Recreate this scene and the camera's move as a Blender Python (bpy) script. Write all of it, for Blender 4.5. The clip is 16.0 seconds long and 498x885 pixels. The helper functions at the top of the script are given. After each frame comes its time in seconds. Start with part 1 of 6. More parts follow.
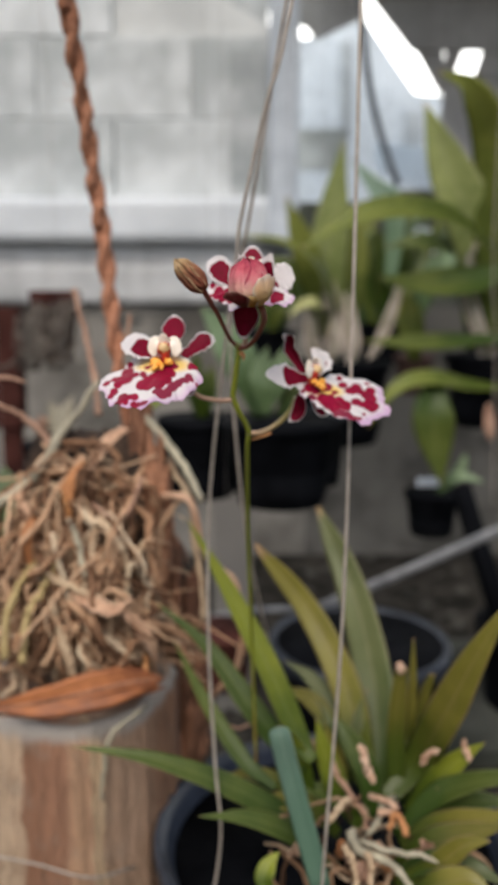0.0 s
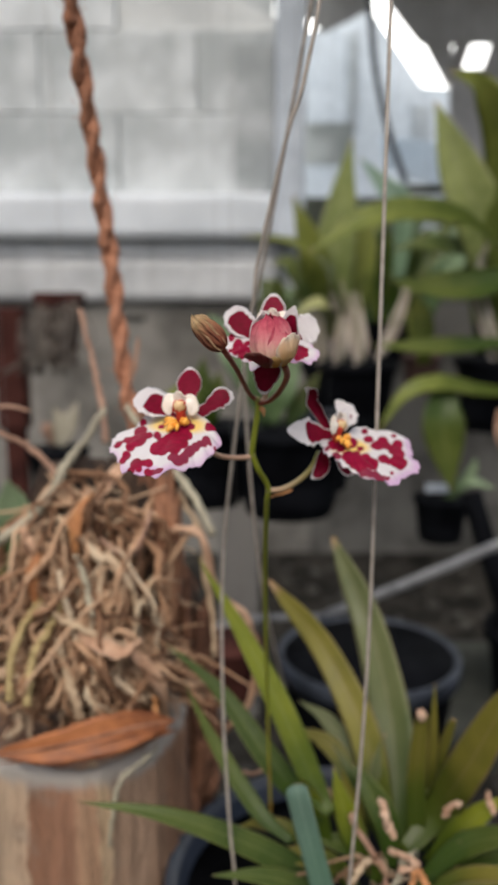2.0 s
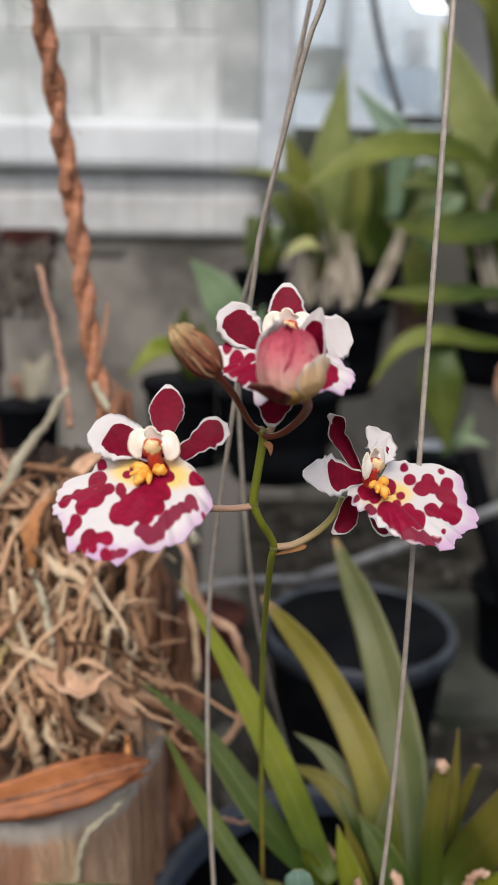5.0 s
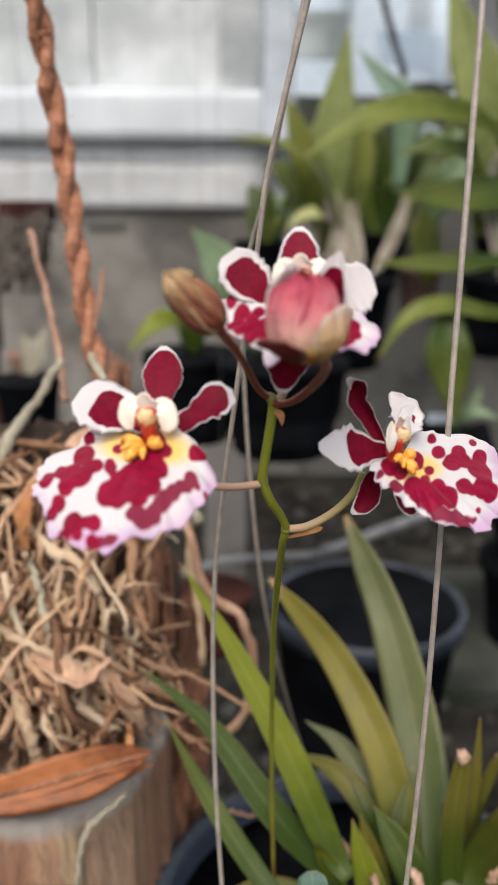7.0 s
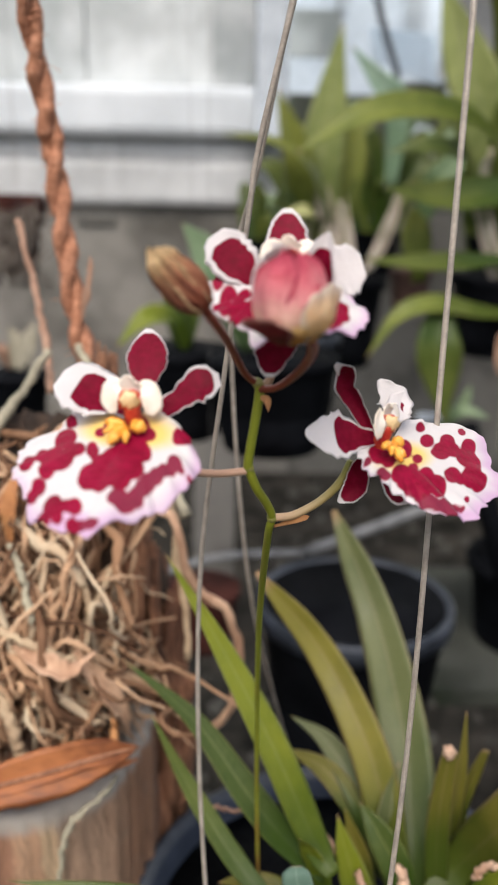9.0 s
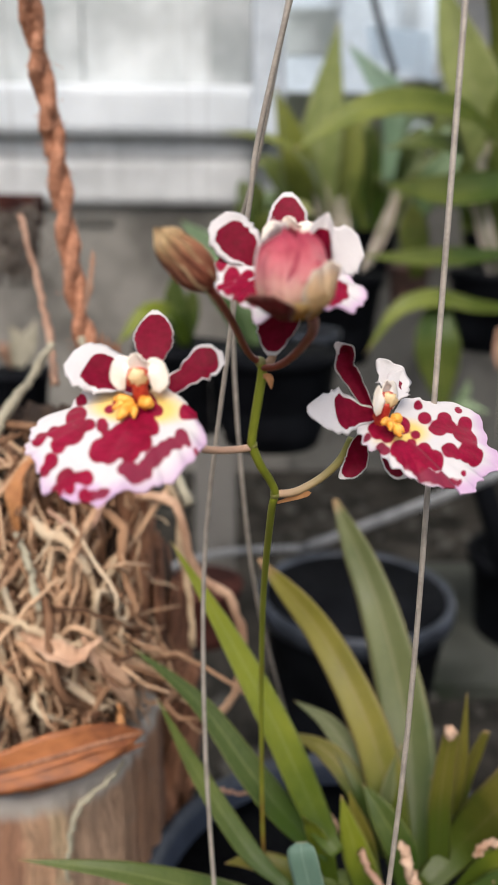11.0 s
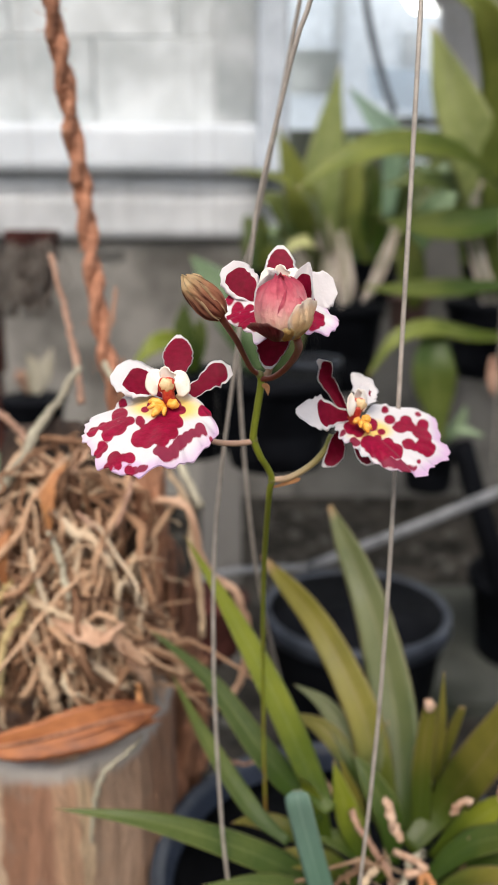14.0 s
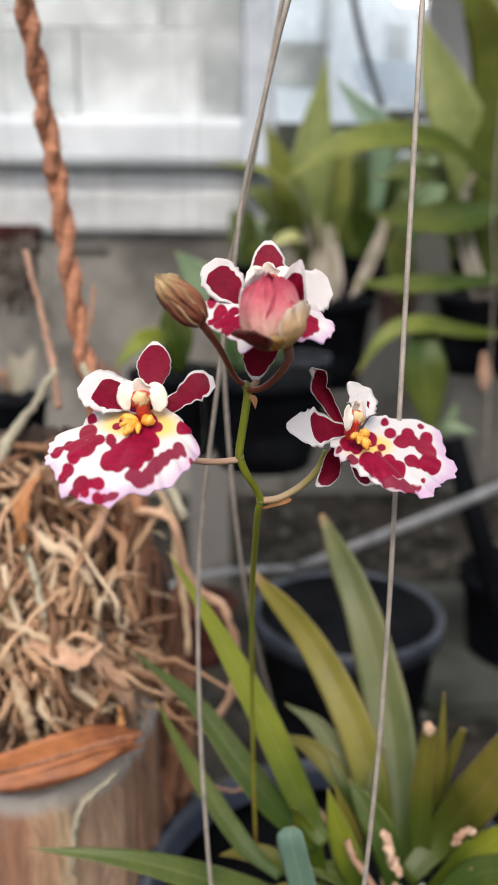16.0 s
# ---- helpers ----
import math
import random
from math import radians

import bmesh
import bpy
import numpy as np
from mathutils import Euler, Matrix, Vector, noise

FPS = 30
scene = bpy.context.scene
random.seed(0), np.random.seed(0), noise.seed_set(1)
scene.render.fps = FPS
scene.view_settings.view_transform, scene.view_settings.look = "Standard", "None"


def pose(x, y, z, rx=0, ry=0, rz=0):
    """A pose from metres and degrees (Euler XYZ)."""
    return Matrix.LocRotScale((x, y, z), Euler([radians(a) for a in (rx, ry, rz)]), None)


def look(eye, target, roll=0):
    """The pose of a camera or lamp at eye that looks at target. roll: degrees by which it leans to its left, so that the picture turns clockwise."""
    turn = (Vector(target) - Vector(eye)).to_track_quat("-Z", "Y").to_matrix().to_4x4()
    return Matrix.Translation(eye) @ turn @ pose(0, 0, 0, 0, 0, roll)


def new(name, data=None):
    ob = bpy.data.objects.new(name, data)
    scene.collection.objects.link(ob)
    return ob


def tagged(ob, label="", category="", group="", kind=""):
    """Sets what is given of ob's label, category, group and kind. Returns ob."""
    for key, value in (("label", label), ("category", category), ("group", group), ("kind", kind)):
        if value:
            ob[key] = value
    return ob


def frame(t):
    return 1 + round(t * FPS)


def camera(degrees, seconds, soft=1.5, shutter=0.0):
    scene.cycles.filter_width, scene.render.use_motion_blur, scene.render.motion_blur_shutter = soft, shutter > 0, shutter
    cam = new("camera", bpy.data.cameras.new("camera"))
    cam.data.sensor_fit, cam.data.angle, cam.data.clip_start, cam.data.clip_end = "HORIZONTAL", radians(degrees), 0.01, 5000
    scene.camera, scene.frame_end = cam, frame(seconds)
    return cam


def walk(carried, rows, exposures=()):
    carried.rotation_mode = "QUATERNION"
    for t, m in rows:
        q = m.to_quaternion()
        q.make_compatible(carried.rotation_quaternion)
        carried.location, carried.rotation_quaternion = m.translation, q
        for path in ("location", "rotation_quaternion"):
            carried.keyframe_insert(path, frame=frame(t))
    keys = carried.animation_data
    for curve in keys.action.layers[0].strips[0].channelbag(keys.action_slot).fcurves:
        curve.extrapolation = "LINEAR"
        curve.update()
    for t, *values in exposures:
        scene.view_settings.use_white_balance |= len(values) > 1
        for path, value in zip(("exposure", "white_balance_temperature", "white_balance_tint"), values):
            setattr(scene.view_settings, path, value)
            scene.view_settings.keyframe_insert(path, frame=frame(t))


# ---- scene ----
# ---- camera ----
cam = camera(34.0, 16.0, soft=0.8)
cam.data.dof.use_dof = True
cam.data.dof.focus_distance = 0.165
cam.data.dof.aperture_fstop = 22.5
ROWS = [
    (0, 0.0046, 0.0013, 1.0035, 80.00, -0.00, -0.00),
    (0.5, 0.0046, 0.0072, 1.0125, 79.75, 0.17, -0.25),
    (1, 0.0028, 0.0219, 1.0151, 78.82, -0.02, -0.30),
    (1.5, 0.0027, 0.0222, 1.0153, 78.97, -0.13, 0.12),
    (2, -0.0000, 0.0192, 1.0196, 79.36, -0.01, 0.25),
    (2.5, -0.0054, 0.0325, 1.0284, 77.13, -0.15, 1.34),
    (3, 0.0014, 0.0355, 1.0410, 77.61, -0.18, 0.53),
    (3.5, 0.0034, 0.0472, 1.0384, 76.81, -0.49, 0.01),
    (3.7, 0.0008, 0.0507, 1.0384, 77.05, -0.61, -0.47),
    (5.8, -0.0045, 0.0956, 1.0254, 73.75, -0.75, -1.10),
    (6, -0.0039, 0.0946, 1.0277, 74.10, -0.52, -1.19),
    (6.5, -0.0031, 0.1013, 1.0254, 73.33, -0.63, -1.19),
    (7, -0.0046, 0.1027, 1.0234, 73.12, -0.28, -0.81),
    (7.5, -0.0046, 0.1059, 1.0219, 72.95, -0.12, -1.19),
    (8, -0.0074, 0.1072, 1.0225, 73.00, -0.69, -1.55),
    (8.5, -0.0051, 0.1054, 1.0225, 73.21, -0.73, -1.50),
    (8.7, -0.0038, 0.1049, 1.0216, 73.05, -0.98, -1.35),
    (10.8, -0.0047, 0.0996, 1.0186, 73.04, -0.63, -1.34),
    (11, -0.0046, 0.0986, 1.0182, 73.03, -0.46, -1.50),
    (11.5, -0.0053, 0.0925, 1.0192, 73.02, -0.16, -0.86),
    (12, -0.0060, 0.0843, 1.0201, 73.31, -0.30, -0.99),
    (12.5, -0.0079, 0.0763, 1.0206, 73.63, -0.84, -1.09),
    (13, -0.0061, 0.0663, 1.0192, 74.33, -0.85, -1.05),
    (13.5, -0.0068, 0.0591, 1.0206, 74.47, -0.15, -0.61),
    (14, -0.0049, 0.0568, 1.0227, 75.09, -0.30, -1.13),
    (14.5, -0.0025, 0.0690, 1.0233, 74.77, -0.53, -1.87),
    (15, -0.0049, 0.0755, 1.0230, 74.76, -0.92, -2.27),
    (15.5, -0.0057, 0.0756, 1.0224, 74.61, -0.70, -2.22),
    (16, -0.0039, 0.0766, 1.0224, 74.73, -0.18, -2.01),
]
EXPOSURES = [(0.0, -0.04), (2.5, -0.12), (3.7, -0.02), (5.8, 0.17), (8.7, 0.34), (10.8, 0.34), (12.5, 0.34), (16.0, 0.38)]
walk(cam, [(t, pose(x, y, z, rx, ry, rz)) for t, x, y, z, rx, ry, rz in ROWS], EXPOSURES)

# ---- light ----
world = bpy.data.worlds.new("sky")
scene.world = world
world.use_nodes = True
wn = world.node_tree
sky = wn.nodes.new("ShaderNodeTexSky")
sky.sky_type = "NISHITA"
sky.sun_disc = False
sky.sun_elevation = radians(53)
sky.sun_rotation = radians(190)
sky.altitude = 0
sky.air_density, sky.dust_density, sky.ozone_density = 1.0, 4.0, 1.0
wn.nodes["Background"].inputs["Strength"].default_value = 0.15
wn.links.new(sky.outputs[0], wn.nodes["Background"].inputs["Color"])
sun = new("sun", bpy.data.lights.new("sun", "SUN"))
sun.data.energy, sun.data.angle, sun.data.color = 2.0, radians(50), (1.0, 0.96, 0.9)
sun.matrix_world = look((-0.3, -1.1, 2.9), (0.0, 0.4, 0.9))

# ---- materials ----


class Mat:
    """A procedural material built from a few node calls."""

    def __init__(self, name, rough=0.6, metal=0.0, spec=0.5):
        self.m = bpy.data.materials.new(name)
        self.m.use_nodes = True
        self.t = self.m.node_tree
        self.b = self.t.nodes["Principled BSDF"]
        self.b.inputs["Roughness"].default_value = rough
        self.b.inputs["Metallic"].default_value = metal
        self.b.inputs["Specular IOR Level"].default_value = spec

    def n(self, kind, **inputs):
        node = self.t.nodes.new("ShaderNode" + kind)
        for k, v in inputs.items():
            self.put(node.inputs[k.replace("_", " ")], v)
        return node

    def put(self, socket, v):
        if isinstance(v, bpy.types.NodeSocket):
            self.t.links.new(v, socket)
        else:
            socket.default_value = v

    def coord(self, scale=(1, 1, 1), kind="Object"):
        mp = self.n("Mapping")
        self.put(mp.inputs["Vector"], self.n("TexCoord").outputs[kind])
        mp.inputs["Scale"].default_value = scale
        return mp.outputs[0]

    def noise(self, scale, detail=4.0, vec=None, rough=0.55):
        node = self.n("TexNoise", Scale=scale, Detail=detail, Roughness=rough)
        self.put(node.inputs["Vector"], vec or self.coord())
        return node.outputs["Fac"]

    def ramp(self, fac, *stops):
        node = self.n("ValToRGB")
        self.put(node.inputs["Fac"], fac)
        el = node.color_ramp.elements
        while len(el) < len(stops):
            el.new(0.5)
        for e, (p, c) in zip(el, stops):
            e.position, e.color = p, (*c, 1) if len(c) == 3 else c
        return node.outputs["Color"]

    def mix(self, fac, a, b, mode="MIX"):
        node = self.t.nodes.new("ShaderNodeMix")
        node.data_type, node.blend_type = "RGBA", mode
        for s, v in ((node.inputs[0], fac), (node.inputs[6], a), (node.inputs[7], b)):
            self.put(s, (*v, 1) if isinstance(v, tuple) and len(v) == 3 else v)
        return node.outputs[2]

    def math(self, op, a, b=0.0):
        node = self.n("Math")
        node.operation = op
        self.put(node.inputs[0], a), self.put(node.inputs[1], b)
        return node.outputs[0]

    def step(self, v, lo, hi):
        node = self.n("MapRange")
        node.interpolation_type = "SMOOTHSTEP"
        self.put(node.inputs[0], v)
        node.inputs[1].default_value, node.inputs[2].default_value = lo, hi
        return node.outputs[0]

    def attr(self, name):
        node = self.n("Attribute")
        node.attribute_name = name
        return node.outputs["Fac"]

    def bump(self, height, strength=0.3, distance=0.001):
        node = self.n("Bump", Strength=strength, Distance=distance)
        self.put(node.inputs["Height"], height)
        self.put(self.b.inputs["Normal"], node.outputs[0])
        return self

    def color(self, c):
        self.put(self.b.inputs["Base Color"], (*c, 1) if isinstance(c, tuple) and len(c) == 3 else c)
        return self

    def rough(self, v):
        self.put(self.b.inputs["Roughness"], v)
        return self


def flower_mat(name, dark, light):
    """White tissue with crimson pigment, yellow throat and lilac margin, by attributes."""
    k = Mat(name, 0.48, spec=0.14)
    fine = k.noise(900, 3)
    coarse = k.noise(260, 3)
    warp = k.math("MULTIPLY", k.math("SUBTRACT", coarse, 0.5), 0.30)
    pig = k.step(k.math("ADD", k.attr("pig"), warp), -0.14, 0.14)
    yel = k.step(k.math("ADD", k.attr("yel"), warp), -1.4, 1.2)
    rim = k.step(k.math("ADD", k.attr("rim"), warp), -1.0, 2.2)
    pale = k.mix(coarse, (0.72, 0.68, 0.68), (0.80, 0.765, 0.75))
    pale = k.mix(k.math("MULTIPLY", rim, 0.70), pale, (0.64, 0.36, 0.62))
    pale = k.mix(yel, pale, (0.90, 0.66, 0.20))
    red = k.mix(k.step(k.math("ADD", k.math("MULTIPLY", fine, 0.6), k.math("MULTIPLY", coarse, 0.4)), 0.3, 0.7), dark, light)
    # Dull mauve spots: underside pigment of the folded margin, with its shade mixed in.
    red = k.mix(k.math("MULTIPLY", k.step(k.attr("fold_dull"), -0.2, 0.3), 0.7), red, (0.25, 0.040, 0.075))
    k.color(k.mix(pig, pale, red))
    k.rough(k.ramp(fine, (0.3, (0.42,) * 3), (0.7, (0.62,) * 3)))
    k.bump(k.math("ADD", k.noise(1600, 2), k.math("MULTIPLY", coarse, 1.5)), 0.35, 0.0003)
    tr = k.n("BsdfTranslucent")
    k.put(tr.inputs["Color"], k.mix(pig, pale, red))
    mixer = k.n("MixShader", Fac=0.32)
    k.t.links.new(k.b.outputs[0], mixer.inputs[1]), k.t.links.new(tr.outputs[0], mixer.inputs[2])
    k.t.links.new(mixer.outputs[0], k.t.nodes["Material Output"].inputs["Surface"])
    return k.m


def plain_mat(name, a, b, scale, rough=0.5, bump=0.3, dist=0.0005, spec=0.4, stretch=(1, 1, 1), rvar=0.15, metal=0.0):
    """Two tones by noise at two scales, with relief and uneven gloss."""
    k = Mat(name, rough, metal, spec)
    v = k.coord(stretch)
    big, small = k.noise(scale, 4, v), k.noise(scale * 7, 3, v)
    f = k.math("ADD", k.math("MULTIPLY", big, 0.65), k.math("MULTIPLY", small, 0.35))
    k.color(k.mix(k.step(f, 0.32, 0.68), a, b))
    k.rough(k.ramp(small, (0.3, (max(rough - rvar, 0.05),) * 3), (0.7, (min(rough + rvar, 1),) * 3)))
    return k.bump(f, bump, dist).m


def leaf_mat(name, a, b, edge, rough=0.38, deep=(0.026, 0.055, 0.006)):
    """Leaf green with lengthwise veins, blotches and a paler rim; attributes along and across the blade."""
    k = Mat(name, rough, spec=0.25)
    rnd = k.n("ObjectInfo").outputs["Random"]
    blot = k.noise(45, 4)
    grain = k.noise(700, 2, k.coord((1, 1, 0.12)))
    f = k.math("ADD", k.math("MULTIPLY", blot, 0.7), k.math("MULTIPLY", rnd, 0.35))
    c = k.mix(k.step(f, 0.3, 0.8), a, b)
    c = k.mix(k.math("MULTIPLY", grain, 0.25), c, edge)
    c = k.mix(k.step(k.math("ADD", k.attr("rim"), k.math("MULTIPLY", blot, 0.1)), 0.9, 1.04), c, edge)
    c = k.mix(k.step(k.math("ADD", k.attr("along"), k.math("MULTIPLY", blot, 0.2)), 1.04, 1.12), c, (0.28, 0.17, 0.09))
    c = k.mix(k.math("MULTIPLY", k.step(k.attr("rim"), 0.10, 0.0), 0.45), c, edge)
    # Greener base tone, deepened further to stand in for shade among crowded leaf bases.
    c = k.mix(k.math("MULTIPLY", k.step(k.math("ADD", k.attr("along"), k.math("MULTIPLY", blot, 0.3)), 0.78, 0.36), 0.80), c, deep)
    k.color(c)
    k.rough(k.ramp(blot, (0.3, (rough - 0.10,) * 3), (0.7, (rough + 0.12,) * 3)))
    k.bump(k.math("ADD", grain, k.noise(160, 3)), 0.25, 0.0006)
    tr = k.n("BsdfTranslucent")
    k.put(tr.inputs["Color"], c)
    mixer = k.n("MixShader", Fac=0.12)
    k.t.links.new(k.b.outputs[0], mixer.inputs[1]), k.t.links.new(tr.outputs[0], mixer.inputs[2])
    k.t.links.new(mixer.outputs[0], k.t.nodes["Material Output"].inputs["Surface"])
    return k.m


def stem_mat():
    k = Mat("flower_stem", 0.4, spec=0.4)
    f = k.math("ADD", k.math("MULTIPLY", k.noise(120, 4), 0.5), k.math("MULTIPLY", k.attr("red"), 1.0))
    c = k.mix(k.step(f, 0.3, 0.9), (0.21, 0.235, 0.022), (0.19, 0.042, 0.022))
    c = k.mix(k.step(k.attr("pale"), 0.2, 0.9), c, (0.52, 0.32, 0.22))
    k.color(c)
    return k.bump(k.noise(900, 3), 0.3, 0.0002).m


def island_mat(name, stops, rough, scale, bump=0.6, dist=0.0006, stretch=(1, 1, 0.3)):
    k = Mat(name, rough, spec=0.12)
    rnd = k.n("NewGeometry").outputs["Random Per Island"]
    g = k.noise(scale, 4, k.coord(stretch))
    f = k.math("ADD", k.math("MULTIPLY", rnd, 0.75), k.math("MULTIPLY", g, 0.3))
    k.color(k.ramp(f, *stops))
    return k.bump(g, bump, dist).m


def wood_mat():
    k = Mat("stripped_log_wood", 0.75, spec=0.25)
    ang = k.attr("turn")
    bent = k.math("ADD", ang, k.math("MULTIPLY", k.math("SUBTRACT", k.noise(45, 3), 0.5), 0.22))
    v = k.n("CombineXYZ", X=bent, Y=0.0, Z=k.math("MULTIPLY", k.attr("height"), 1.1)).outputs[0]
    fine = k.n("TexNoise", Scale=46.0, Detail=6.0, Roughness=0.7)
    k.put(fine.inputs["Vector"], v)
    blot = k.noise(70, 5)
    wide = k.n("TexNoise", Scale=14.0, Detail=3.0)
    k.put(wide.inputs["Vector"], v)
    strip = k.math("ADD", k.math("DIVIDE", k.math("SUBTRACT", bent, 3.7), 2.3), k.math("MULTIPLY", k.math("SUBTRACT", wide.outputs[0], 0.5), 0.05))
    c = k.ramp(strip, (0.0, (0.312, 0.174, 0.112)), (0.22, (0.360, 0.197, 0.123)), (0.25, (0.624, 0.464, 0.314)), (0.34, (0.600, 0.429, 0.291)), (0.36, (0.360, 0.180, 0.106)), (0.52, (0.396, 0.209, 0.129)), (0.54, (0.564, 0.348, 0.213)), (0.60, (0.528, 0.325, 0.202)), (0.615, (0.744, 0.545, 0.336)), (0.645, (0.720, 0.522, 0.325)), (0.66, (0.456, 0.307, 0.207)), (0.78, (0.480, 0.325, 0.224)), (0.84, (0.432, 0.278, 0.185)), (0.95, (0.396, 0.220, 0.134)))
    c = k.mix(k.math("MULTIPLY", k.step(wide.outputs[0], 0.45, 0.7), 0.35), c, (0.19, 0.115, 0.075))
    c = k.mix(k.math("MULTIPLY", k.step(fine.outputs[0], 0.47, 0.66), 0.6), c, (0.13, 0.075, 0.045))
    c = k.mix(k.math("MULTIPLY", k.step(blot, 0.5, 0.75), 0.35), c, (0.34, 0.29, 0.23))
    c = k.mix(k.step(k.math("ADD", k.attr("rimtop"), k.math("MULTIPLY", blot, 0.6)), 0.75, 1.15), c, (0.43, 0.39, 0.34))
    k.color(c)
    return k.bump(k.math("ADD", fine.outputs[0], k.math("MULTIPLY", blot, 0.6)), 1.0, 0.0024).m


def rope_mat():
    k = Mat("coir_rope", 0.9, spec=0.15)
    v = k.coord((1, 1, 1))
    g = k.noise(420, 4, v, 0.7)
    c = k.ramp(g, (0.3, (0.15, 0.055, 0.028)), (0.5, (0.42, 0.175, 0.095)), (0.7, (0.66, 0.34, 0.21)))
    k.color(k.mix(k.math("MULTIPLY", k.noise(60, 2), 0.5), c, (0.50, 0.26, 0.17)))
    return k.bump(g, 1.0, 0.0012).m


def wall_mat(name, a, b, dirt, amount):
    """Washed or bare cement with vertical run stains, blotches and fine grit."""
    k = Mat(name, 0.85, spec=0.2)
    rnd = k.n("ObjectInfo").outputs["Random"]
    blot = k.noise(5, 5)
    runs = k.noise(6, 5, k.coord((1, 1, 0.35)))
    grit = k.noise(120, 4)
    f = k.math("ADD", k.math("MULTIPLY", blot, 0.75), k.math("MULTIPLY", rnd, 0.12))
    c = k.mix(k.step(f, 0.33, 0.55), a, b)
    c = k.mix(k.math("MULTIPLY", k.step(runs, 0.48, 0.72), amount), c, dirt)
    c = k.mix(k.math("MULTIPLY", k.step(grit, 0.55, 0.75), 0.3), c, dirt)
    k.color(c)
    return k.bump(k.math("ADD", grit, blot), 0.6, 0.006).m


PETAL = flower_mat("petal", (0.165, 0.002, 0.016), (0.245, 0.004, 0.029))
LIPSKIN = flower_mat("lip_petal", (0.23, 0.003, 0.024), (0.36, 0.006, 0.046))
STEM = stem_mat()
STEM_NODE = plain_mat("stem_node", (0.17, 0.19, 0.04), (0.28, 0.24, 0.08), 300, 0.45, 0.3, 0.0002)
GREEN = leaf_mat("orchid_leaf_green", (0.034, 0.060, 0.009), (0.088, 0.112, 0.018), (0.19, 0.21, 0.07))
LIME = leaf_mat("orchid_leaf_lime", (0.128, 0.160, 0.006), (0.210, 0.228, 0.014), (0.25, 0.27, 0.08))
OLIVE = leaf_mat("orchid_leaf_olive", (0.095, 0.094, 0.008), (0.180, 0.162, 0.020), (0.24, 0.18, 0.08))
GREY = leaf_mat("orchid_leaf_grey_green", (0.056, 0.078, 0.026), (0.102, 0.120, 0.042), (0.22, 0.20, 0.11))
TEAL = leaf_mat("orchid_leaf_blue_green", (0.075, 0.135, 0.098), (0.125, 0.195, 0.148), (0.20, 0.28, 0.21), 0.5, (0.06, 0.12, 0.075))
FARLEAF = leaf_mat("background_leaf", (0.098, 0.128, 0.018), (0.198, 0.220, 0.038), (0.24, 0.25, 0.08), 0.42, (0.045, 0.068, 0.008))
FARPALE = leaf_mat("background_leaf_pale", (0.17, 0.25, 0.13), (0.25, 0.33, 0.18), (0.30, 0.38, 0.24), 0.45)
# Dusty green, lightened in colour to stand in for backlight and haze.
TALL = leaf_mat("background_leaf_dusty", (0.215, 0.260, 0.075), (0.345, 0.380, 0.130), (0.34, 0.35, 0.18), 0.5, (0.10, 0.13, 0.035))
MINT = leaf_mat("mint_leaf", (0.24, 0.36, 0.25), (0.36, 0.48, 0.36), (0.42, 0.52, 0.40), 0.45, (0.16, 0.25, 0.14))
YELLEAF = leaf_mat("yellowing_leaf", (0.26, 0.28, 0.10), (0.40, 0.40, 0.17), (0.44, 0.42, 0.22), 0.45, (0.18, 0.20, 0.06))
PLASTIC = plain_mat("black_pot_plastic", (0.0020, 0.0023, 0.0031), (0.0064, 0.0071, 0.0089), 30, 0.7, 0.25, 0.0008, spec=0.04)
RIMPLASTIC = plain_mat("weathered_pot_rim", (0.010, 0.013, 0.019), (0.050, 0.059, 0.076), 24, 0.5, 0.25, 0.0006)
NAVY = plain_mat("navy_pot_lining", (0.014, 0.019, 0.031), (0.034, 0.043, 0.064), 22, 0.6, 0.25, 0.0008, spec=0.2)
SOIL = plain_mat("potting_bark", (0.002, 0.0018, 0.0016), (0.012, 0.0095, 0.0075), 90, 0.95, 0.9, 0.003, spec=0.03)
WIRE = plain_mat("galvanised_wire", (0.33, 0.285, 0.24), (0.52, 0.455, 0.385), 240, 0.5, 0.25, 0.0002, metal=0.35)
DARKWIRE = plain_mat("dull_dark_wire", (0.10, 0.10, 0.10), (0.20, 0.19, 0.18), 120, 0.6, 0.2, 0.0002)
ROPE = rope_mat()
ROOT = island_mat("dry_roots", ((0.05, (0.028, 0.013, 0.008)), (0.25, (0.145, 0.075, 0.042)), (0.45, (0.35, 0.200, 0.115)), (0.70, (0.55, 0.36, 0.225)), (0.95, (0.54, 0.45, 0.32))), 0.85, 160)
# ROOT's tones darkened, so the pot's shade is in the colour.
SHADEROOT = island_mat("shaded_surface_roots", ((0.05, (0.02, 0.011, 0.007)), (0.35, (0.11, 0.060, 0.033)), (0.6, (0.24, 0.145, 0.085)), (0.95, (0.36, 0.28, 0.19))), 0.85, 160)
BIGROOT = plain_mat("thick_root", (0.30, 0.20, 0.12), (0.52, 0.39, 0.25), 70, 0.75, 0.6, 0.0008)
GREYROOT = plain_mat("velamen_root", (0.22, 0.195, 0.14), (0.43, 0.39, 0.28), 60, 0.75, 0.5, 0.0006)
YELROOT = plain_mat("yellow_root", (0.30, 0.215, 0.085), (0.50, 0.39, 0.19), 60, 0.7, 0.5, 0.0006)
SHEATH = plain_mat("orange_sheath", (0.30, 0.12, 0.045), (0.52, 0.25, 0.10), 60, 0.75, 0.6, 0.0008)
STICK = plain_mat("dry_stick", (0.24, 0.13, 0.085), (0.42, 0.26, 0.18), 80, 0.8, 0.6, 0.0008)
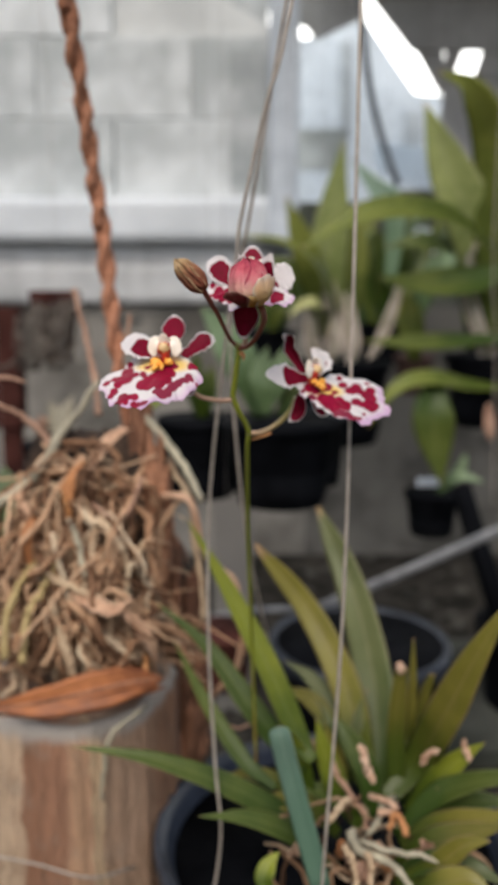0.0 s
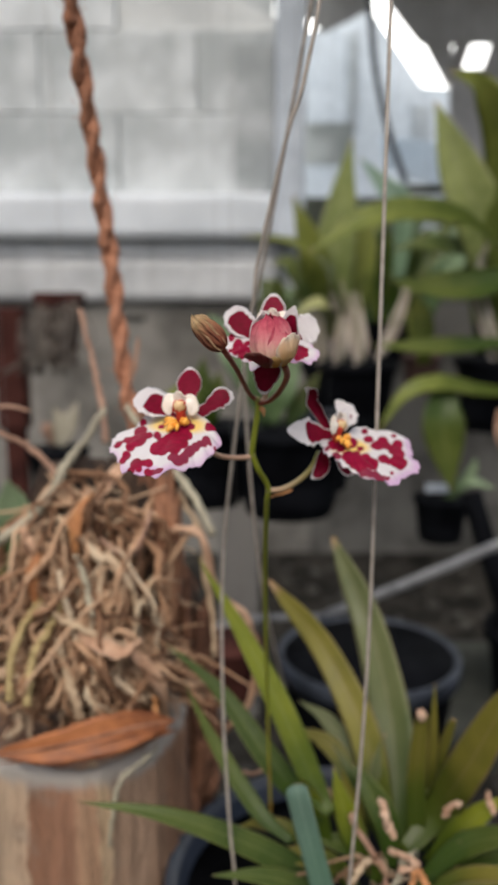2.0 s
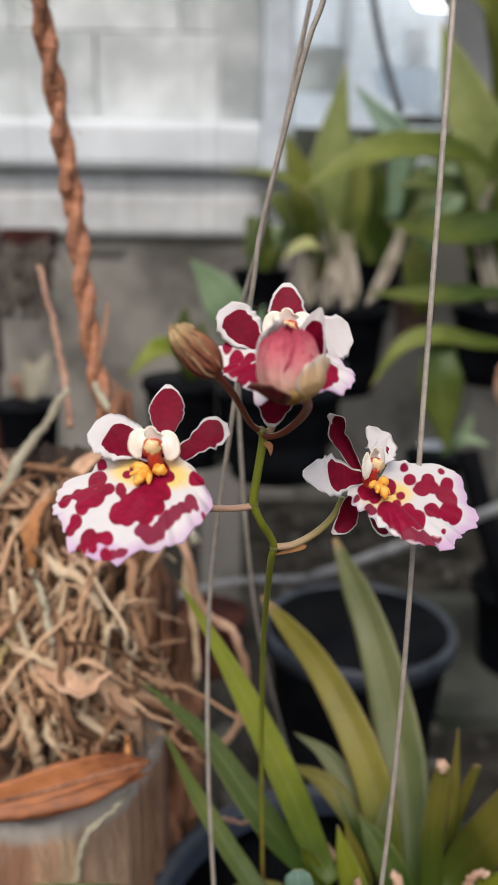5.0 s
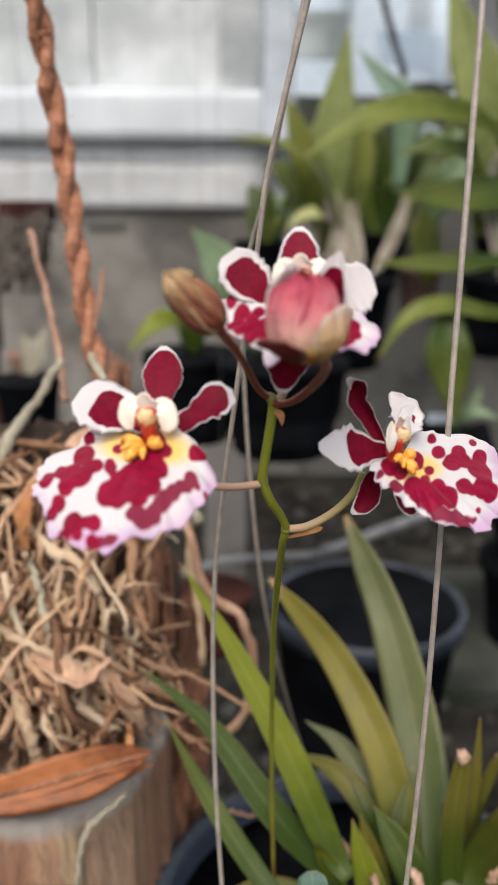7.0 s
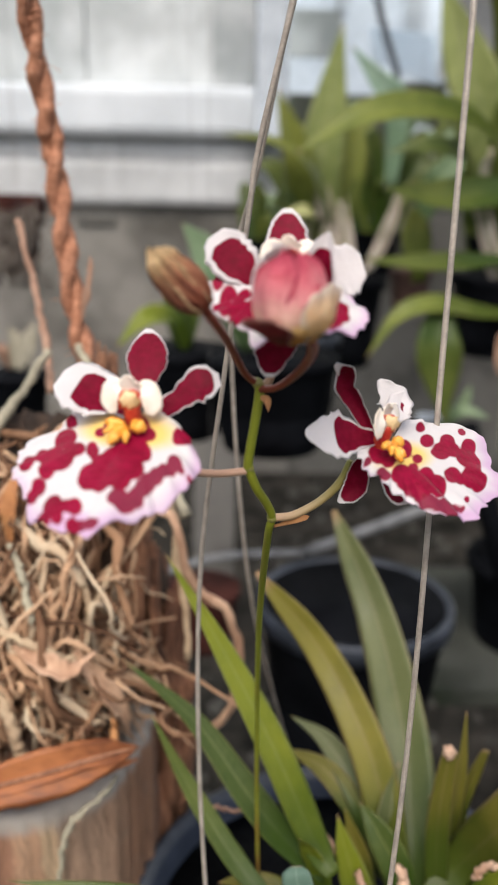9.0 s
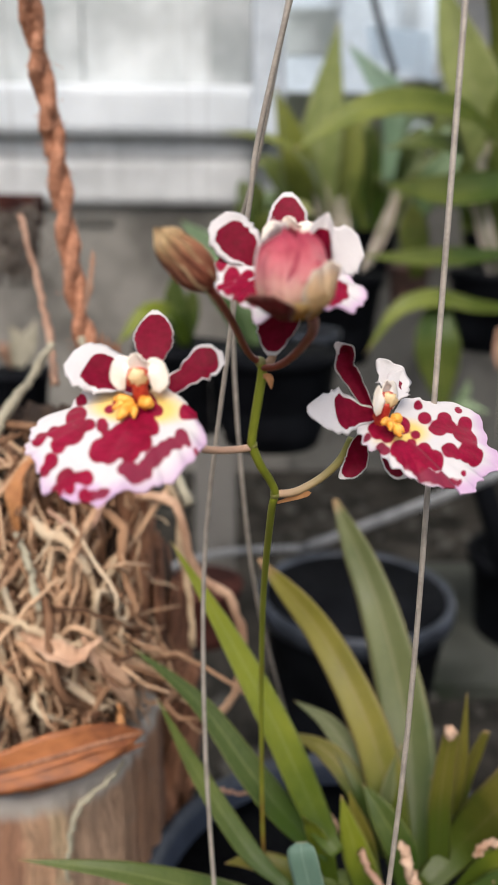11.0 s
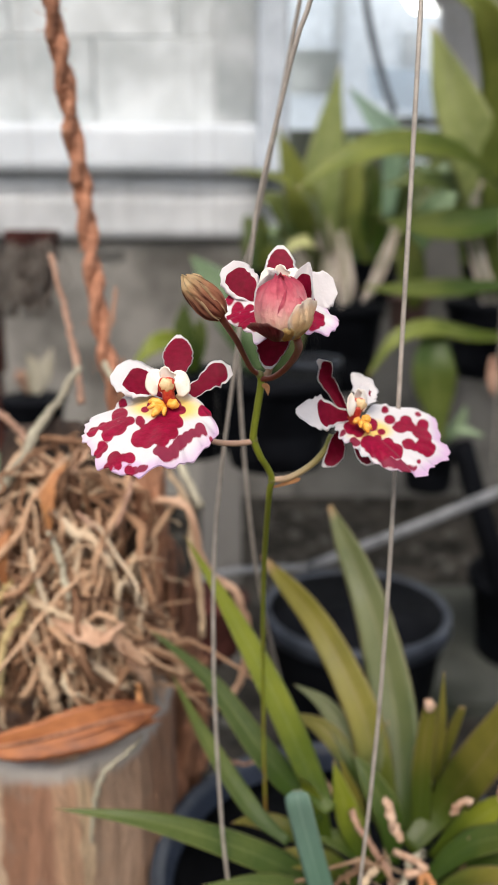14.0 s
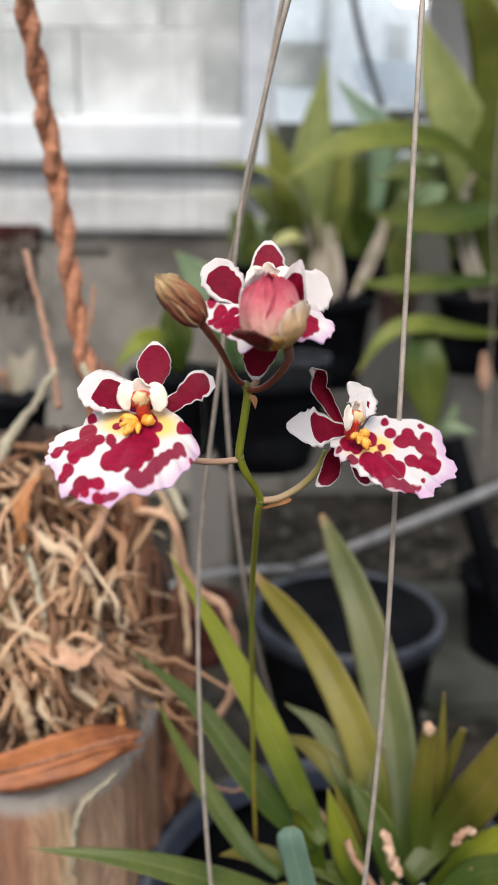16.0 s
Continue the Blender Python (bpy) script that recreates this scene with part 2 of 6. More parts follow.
PAPER = plain_mat("papery_sheath", (0.34, 0.19, 0.115), (0.58, 0.38, 0.25), 70, 0.75, 0.8, 0.0012, stretch=(1, 1, 0.35))
MOSS = plain_mat("fern_fibre", (0.018, 0.011, 0.007), (0.075, 0.045, 0.028), 90, 0.95, 1.0, 0.006)
DEAD = plain_mat("dead_leaf", (0.12, 0.034, 0.012), (0.40, 0.145, 0.050), 55, 0.6, 0.8, 0.0012, stretch=(0.3, 1, 1))
WOOD = wood_mat()
BARK = plain_mat("red_bark", (0.075, 0.030, 0.016), (0.40, 0.195, 0.110), 60, 0.9, 1.0, 0.006, stretch=(1, 1, 0.25))
STUB = plain_mat("cut_stub", (0.36, 0.20, 0.12), (0.60, 0.42, 0.30), 200, 0.8, 0.6, 0.0006)
BLOCK = wall_mat("washed_block", (0.42, 0.45, 0.45), (0.70, 0.73, 0.735), (0.33, 0.36, 0.355), 0.6)
MORTAR = wall_mat("mortar", (0.50, 0.52, 0.515), (0.66, 0.68, 0.67), (0.36, 0.37, 0.36), 0.4)
LEDGE = wall_mat("white_painted_ledge", (0.62, 0.655, 0.68), (0.74, 0.775, 0.80), (0.48, 0.51, 0.53), 0.4)
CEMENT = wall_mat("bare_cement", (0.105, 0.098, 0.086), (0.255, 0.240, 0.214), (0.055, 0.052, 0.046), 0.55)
# CEMENT at about half tone; shade on the right is put into the colour.
DIMCEMENT = wall_mat("dim_cement", (0.050, 0.048, 0.043), (0.140, 0.134, 0.120), (0.026, 0.026, 0.022), 0.6)
# Grey tone stands in for the soft shade under the upper ledge.
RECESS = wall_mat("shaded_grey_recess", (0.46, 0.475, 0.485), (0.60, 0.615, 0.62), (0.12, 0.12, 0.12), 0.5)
DARKPANEL = wall_mat("dark_green_panel", (0.085, 0.092, 0.072), (0.21, 0.215, 0.18), (0.035, 0.042, 0.028), 0.6)
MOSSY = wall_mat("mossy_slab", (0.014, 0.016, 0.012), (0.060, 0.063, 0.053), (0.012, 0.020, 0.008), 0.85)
PLANK = wall_mat("weathered_plank", (0.085, 0.080, 0.072), (0.175, 0.166, 0.152), (0.045, 0.042, 0.036), 0.7)
PALEBLUE = plain_mat("pale_blue_plastic", (0.78, 0.83, 0.88), (0.88, 0.915, 0.945), 9, 0.4, 0.4, 0.004)
DULLCEMENT = wall_mat("unpainted_cement", (0.34, 0.365, 0.365), (0.62, 0.645, 0.65), (0.25, 0.27, 0.265), 0.6)
RUBBER = plain_mat("dull_rubber_cable", (0.06, 0.065, 0.075), (0.13, 0.14, 0.155), 30, 0.7, 0.3, 0.0006, spec=0.1)
# LEDGE in greyer tones, for the lower ledge.
DULLEDGE = wall_mat("grey_ledge", (0.42, 0.43, 0.43), (0.62, 0.63, 0.63), (0.30, 0.305, 0.30), 0.6)
SHEET = plain_mat("clouded_plastic_sheet", (0.34, 0.36, 0.37), (0.74, 0.77, 0.80), 5, 0.35, 0.4, 0.01)


def see_through(m, colour, share):
    """Lets daylight come softly through a sheet."""
    t = m.node_tree
    shine, both_ways = t.nodes.new("ShaderNodeBsdfTranslucent"), t.nodes.new("ShaderNodeMixShader")
    shine.inputs["Color"].default_value = (*colour, 1)
    both_ways.inputs["Fac"].default_value = share
    t.links.new(t.nodes["Principled BSDF"].outputs[0], both_ways.inputs[1])
    t.links.new(shine.outputs[0], both_ways.inputs[2])
    t.links.new(both_ways.outputs[0], t.nodes["Material Output"].inputs["Surface"])


see_through(SHEET, (0.68, 0.72, 0.77), 0.5)
see_through(PALEBLUE, (0.84, 0.91, 0.97), 0.6)
POST = plain_mat("white_post_paint", (0.46, 0.51, 0.56), (0.64, 0.69, 0.74), 12, 0.45, 0.3, 0.002)
ROOF = plain_mat("dull_roof_sheet", (0.50, 0.49, 0.475), (0.68, 0.67, 0.655), 8, 0.7, 0.3, 0.004)
RAIL = plain_mat("grey_pipe", (0.14, 0.145, 0.15), (0.25, 0.255, 0.26), 50, 0.5, 0.3, 0.0008)
EARTH = plain_mat("dark_earth", (0.008, 0.0078, 0.0066), (0.055, 0.050, 0.042), 14, 0.95, 1.0, 0.02, spec=0.05)
RUST = plain_mat("dark_red_timber", (0.030, 0.010, 0.008), (0.075, 0.026, 0.020), 20, 0.8, 0.6, 0.002, spec=0.1)
CLAY = plain_mat("dark_fibre_pot", (0.035, 0.018, 0.014), (0.10, 0.055, 0.042), 40, 0.9, 0.8, 0.004)
FIBRE = plain_mat("grey_dead_fibre", (0.050, 0.038, 0.030), (0.17, 0.145, 0.12), 60, 0.9, 0.8, 0.002)
YELLOW = plain_mat("yellow_callus", (0.72, 0.24, 0.015), (0.90, 0.52, 0.10), 700, 0.4, 0.4, 0.0002)
CAP = plain_mat("cream_anther_cap", (0.60, 0.38, 0.17), (0.78, 0.58, 0.32), 400, 0.4, 0.3, 0.0002)
WING = plain_mat("white_column_wing", (0.84, 0.72, 0.58), (0.90, 0.84, 0.76), 400, 0.45, 0.3, 0.0002)
THROAT = plain_mat("red_orange_column", (0.34, 0.012, 0.014), (0.60, 0.085, 0.035), 300, 0.4, 0.3, 0.0002)

# ---- geometry helpers ----
HOME = {}


def thing(name, at, label, category, group="", kind=""):
    ob = new(name)
    ob.location = at
    ob.empty_display_size = 0.02
    HOME[ob] = Vector(at)
    return tagged(ob, label, category, group, kind)


def part(name, me, material, parent=None, label="", category="", kind=""):
    """One mesh object, given in world coordinates, under a thing or a part."""
    me.name = name
    me.materials.clear()
    me.materials.append(material)
    ob = new(name, me)
    if parent is not None:
        ob.parent = parent
        ob.matrix_parent_inverse = Matrix.Translation(-HOME.get(parent, Vector()))
    return tagged(ob, label, category, kind=kind)


def mesh(verts, faces, smooth=True, **attrs):
    me = bpy.data.meshes.new("mesh")
    me.from_pydata([tuple(map(float, v)) for v in verts], [], faces)
    me.polygons.foreach_set("use_smooth", [smooth] * len(me.polygons))
    for k, v in attrs.items():
        me.attributes.new(k, "FLOAT", "POINT").data.foreach_set("value", np.asarray(v, dtype=np.float32))
    return me


def smooth_line(points, n):
    """A Catmull-Rom line of n points through the given ones."""
    p = np.array(points, float)
    if len(p) == 2:
        return p[0] + (p[1] - p[0]) * np.linspace(0, 1, n)[:, None]
    q = np.vstack([2 * p[0] - p[1], p, 2 * p[-1] - p[-2]])
    s = np.linspace(0, len(p) - 1 - 1e-9, n)
    i, f = s.astype(int), (s % 1)[:, None]
    a, b, c, d = q[i], q[i + 1], q[i + 2], q[i + 3]
    return 0.5 * (2 * b + (c - a) * f + (2 * a - 5 * b + 4 * c - d) * f**2 + (3 * b - a - 3 * c + d) * f**3)


def unit(v):
    v = np.asarray(v, float)
    return v / np.maximum(np.linalg.norm(v, axis=-1, keepdims=True), 1e-12)


def rings(loops, close=True):
    """Faces that join equal loops of points, capped at both ends."""
    n, k = loops.shape[:2]
    faces = [(a * k + b, a * k + (b + 1) % k, (a + 1) * k + (b + 1) % k, (a + 1) * k + b) for a in range(n - 1) for b in range(k)]
    if close:
        faces += [tuple(range(k))[::-1], tuple((n - 1) * k + b for b in range(k))]
    return loops.reshape(-1, 3), faces


def tube_data(points, radius, n=12, sides=8, wobble=0.0, rng=None):
    line = smooth_line(points, n)
    r = np.interp(np.linspace(0, 1, n), np.linspace(0, 1, len(np.atleast_1d(radius))), np.atleast_1d(radius))
    if wobble and rng is not None:
        line[1:-1] += rng.normal(0, wobble, (n - 2, 3))
        r = r * (1 + rng.normal(0, 0.12, n))
    tan = unit(np.gradient(line, axis=0))
    side = unit(np.cross(tan[0], (0.31, 0.22, 0.93) if abs(tan[0][2]) < 0.8 else (1, 0.2, 0)))
    loops = []
    for c, t, w in zip(line, tan, r):
        side = unit(side - t * (side @ t))
        up = np.cross(t, side)
        a = np.linspace(0, 2 * np.pi, sides, endpoint=False)[:, None]
        loops.append(c + w * (np.cos(a) * side + np.sin(a) * up))
    return rings(np.array(loops))


def tube(points, radius, n=12, sides=8, **attrs):
    v, f = tube_data(points, radius, n, sides)
    along = np.repeat(np.linspace(0, 1, n), sides)
    return mesh(v, f, True, **{k: fn(along) for k, fn in attrs.items()})


def joined(pieces, smooth=True):
    """Many (verts, faces) as one mesh."""
    vs, fs, o = [], [], 0
    for v, f in pieces:
        vs.append(v)
        fs += [tuple(o + i for i in x) for x in f]
        o += len(v)
    return mesh(np.vstack(vs), fs, smooth)


def blade(points, width, hint, profile, n=22, keel=0.18, thick=0.05, across=9, twist=0.0, ruffle=0.0, curl=0.0, seed=0, ragged=0.0):
    """A leaf or petal: a lens-shaped cross-section carried along a line. profile: half widths along it, as shares of width / 2."""
    rng = np.random.default_rng(seed)
    line = smooth_line(points, n)
    u = np.linspace(0, 1, n)
    knots = smooth_line(np.c_[np.linspace(0, 1, len(profile)), profile, np.zeros(len(profile))], 60)
    w = np.interp(u, knots[:, 0], np.maximum(knots[:, 1], 0.0)) * width / 2
    tan = unit(np.gradient(line, axis=0))
    hint = unit(np.array(hint, float))
    v = np.linspace(-1, 1, across)
    ph = rng.uniform(0, 6.28, 4)
    rag = ragged * np.convolve(rng.normal(0, 1, 2 * n + 2), (0.5, 1, 0.5), 'same')
    loops, uu, rim = [], [], []
    for i in range(n):
        t = tan[i]
        side = unit(np.cross(t, hint))
        up = np.cross(side, t)
        a = twist * u[i]
        side, up = side * math.cos(a) + up * math.sin(a), up * math.cos(a) - side * math.sin(a)
        edge = ruffle * width * (np.sin(14 * u[i] + ph[0] + 2 * np.sign(v)) + 0.6 * np.sin(29 * u[i] + ph[1] - np.sign(v))) * np.abs(v) ** 3
        lift = keel * w[i] * np.abs(v) ** 1.4 + curl * w[i] * v * v * np.sign(v) + edge
        body = thick * w[i] * np.sqrt(np.clip(1 - v * v, 0, 1)) + 0.00004
        ww = w[i] * (1 + ruffle * 1.5 * np.sin(37 * u[i] + ph[2]) + np.where(v > 0, rag[i], rag[n + i]))
        top = line[i] + np.outer(v * ww, side) + np.outer(lift + body, up)
        low = line[i] + np.outer(v * ww, side) + np.outer(lift - body, up)
        loops.append(np.vstack([top, low[::-1][1:-1]]))
        uu.append(np.full(2 * across - 2, u[i]))
        rim.append(np.r_[np.abs(v), np.abs(v[::-1][1:-1])])
    verts, faces = rings(np.array(loops))
    return verts, faces, np.concatenate(uu), np.concatenate(rim), np.repeat(w, 2 * across - 2)


BLUNT = (0.45, 0.62, 0.85, 1.0, 1.0, 0.94, 0.82, 0.62, 0.12)
STRAP = (0.45, 0.62, 0.85, 1.0, 0.98, 0.85, 0.6, 0.3, 0.02)


def leaf(points, width, hint=(0, -0.6, 0.8), keel=0.28, profile=STRAP, thick=0.07, twist=0.0, n=24, seed=0, ragged=0.0):
    v, f, u, rim, _ = blade(points, width, hint, profile, n, keel, thick, 9, twist, 0.004 + 0.3 * ragged, 0.0, seed, ragged)
    return mesh(v, f, True, along=u, rim=rim)


def lathe(profile, centre, sides=40, smooth=True):
    """A turned shape from (radius, height) pairs."""
    a = np.linspace(0, 2 * np.pi, sides, endpoint=False)
    loops = np.array([np.c_[r * np.cos(a), r * np.sin(a), np.full(sides, z)] for r, z in profile]) + np.array(centre)
    return rings(loops)


def box_data(lo, hi, bevel=0.0):
    bm = bmesh.new()
    bmesh.ops.create_cube(bm, size=1, matrix=Matrix.LocRotScale([(a + b) / 2 for a, b in zip(lo, hi)], None, [b - a for a, b in zip(lo, hi)]))
    if bevel:
        bmesh.ops.bevel(bm, geom=list(bm.edges), offset=bevel, segments=2, affect="EDGES", profile=0.5)
    return bm


def box(lo, hi, bevel=0.0):
    bm = box_data(lo, hi, bevel)
    me = bpy.data.meshes.new("mesh")
    bm.to_mesh(me)
    bm.free()
    return me


def blob(centre, size, seed=0, rough=0.12, freq=1.5, subdiv=3, turn=None):
    """A lumpy rounded body."""
    bm = bmesh.new()
    bmesh.ops.create_icosphere(bm, subdivisions=subdiv, radius=1)
    off = Vector((seed * 1.7, seed * 3.1, seed * 0.7))
    m = (turn or Matrix()).to_3x3()
    for v in bm.verts:
        d = 1 + rough * noise.noise(v.co * freq + off) + 0.5 * rough * noise.noise(v.co * freq * 2.7 + off)
        v.co = Vector(centre) + m @ Vector([c * s * d for c, s in zip(v.co, size)])
    me = bpy.data.meshes.new("mesh")
    bm.to_mesh(me)
    bm.free()
    me.polygons.foreach_set("use_smooth", [True] * len(me.polygons))
    return me


# ---- setting ----
ground = part("ground", mesh([(-40, -40, 0.30), (40, -40, 0.30), (40, 40, 0.30), (-40, 40, 0.30)], [(0, 1, 2, 3)], False), EARTH)
tagged(ground, "dark bare earth floor of a shaded plant house", "ground", kind="structure")


def slab(corners, depth):
    """A flat panel with thickness, from its corners seen from the front."""
    n = len(corners)
    pts = [Vector(c) for c in corners] + [Vector(c) + Vector((0, depth, 0)) for c in corners]
    faces = [tuple(range(n)), tuple(range(2 * n - 1, n - 1, -1))] + [(i, n + i, n + (i + 1) % n, (i + 1) % n) for i in range(n)]
    return mesh(pts, faces, False)


wall = part("wall_north", slab([(-3.0, 2.225, 0.30), (0.12, 2.225, 0.30), (0.1184, 2.2250, 1.6527), (-0.0753, 2.2250, 1.7593), (-0.5289, 2.2250, 1.9823), (-3.0, 2.225, 2.6)], 0.17), MORTAR)
tagged(wall, "grey washed concrete block wall with run stains", "wall", kind="structure")
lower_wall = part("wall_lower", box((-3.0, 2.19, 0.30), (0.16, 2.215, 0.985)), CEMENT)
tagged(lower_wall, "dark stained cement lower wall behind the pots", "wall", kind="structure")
dim_wall = part("wall_lower_stained", box((0.16, 2.19, 0.30), (3.0, 2.215, 0.985)), DIMCEMENT)
tagged(dim_wall, "cement lower wall, toned down for its shaded right part", "wall", kind="structure")
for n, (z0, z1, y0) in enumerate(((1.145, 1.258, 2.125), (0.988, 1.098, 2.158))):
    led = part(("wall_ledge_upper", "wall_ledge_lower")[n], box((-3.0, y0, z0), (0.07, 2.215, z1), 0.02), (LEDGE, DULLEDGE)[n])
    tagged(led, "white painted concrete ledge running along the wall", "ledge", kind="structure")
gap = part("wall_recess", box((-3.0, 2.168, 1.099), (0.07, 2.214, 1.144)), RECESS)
tagged(gap, "grey strip between the two ledges, toned for soft shade", "wall", kind="structure")
post = part("post_1", box((0.055, 2.05, 1.14), (0.125, 2.19, 2.2), 0.008), POST)
tagged(post, "white painted corner post of the plant house", "post", kind="structure")
sheet_wall = part("wall_sheet", slab([(0.13, 2.60, 0.99), (3.0, 2.60, 0.99), (1.6668, 2.6000, 1.3444), (0.75, 2.6000, 1.3444), (0.75, 2.6000, 1.6050), (0.5653, 2.6000, 1.6080), (0.5052, 2.6000, 1.6130), (0.3378, 2.6000, 1.8356), (0.1796, 2.6000, 1.7684), (0.1376, 2.6000, 1.7653)], 0.02), SHEET)
tagged(sheet_wall, "clouded plastic sheet wall letting in daylight", "wall", kind="structure")
for n, q in enumerate((
    [(-0.0952, 2.4000, 1.8557), (0.1658, 2.4000, 1.7356), (0.1895, 2.4000, 1.7037), (0.3124, 2.4000, 1.7615), (0.2982, 2.4000, 2.3541), (-0.0913, 2.4000, 2.3541)],
    [(0.3370, 2.4000, 1.8145), (1.3276, 2.4000, 1.8145), (1.2718, 2.4000, 2.3542), (0.2982, 2.4000, 2.3541), (0.3111, 2.4000, 1.8145)],
    [(0.3400, 2.4100, 1.8165), (0.4560, 2.4100, 1.6804), (1.3473, 2.4100, 1.6804), (1.3332, 2.4100, 1.8165)],
    [(0.4708, 2.4200, 1.6832), (0.5414, 2.4200, 1.5676), (0.5548, 2.4200, 1.6271), (0.5446, 2.4200, 1.6832)],
    [(0.5524, 2.4200, 1.6832), (0.5519, 2.4200, 1.6212), (0.5787, 2.4200, 1.6212), (0.5995, 2.4200, 1.6832)],
    [(0.6544, 2.4200, 1.6832), (0.6341, 2.4200, 1.6168), (1.3598, 2.4200, 1.6168), (1.3529, 2.4200, 1.6832)],
    [(0.5494, 2.4300, 1.6223), (0.5457, 2.4300, 1.3221), (1.3961, 2.4300, 1.3221), (1.3651, 2.4300, 1.6223)],
)):
    p = part("roof_panel", slab(q[::-1], 0.01), ROOF)
    tagged(p, "dull grey-brown roof sheet with gaps of daylight", "roof", kind="structure")
# Out-of-view sheet, added to cut the skylight on the right background.
roof = part("roof", box((0.10, 1.30, 2.10), (3.5, 2.38, 2.13)), ROOF)
tagged(roof, "unseen roof sheet added to shade the plants behind", "roof", kind="structure")
GLOW = bpy.data.materials.new("bright_sky")
GLOW.use_nodes = True
ge = GLOW.node_tree.nodes.new("ShaderNodeEmission")
ge.inputs["Color"].default_value, ge.inputs["Strength"].default_value = (1.0, 0.99, 0.96, 1), 4.0
GLOW.node_tree.links.new(ge.outputs[0], GLOW.node_tree.nodes["Material Output"].inputs["Surface"])
back = part("backdrop", mesh([(-3, 3.4, 1.0), (4, 3.4, 1.0), (4, 3.4, 4.5), (-3, 3.4, 4.5)], [(0, 1, 2, 3)], False), GLOW)
tagged(back, "bright open sky outside the plant house", "sky", kind="structure")
awning = part("wall_awning", slab([(0.3743, 2.45, 1.3639), (0.5508, 2.45, 1.3059), (0.5345, 2.45, 1.4307), (0.3591, 2.45, 1.4462)], 0.004), PALEBLUE)
tagged(awning, "pale bluish sheet leaning at the foot of the plastic wall", "sheet", kind="structure")
# Solid strip; the gap's shade is put into its dark colour.
p = part("wall_gap", box((0.414, 2.46, 1.2913), (0.5773, 2.48, 1.3166)), DARKPANEL)
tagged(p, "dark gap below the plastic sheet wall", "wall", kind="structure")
for lo, hi in (((0.2752, 2.58, 1.4892), (0.3151, 2.595, 1.7594)), ((0.4722, 2.58, 1.4450), (0.5328, 2.595, 1.5590))):
    stile = part("wall_stile", box(lo, hi, 0.004), POST)
    tagged(stile, "white upright of the plastic sheet wall", "post", kind="structure")
dull = part("wall_panel_grey", box((0.150, 2.56, 1.385), (0.300, 2.575, 1.505), 0.004), BLOCK)
tagged(dull, "dull grey panel at the foot of the plastic sheet", "wall", kind="structure")
# Dark strips on the wall face stand in for the shaded slit.
for lo, hi in (((-0.3765, 2.178, 0.9449), (-0.2822, 2.1905, 0.9630)), ((-0.66, 2.178, 0.9430), (-0.5887, 2.1905, 0.9610))):
    slit = part("wall_slit", box(lo, hi, 0.002), DIMCEMENT)
    tagged(slit, "dark slit under the white ledge", "wall", kind="structure")
end_patch = part("wall_patch", box((-0.045, 2.188, 1.262), (0.054, 2.2, 1.62), 0.003), DULLCEMENT)
tagged(end_patch, "grey unpainted cement at the end of the block wall", "wall", kind="structure")
# Added pale patch for the brightness showing between the leaves.
pale_patch = part("wall_scrap", slab([(0.4488, 2.3, 1.183), (0.5164, 2.3, 1.118), (0.5105, 2.3, 1.189), (0.4669, 2.3, 1.198)], 0.002), PALEBLUE)
tagged(pale_patch, "pale blue patch added for brightness between the leaves", "sheet", kind="structure")
# Dark mottled backing behind the leaves, below the sheet.
low_panel = part("wall_panel_low", box((0.13, 2.50, 0.985), (3.0, 2.53, 1.285)), DARKPANEL)
tagged(low_panel, "dark mottled panel below the plastic sheet", "wall", kind="structure")
cable = part("cable", tube([(0.2409, 1.9000, 1.7072), (0.2630, 1.9000, 1.5024), (0.2938, 1.9000, 1.3730), (0.3389, 1.9000, 1.2526)], 0.008, 14, 8), RUBBER)
tagged(cable, "thick dark cable hanging before the sheet wall", "cable", kind="structure")

# ---- the orchid's hanging pot ----
PX, PY, PZ, PR = 0.0442, 0.3524, 0.7560, 0.0848
pot = thing("hanging_pot", (PX, PY, PZ - 0.126), "round black plastic pot hanging on three galvanised wires", "pot")


def turned(profile, sides=72):
    """An open turned skin; radii are shares of the pot's rim radius."""
    v, f = lathe([(r * PR, z) for r, z in profile], (PX, PY, PZ), sides)
    return mesh(v, [q for q in f if len(q) == 4])


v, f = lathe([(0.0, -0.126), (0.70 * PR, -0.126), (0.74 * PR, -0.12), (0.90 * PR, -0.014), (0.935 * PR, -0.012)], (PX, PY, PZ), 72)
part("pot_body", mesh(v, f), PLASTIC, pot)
part("pot_rim", turned([(0.938, -0.012), (0.993, -0.011), (1.0, -0.003), (0.985, 0.0), (0.95, -0.001), (0.925, -0.004)]), RIMPLASTIC, pot, "blue-grey weathered rolled pot rim")
part("pot_lining", turned([(0.925, -0.004), (0.885, -0.012), (0.86, -0.03), (0.715, -0.116), (0.0, -0.118)]), NAVY, pot, "dark navy inside of the pot")
# Heap added under the leaf bases, near-black to fill the dark between them.
rng = np.random.default_rng(3)
bits = []
for k in range(240):
    r, a = 0.040 * math.sqrt(rng.random()), rng.uniform(0, 6.28)
    s = rng.uniform(0.003, 0.008)
    bx, by = 0.060 + r * math.cos(a), 0.322 + r * math.sin(a)
    rise = 0.118 * (1 - (r / 0.042) ** 1.6)
    bm = box_data((-s, -s * 0.6, -s * 0.35), (s, s * 0.6, s * 0.35))
    m = pose(bx, by, PZ - 0.112 + rise + rng.uniform(0, 0.006), rng.uniform(0, 60), rng.uniform(0, 60), rng.uniform(0, 360))
    bits.append((np.array([m @ vv.co for vv in bm.verts]), [tuple(x.index for x in ff.verts) for ff in bm.faces]))
    bm.free()
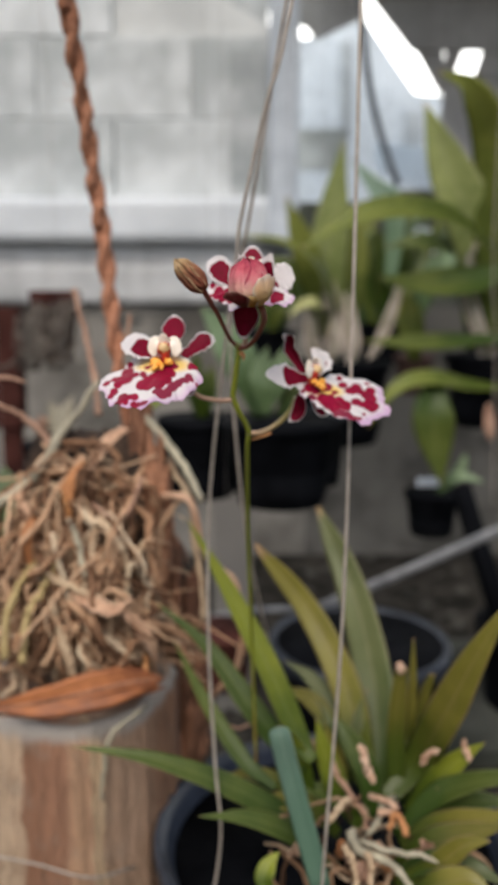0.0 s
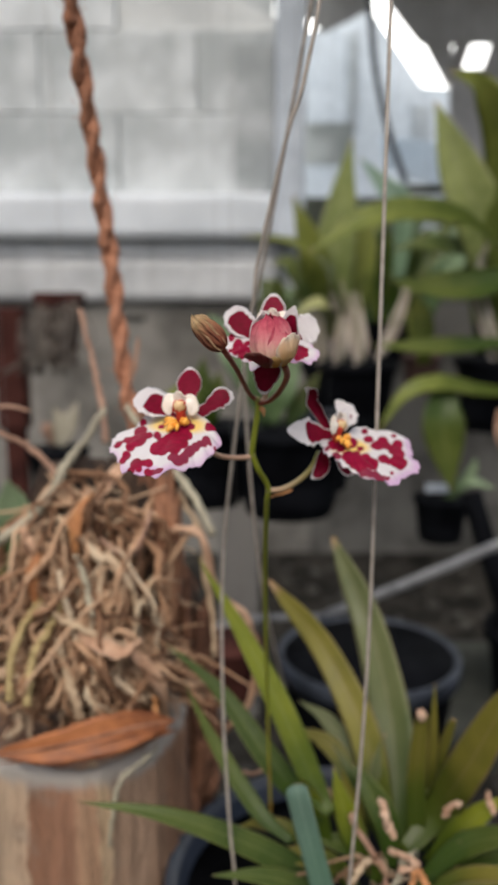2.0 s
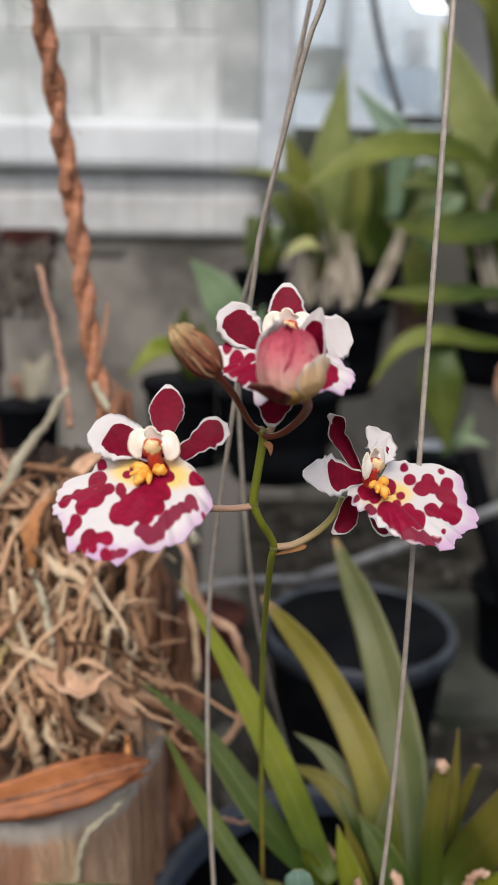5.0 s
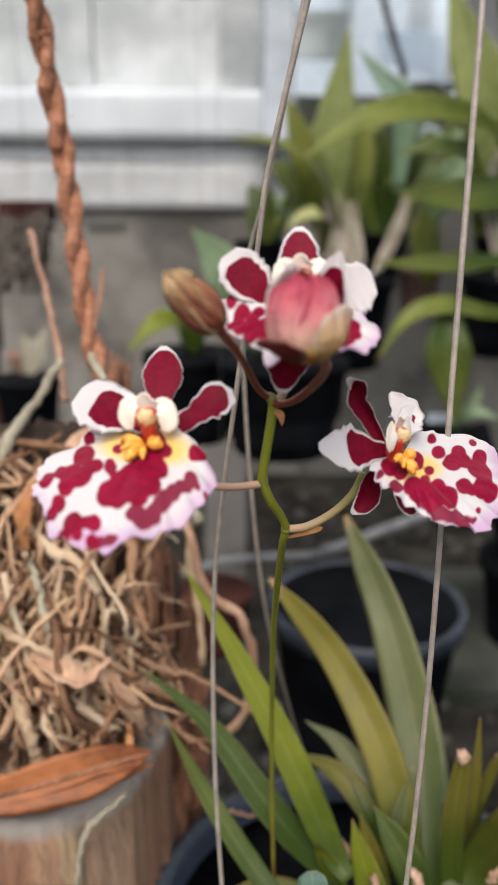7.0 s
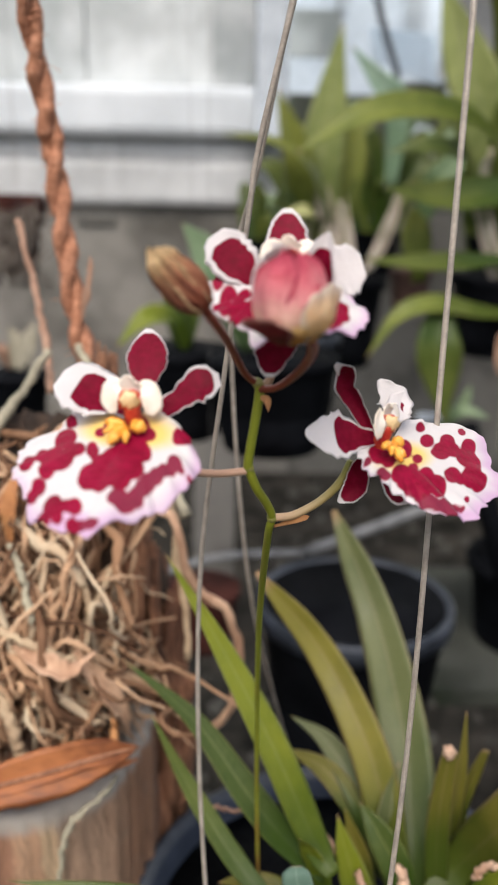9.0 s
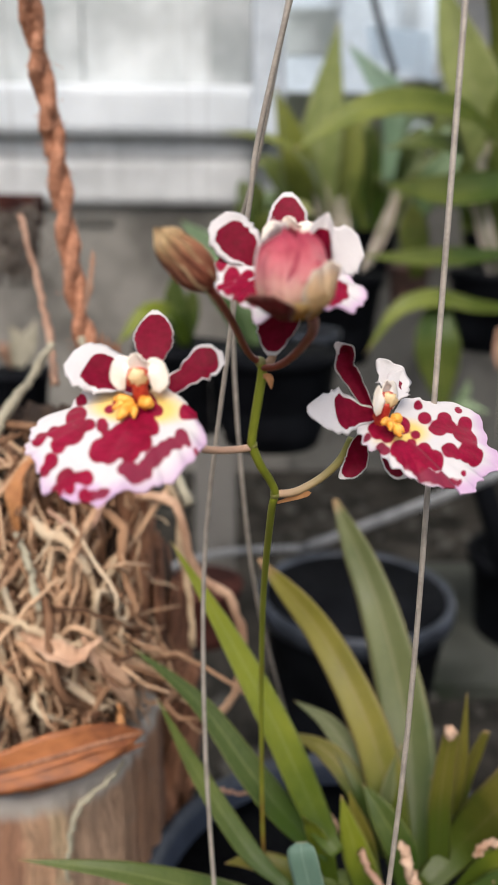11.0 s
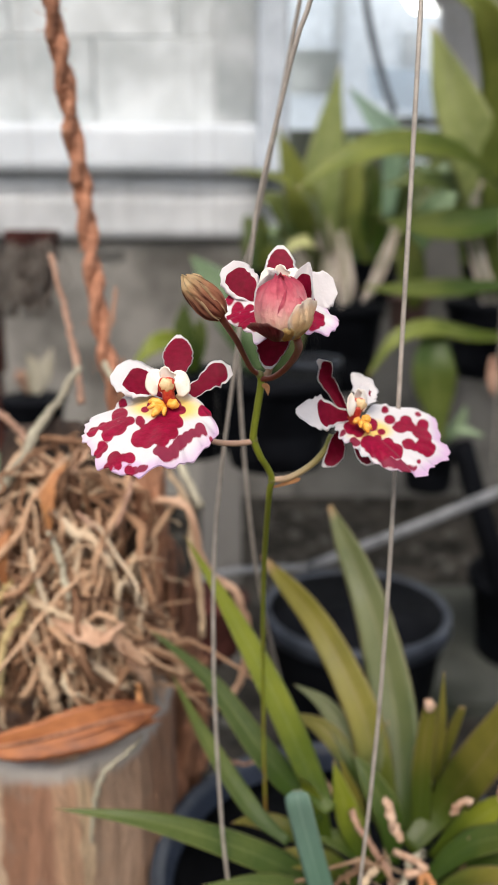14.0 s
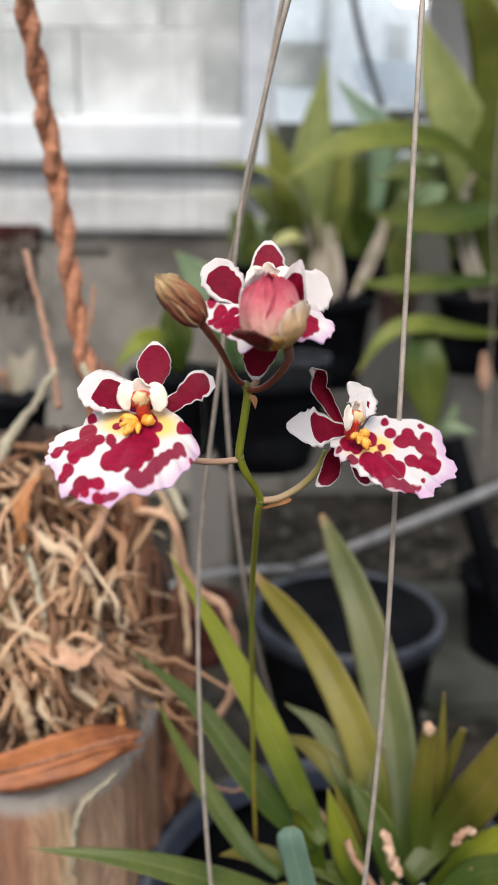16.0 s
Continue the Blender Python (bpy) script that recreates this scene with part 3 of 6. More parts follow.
v, f = lathe([(0.040, 0.0), (0.036, 0.030), (0.026, 0.075), (0.012, 0.110), (0.0, 0.119)], (0.060, 0.322, PZ - 0.116), 40)
bits.append((v, f))
part("bark_mix", joined(bits, False), SOIL, pot, "dark bark chips heaped under the plant", kind="stuff")

HOOK = (0.0385, 0.262, 1.22)
part("wire", tube([(0.0330, 0.2690, 0.757), (0.0295, 0.2500, 0.800), (0.0345, 0.2485, 0.90), (0.0364, 0.254, 1.0), (0.0372, 0.2565, 1.12), HOOK], 0.00062, 30, 8), WIRE, pot)
part("wire", tube([(-0.0120, 0.2895, 0.757), (-0.0075, 0.2870, 0.785), (-0.0063, 0.2850, 0.8047), (-0.0084, 0.2880, 0.8280), (-0.0108, 0.2940, 0.8760), (-0.0104, 0.3000, 0.9271), (-0.0045, 0.2880, 0.9812), (0.0002, 0.2800, 1.0157), (0.0019, 0.2780, 1.0292), (0.0100, 0.2720, 1.0639), (0.0177, 0.2680, 1.0927), HOOK], 0.00062, 44, 8), WIRE, pot)
part("wire", tube([(0.030, 0.4345, 0.757), (0.0180, 0.400, 0.815), (0.0035, 0.350, 0.90), (-0.003, 0.334, 0.99), (0.004, 0.318, 1.03), (0.015, 0.300, 1.09), (0.026, 0.282, 1.15), HOOK], 0.00065, 40, 8), WIRE, pot)
part("hook", tube([HOOK, (0.0385, 0.262, 1.235), (0.0385, 0.262, 1.94), (0.0385, 0.270, 1.99), (0.0385, 0.285, 2.03), (0.0385, 0.30, 1.99)], 0.0011, 30, 8), WIRE, pot)
purlin = part("roof_purlin", tube([(-3.0, 0.285, 2.0), (3.0, 0.285, 2.0)], 0.018, 6, 14), RAIL)
tagged(purlin, "grey pipe purlin carrying the hanging pots", "pipe", kind="structure")

# ---- the orchid ----
orchid = thing("orchid_plant", (0.04, 0.315, 0.76), "small orchid with strap leaves and crimson and white flowers", "orchid")


def orchid_leaf(points, width, mat, hint=(0, -0.75, 0.65), keel=0.3, label="", profile=STRAP, twist=0.0, seed=0, thick=0.08):
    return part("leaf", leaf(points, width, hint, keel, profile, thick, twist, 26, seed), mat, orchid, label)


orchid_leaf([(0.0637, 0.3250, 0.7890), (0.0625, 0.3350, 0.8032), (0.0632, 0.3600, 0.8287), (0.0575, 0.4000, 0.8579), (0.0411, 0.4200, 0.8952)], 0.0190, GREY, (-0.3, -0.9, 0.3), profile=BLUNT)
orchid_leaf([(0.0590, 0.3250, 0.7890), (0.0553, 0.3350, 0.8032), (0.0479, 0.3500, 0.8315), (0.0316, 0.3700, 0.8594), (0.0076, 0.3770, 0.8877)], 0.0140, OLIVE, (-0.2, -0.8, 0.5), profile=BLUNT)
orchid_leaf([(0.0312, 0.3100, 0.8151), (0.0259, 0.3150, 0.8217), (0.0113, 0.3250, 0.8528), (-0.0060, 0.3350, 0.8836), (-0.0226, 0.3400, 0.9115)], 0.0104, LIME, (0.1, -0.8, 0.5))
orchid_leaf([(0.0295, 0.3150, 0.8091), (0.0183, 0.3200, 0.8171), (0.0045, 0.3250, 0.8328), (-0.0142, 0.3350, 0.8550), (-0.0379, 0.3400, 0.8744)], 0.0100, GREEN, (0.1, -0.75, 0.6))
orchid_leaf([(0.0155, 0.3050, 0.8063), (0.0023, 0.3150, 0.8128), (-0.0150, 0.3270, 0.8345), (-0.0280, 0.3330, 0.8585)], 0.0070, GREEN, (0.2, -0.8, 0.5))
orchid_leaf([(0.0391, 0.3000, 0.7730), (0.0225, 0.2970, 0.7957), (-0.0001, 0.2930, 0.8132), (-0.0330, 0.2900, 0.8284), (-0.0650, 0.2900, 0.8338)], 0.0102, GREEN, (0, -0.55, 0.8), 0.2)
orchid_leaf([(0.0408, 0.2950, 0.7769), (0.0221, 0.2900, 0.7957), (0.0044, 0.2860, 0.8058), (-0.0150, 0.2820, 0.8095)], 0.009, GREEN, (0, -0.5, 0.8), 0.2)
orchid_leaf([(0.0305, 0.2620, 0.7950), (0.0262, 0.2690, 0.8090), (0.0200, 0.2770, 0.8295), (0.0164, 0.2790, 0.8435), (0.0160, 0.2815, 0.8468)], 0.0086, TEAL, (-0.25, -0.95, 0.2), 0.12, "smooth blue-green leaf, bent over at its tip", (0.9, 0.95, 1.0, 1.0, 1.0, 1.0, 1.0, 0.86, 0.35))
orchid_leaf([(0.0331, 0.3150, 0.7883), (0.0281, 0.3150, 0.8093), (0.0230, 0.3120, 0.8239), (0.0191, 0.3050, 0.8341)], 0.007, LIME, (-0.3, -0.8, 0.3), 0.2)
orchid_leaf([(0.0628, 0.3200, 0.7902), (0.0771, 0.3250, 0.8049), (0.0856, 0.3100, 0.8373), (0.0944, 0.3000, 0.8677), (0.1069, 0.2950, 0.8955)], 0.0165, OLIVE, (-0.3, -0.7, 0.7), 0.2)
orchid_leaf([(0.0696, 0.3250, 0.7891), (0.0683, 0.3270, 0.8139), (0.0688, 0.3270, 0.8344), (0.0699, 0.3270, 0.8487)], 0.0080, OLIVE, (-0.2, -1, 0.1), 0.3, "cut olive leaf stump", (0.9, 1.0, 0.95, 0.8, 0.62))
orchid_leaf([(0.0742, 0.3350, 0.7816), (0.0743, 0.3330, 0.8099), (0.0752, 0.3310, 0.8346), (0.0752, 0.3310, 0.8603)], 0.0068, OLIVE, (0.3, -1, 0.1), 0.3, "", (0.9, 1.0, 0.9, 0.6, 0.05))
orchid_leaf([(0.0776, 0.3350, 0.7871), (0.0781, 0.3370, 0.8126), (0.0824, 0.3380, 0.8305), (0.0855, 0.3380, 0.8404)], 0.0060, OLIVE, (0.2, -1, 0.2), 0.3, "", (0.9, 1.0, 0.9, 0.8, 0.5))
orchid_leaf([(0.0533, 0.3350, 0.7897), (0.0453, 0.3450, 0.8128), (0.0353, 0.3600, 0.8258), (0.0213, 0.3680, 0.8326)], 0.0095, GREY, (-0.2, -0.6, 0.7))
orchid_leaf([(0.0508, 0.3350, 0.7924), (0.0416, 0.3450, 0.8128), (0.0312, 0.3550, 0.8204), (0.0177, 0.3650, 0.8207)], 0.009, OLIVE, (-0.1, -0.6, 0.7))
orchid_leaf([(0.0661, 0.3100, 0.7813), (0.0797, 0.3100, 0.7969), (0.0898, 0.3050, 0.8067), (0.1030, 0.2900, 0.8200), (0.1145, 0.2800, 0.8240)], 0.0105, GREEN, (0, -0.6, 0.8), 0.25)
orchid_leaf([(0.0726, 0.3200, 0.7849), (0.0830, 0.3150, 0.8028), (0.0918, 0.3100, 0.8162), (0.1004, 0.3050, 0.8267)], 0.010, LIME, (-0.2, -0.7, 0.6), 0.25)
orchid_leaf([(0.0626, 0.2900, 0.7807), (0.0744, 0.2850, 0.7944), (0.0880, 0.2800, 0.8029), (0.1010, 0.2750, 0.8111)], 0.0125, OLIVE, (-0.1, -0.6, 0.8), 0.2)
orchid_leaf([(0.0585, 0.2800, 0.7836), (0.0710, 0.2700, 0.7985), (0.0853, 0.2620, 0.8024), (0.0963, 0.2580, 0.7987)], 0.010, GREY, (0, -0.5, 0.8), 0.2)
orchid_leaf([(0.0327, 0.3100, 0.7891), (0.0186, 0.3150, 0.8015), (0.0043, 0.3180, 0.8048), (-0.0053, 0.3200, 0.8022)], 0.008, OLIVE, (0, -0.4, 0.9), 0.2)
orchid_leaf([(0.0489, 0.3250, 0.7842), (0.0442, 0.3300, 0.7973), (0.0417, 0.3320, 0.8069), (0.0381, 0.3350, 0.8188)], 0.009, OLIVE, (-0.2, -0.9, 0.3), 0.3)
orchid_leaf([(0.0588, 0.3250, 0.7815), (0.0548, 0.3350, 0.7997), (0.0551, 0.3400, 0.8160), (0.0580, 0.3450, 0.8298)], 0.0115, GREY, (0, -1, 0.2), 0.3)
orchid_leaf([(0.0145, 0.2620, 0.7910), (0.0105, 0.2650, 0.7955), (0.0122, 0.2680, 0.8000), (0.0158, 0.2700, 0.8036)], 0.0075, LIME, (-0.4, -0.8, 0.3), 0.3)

# more foliage and roots in the crowded side of the pot
for n, (pts, w, m, h) in enumerate((
    ([(0.0666, 0.3000, 0.7833), (0.0793, 0.2970, 0.7931), (0.0923, 0.2880, 0.8032), (0.1067, 0.2800, 0.8123)], 0.012, OLIVE, (0, -0.6, 0.8)),
    ([(0.0718, 0.3150, 0.7803), (0.0869, 0.3100, 0.7943), (0.0994, 0.3050, 0.8003), (0.1161, 0.3000, 0.8024)], 0.010, GREEN, (0, -0.6, 0.8)),
    ([(0.0525, 0.3150, 0.7830), (0.0426, 0.3150, 0.7936), (0.0330, 0.3150, 0.7989), (0.0210, 0.3150, 0.8002)], 0.009, GREEN, (0, -0.5, 0.8)),
    ([(0.0417, 0.3050, 0.7849), (0.0321, 0.3030, 0.7965), (0.0180, 0.3000, 0.8036), (0.0043, 0.2980, 0.8062)], 0.010, OLIVE, (0, -0.5, 0.8)),
    ([(0.0518, 0.3100, 0.7839), (0.0425, 0.3150, 0.7989), (0.0366, 0.3180, 0.8153), (0.0330, 0.3200, 0.8296)], 0.010, LIME, (-0.1, -0.9, 0.3)),
    ([(0.0581, 0.3200, 0.7822), (0.0559, 0.3250, 0.8004), (0.0488, 0.3300, 0.8135), (0.0430, 0.3350, 0.8215)], 0.011, GREEN, (-0.1, -0.9, 0.4)),
    ([(0.0597, 0.2750, 0.7876), (0.0706, 0.2680, 0.7966), (0.0808, 0.2620, 0.8114), (0.0894, 0.2580, 0.8165)], 0.009, OLIVE, (-0.2, -0.7, 0.7)),
    ([(0.0710, 0.3250, 0.7869), (0.0724, 0.3280, 0.8012), (0.0690, 0.3320, 0.8124), (0.0669, 0.3360, 0.8236)], 0.010, GREEN, (0, -1, 0.2)),
    ([(0.0648, 0.2680, 0.7861), (0.0709, 0.2600, 0.7971), (0.0813, 0.2550, 0.8033), (0.0898, 0.2500, 0.8008)], 0.010, OLIVE, (-0.1, -0.6, 0.8)),
)):
    orchid_leaf(pts, w, m, h, 0.28, "", STRAP, 0.0, 40 + n)
rng = np.random.default_rng(61)
tangle = []
for k in range(46):
    c = np.array([0.050 + rng.normal(0, 0.018), 0.285 + rng.normal(0, 0.014), 0.774 + abs(rng.normal(0, 0.012))])
    d = unit(rng.normal(0, 1, 3) * (1, 0.7, 0.5)) * rng.uniform(0.006, 0.020)
    tangle.append(tube_data([c - d, c + rng.normal(0, 0.004, 3), c + d], (0.0005, rng.uniform(0.0006, 0.0014), 0.0005), 9, 6, 0.0008, rng))
part("root_tangle", joined(tangle), SHADEROOT, orchid, "tangled surface roots in tones darkened for shade", kind="stuff")
for k in range(9):
    q = (0.052 + rng.normal(0, 0.02), 0.285 + rng.normal(0, 0.012), 0.782 + rng.uniform(0, 0.01))
    part("dry_scale", leaf([q, Vector(q) + Vector((rng.normal(0, 0.003), -0.002, 0.005)), Vector(q) + Vector((rng.normal(0, 0.006), -0.003, 0.010))], rng.uniform(0.004, 0.007), (rng.normal(0, 0.4), -1, 0.3), 0.9, (0.5, 1.0, 0.9, 0.5), 0.1, 0.5, 14, k, 0.08), (SHEATH, STUB, STICK)[k % 3], orchid, "papery brown bulb scale")

# flower stem
part("flower_stem", tube([(0.0080, 0.320, 0.800), (0.0068, 0.3165, 0.832), (0.0064, 0.314, 0.8450), (0.0053, 0.300, 0.8841), (0.0042, 0.275, 0.9255), (0.0041, 0.2480, 0.9574), (0.0046, 0.2440, 0.9635), (0.0036, 0.2425, 0.9667), (0.0016, 0.2400, 0.9706), (0.0001, 0.2390, 0.9745), (0.0000, 0.2386, 0.9768), (0.0009, 0.2382, 0.9832), (0.0016, 0.2380, 0.9886), (0.0012, 0.2380, 0.9903)], (0.0006, 0.00068, 0.00074, 0.00078, 0.00086, 0.00084, 0.00084), 90, 10, red=lambda u: 0.35 * np.clip(1 - 3 * u, 0, 1), pale=lambda u: 0 * u), STEM, orchid)
for q in ((0.0046, 0.2440, 0.9635), (-0.0000, 0.2390, 0.9749), (0.0012, 0.2380, 0.9903)):
    part("stem_node", blob(q, (0.00102, 0.00102, 0.00095), 2, 0.15, subdiv=2), STEM_NODE, orchid)
part("pedicel", tube([(-0.0001, 0.2390, 0.9744), (-0.0026, 0.2385, 0.9742), (-0.0055, 0.2370, 0.9745), (-0.0094, 0.2345, 0.9757), (-0.0130, 0.2315, 0.9788)], (0.0007, 0.00068, 0.00072), 16, 8, red=lambda u: 0.1 + 0 * u, pale=lambda u: 0.9 + 0 * u), STEM, orchid, "pale pinkish flower stalk")
part("pedicel", tube([(0.0046, 0.2440, 0.9635), (0.0087, 0.2445, 0.9639), (0.0135, 0.2450, 0.9665), (0.0170, 0.2445, 0.9704), (0.0188, 0.2440, 0.9746)], (0.00078, 0.00078, 0.00085), 18, 8, red=lambda u: 0 * u, pale=lambda u: 0.75 - 0.4 * u), STEM, orchid, "pale flower stalk")
part("pedicel", tube([(0.0010, 0.2380, 0.9903), (-0.0010, 0.2355, 0.9925), (-0.0041, 0.2260, 0.9997), (-0.0073, 0.2150, 1.0059)], (0.00062, 0.0006, 0.00075), 16, 8, red=lambda u: 0.75 + 0 * u, pale=lambda u: 0 * u), STEM, orchid, "dark red bud stalk")
part("pedicel", tube([(0.0014, 0.2380, 0.9892), (0.0044, 0.2350, 0.9903), (0.0072, 0.2300, 0.9938), (0.0087, 0.2230, 0.9983), (0.0074, 0.2160, 1.0022)], (0.00066, 0.0007, 0.00095), 16, 8, red=lambda u: 0.6 + 0 * u, pale=lambda u: 0.2 + 0 * u), STEM, orchid, "dark red bud stalk")
part("pedicel", tube([(0.0020, 0.2385, 0.9895), (0.0032, 0.2390, 0.9905), (0.0037, 0.2390, 0.9925)], 0.0008, 8, 8, red=lambda u: 0.3 + 0 * u, pale=lambda u: 0.6 + 0 * u), STEM, orchid)
part("bract", leaf([(0.0018, 0.2372, 0.988), (0.0028, 0.2360, 0.9878), (0.0031, 0.2360, 0.9858)], 0.0014, (0, -1, 0)), SHEATH, orchid)
part("bract", leaf([(0.0050, 0.2455, 0.9612), (0.0103, 0.2445, 0.9633), (0.0116, 0.2445, 0.9637)], 0.0012, (0, -1, 0)), SHEATH, orchid)

MM = 0.001
SPADE = (0.30, 0.42, 0.68, 0.92, 1.0, 0.92, 0.70, 0.12)
FAN = (0.28, 0.38, 0.62, 0.9, 1.0, 1.0, 0.86, 0.4)
CLAW = (0.36, 0.40, 0.52, 0.62, 0.72, 0.95, 1.0, 0.42)


def petal(name, parent, points, width, profile, red, hint=(0, -1, 0.15), keel=0.1, curl=0.0, twist=0.0, seed=0, ruffle=0.012, label=""):
    """A petal or sepal. red = (from, to, share of the half width): where along and across the pigment reaches."""
    v, f, u, rim, w = blade([Vector(p) for p in points], width, hint, profile, 44, keel, 0.035, 13, twist, ruffle, curl, seed, 0.022)
    wmm = w / MM
    length = np.linalg.norm(np.diff(np.array(points), axis=0), axis=1).sum() / MM
    pig = 0.6 * wmm.max() * (1 - (np.maximum(u, 0) / red[1]) ** 8 - (rim / red[2]) ** 5)
    pig = np.minimum(pig, (u - red[0]) * length)
    n = np.full(len(u), -3.0)
    return part(name, mesh(v, f, True, pig=pig, yel=n, rim=n, fold_dull=n), PETAL, parent, label)


def lip(parent, at, yaw, slope, spots, reach, draw, droop=1.2, seed=0, cup=2.4, gold=4.2, under=0.0, fold_marks=()):
    """The broad lip: a fan about its point of attachment, with a wavy margin, a notch in front and crimson spots (across, along, radius; mm)."""
    rng = np.random.default_rng(seed)
    nr, na = 52, 181
    th = np.radians(np.linspace(-118, 118, na))
    knots = smooth_line([(p, q, 0) for p, q in reach], 160)
    far = np.interp(np.degrees(th), knots[:, 0], knots[:, 1])
    ph = rng.uniform(0, 6.28, 6)
    far = far + far / 20 * (0.35 * np.sin(13 * th + ph[0]) + 0.28 * np.sin(27 * th + ph[1]) + 0.14 * np.sin(53 * th + ph[2]) + np.convolve(rng.normal(0, 0.16, na), (0.5, 1, 0.5), "same"))
    r = np.linspace(0.02, 1, nr) ** 0.85
    a, l = np.outer(r, far * np.sin(th)), np.outer(r, far * np.cos(th))
    s = np.outer(r, np.ones(na))
    h = 0.5 * np.sin(np.pi * s) * np.cos(th) ** 2 - droop * s**4 + 0.35 * s**3 * (np.sin(7 * th + ph[3]) + 0.7 * np.sin(13 * th + ph[4]) + 0.9 * s**2 * np.sin(29 * th + ph[5]))
    h -= under * np.clip((th - 0.35) / 0.2, 0, 1) * np.clip((s - 0.72) / 0.28, 0, 1) ** 2
    lobe = np.clip((np.abs(th) - 1.05) / 0.8, 0, 1)
    h += cup * lobe * lobe * (3 - 2 * lobe) * s**1.5
    h -= 0.6 * np.exp(-((th - 0.2) / 0.09) ** 2) * s
    c, k = math.cos(radians(slope)), math.sin(radians(slope))
    x, y, z = a, -l * c - h * k, -l * k + h * c
    cy, sy = math.cos(radians(yaw)), math.sin(radians(yaw))
    top = np.stack([x * cy - y * sy, x * sy + y * cy, z], -1) * MM + np.array(at)
    nv = unit(np.array([k * sy, -k * cy, c]))
    low = top - nv * 0.00022
    verts = np.vstack([top.reshape(-1, 3), low.reshape(-1, 3)])
    o = nr * na
    faces = []
    for i in range(nr - 1):
        for j in range(na - 1):
            q = (i * na + j, i * na + j + 1, (i + 1) * na + j + 1, (i + 1) * na + j)
            faces += [q[::-1], tuple(o + e for e in q)]
    edge = [(nr - 1) * na + j for j in range(na)]
    faces += [(edge[j + 1], edge[j], o + edge[j], o + edge[j + 1])[::-1] for j in range(na - 1)]

    def blotches(marks):
        """Signed distance to a field of spots that run into each other, drawn out along the lip as the pigment is."""
        total = np.zeros(a.shape)
        for sa, sl, sr in marks:
            da, dl = a - sa, l - sl
            total += np.exp(8.0 * (sr - 0.05 - np.hypot(draw[0] * da + draw[1] * dl, draw[2] * da + draw[3] * dl)))
        return np.log(np.maximum(total, 1e-9)) / 8.0

    deep, fold_dull = blotches(spots + [(-3.0, 2.6, 1.0), (0.2, 1.4, 1.7), (-1.6, 1.4, 1.4), (2.0, 1.4, 1.5)]), blotches(fold_marks)
    pig, fold_dull = np.maximum(deep, fold_dull), np.minimum(fold_dull, -deep)
    yel = gold - np.hypot((a - 0.8) / 2.0, l - 3.2)
    rim = (s - 0.94) * 17 + 0.5 * np.sin(3 * th + ph[5]) + 1.1 * np.clip(th, -0.8, 0.9) - 5 * np.clip((np.abs(th) - 1.4) / 0.3, 0, 1)
    rim = rim + 2.4 * np.exp(-(((th - 0.15) / 0.22) ** 2)) * np.clip((s - 0.78) / 0.1, 0, 1)
    both = lambda q: np.tile(q.ravel(), 2)  # noqa: E731
    return part("lip", mesh(verts, faces, True, pig=both(pig), yel=both(yel), rim=both(rim), fold_dull=both(fold_dull)), LIPSKIN, parent, "white lip blotched with crimson, yellow at its throat")


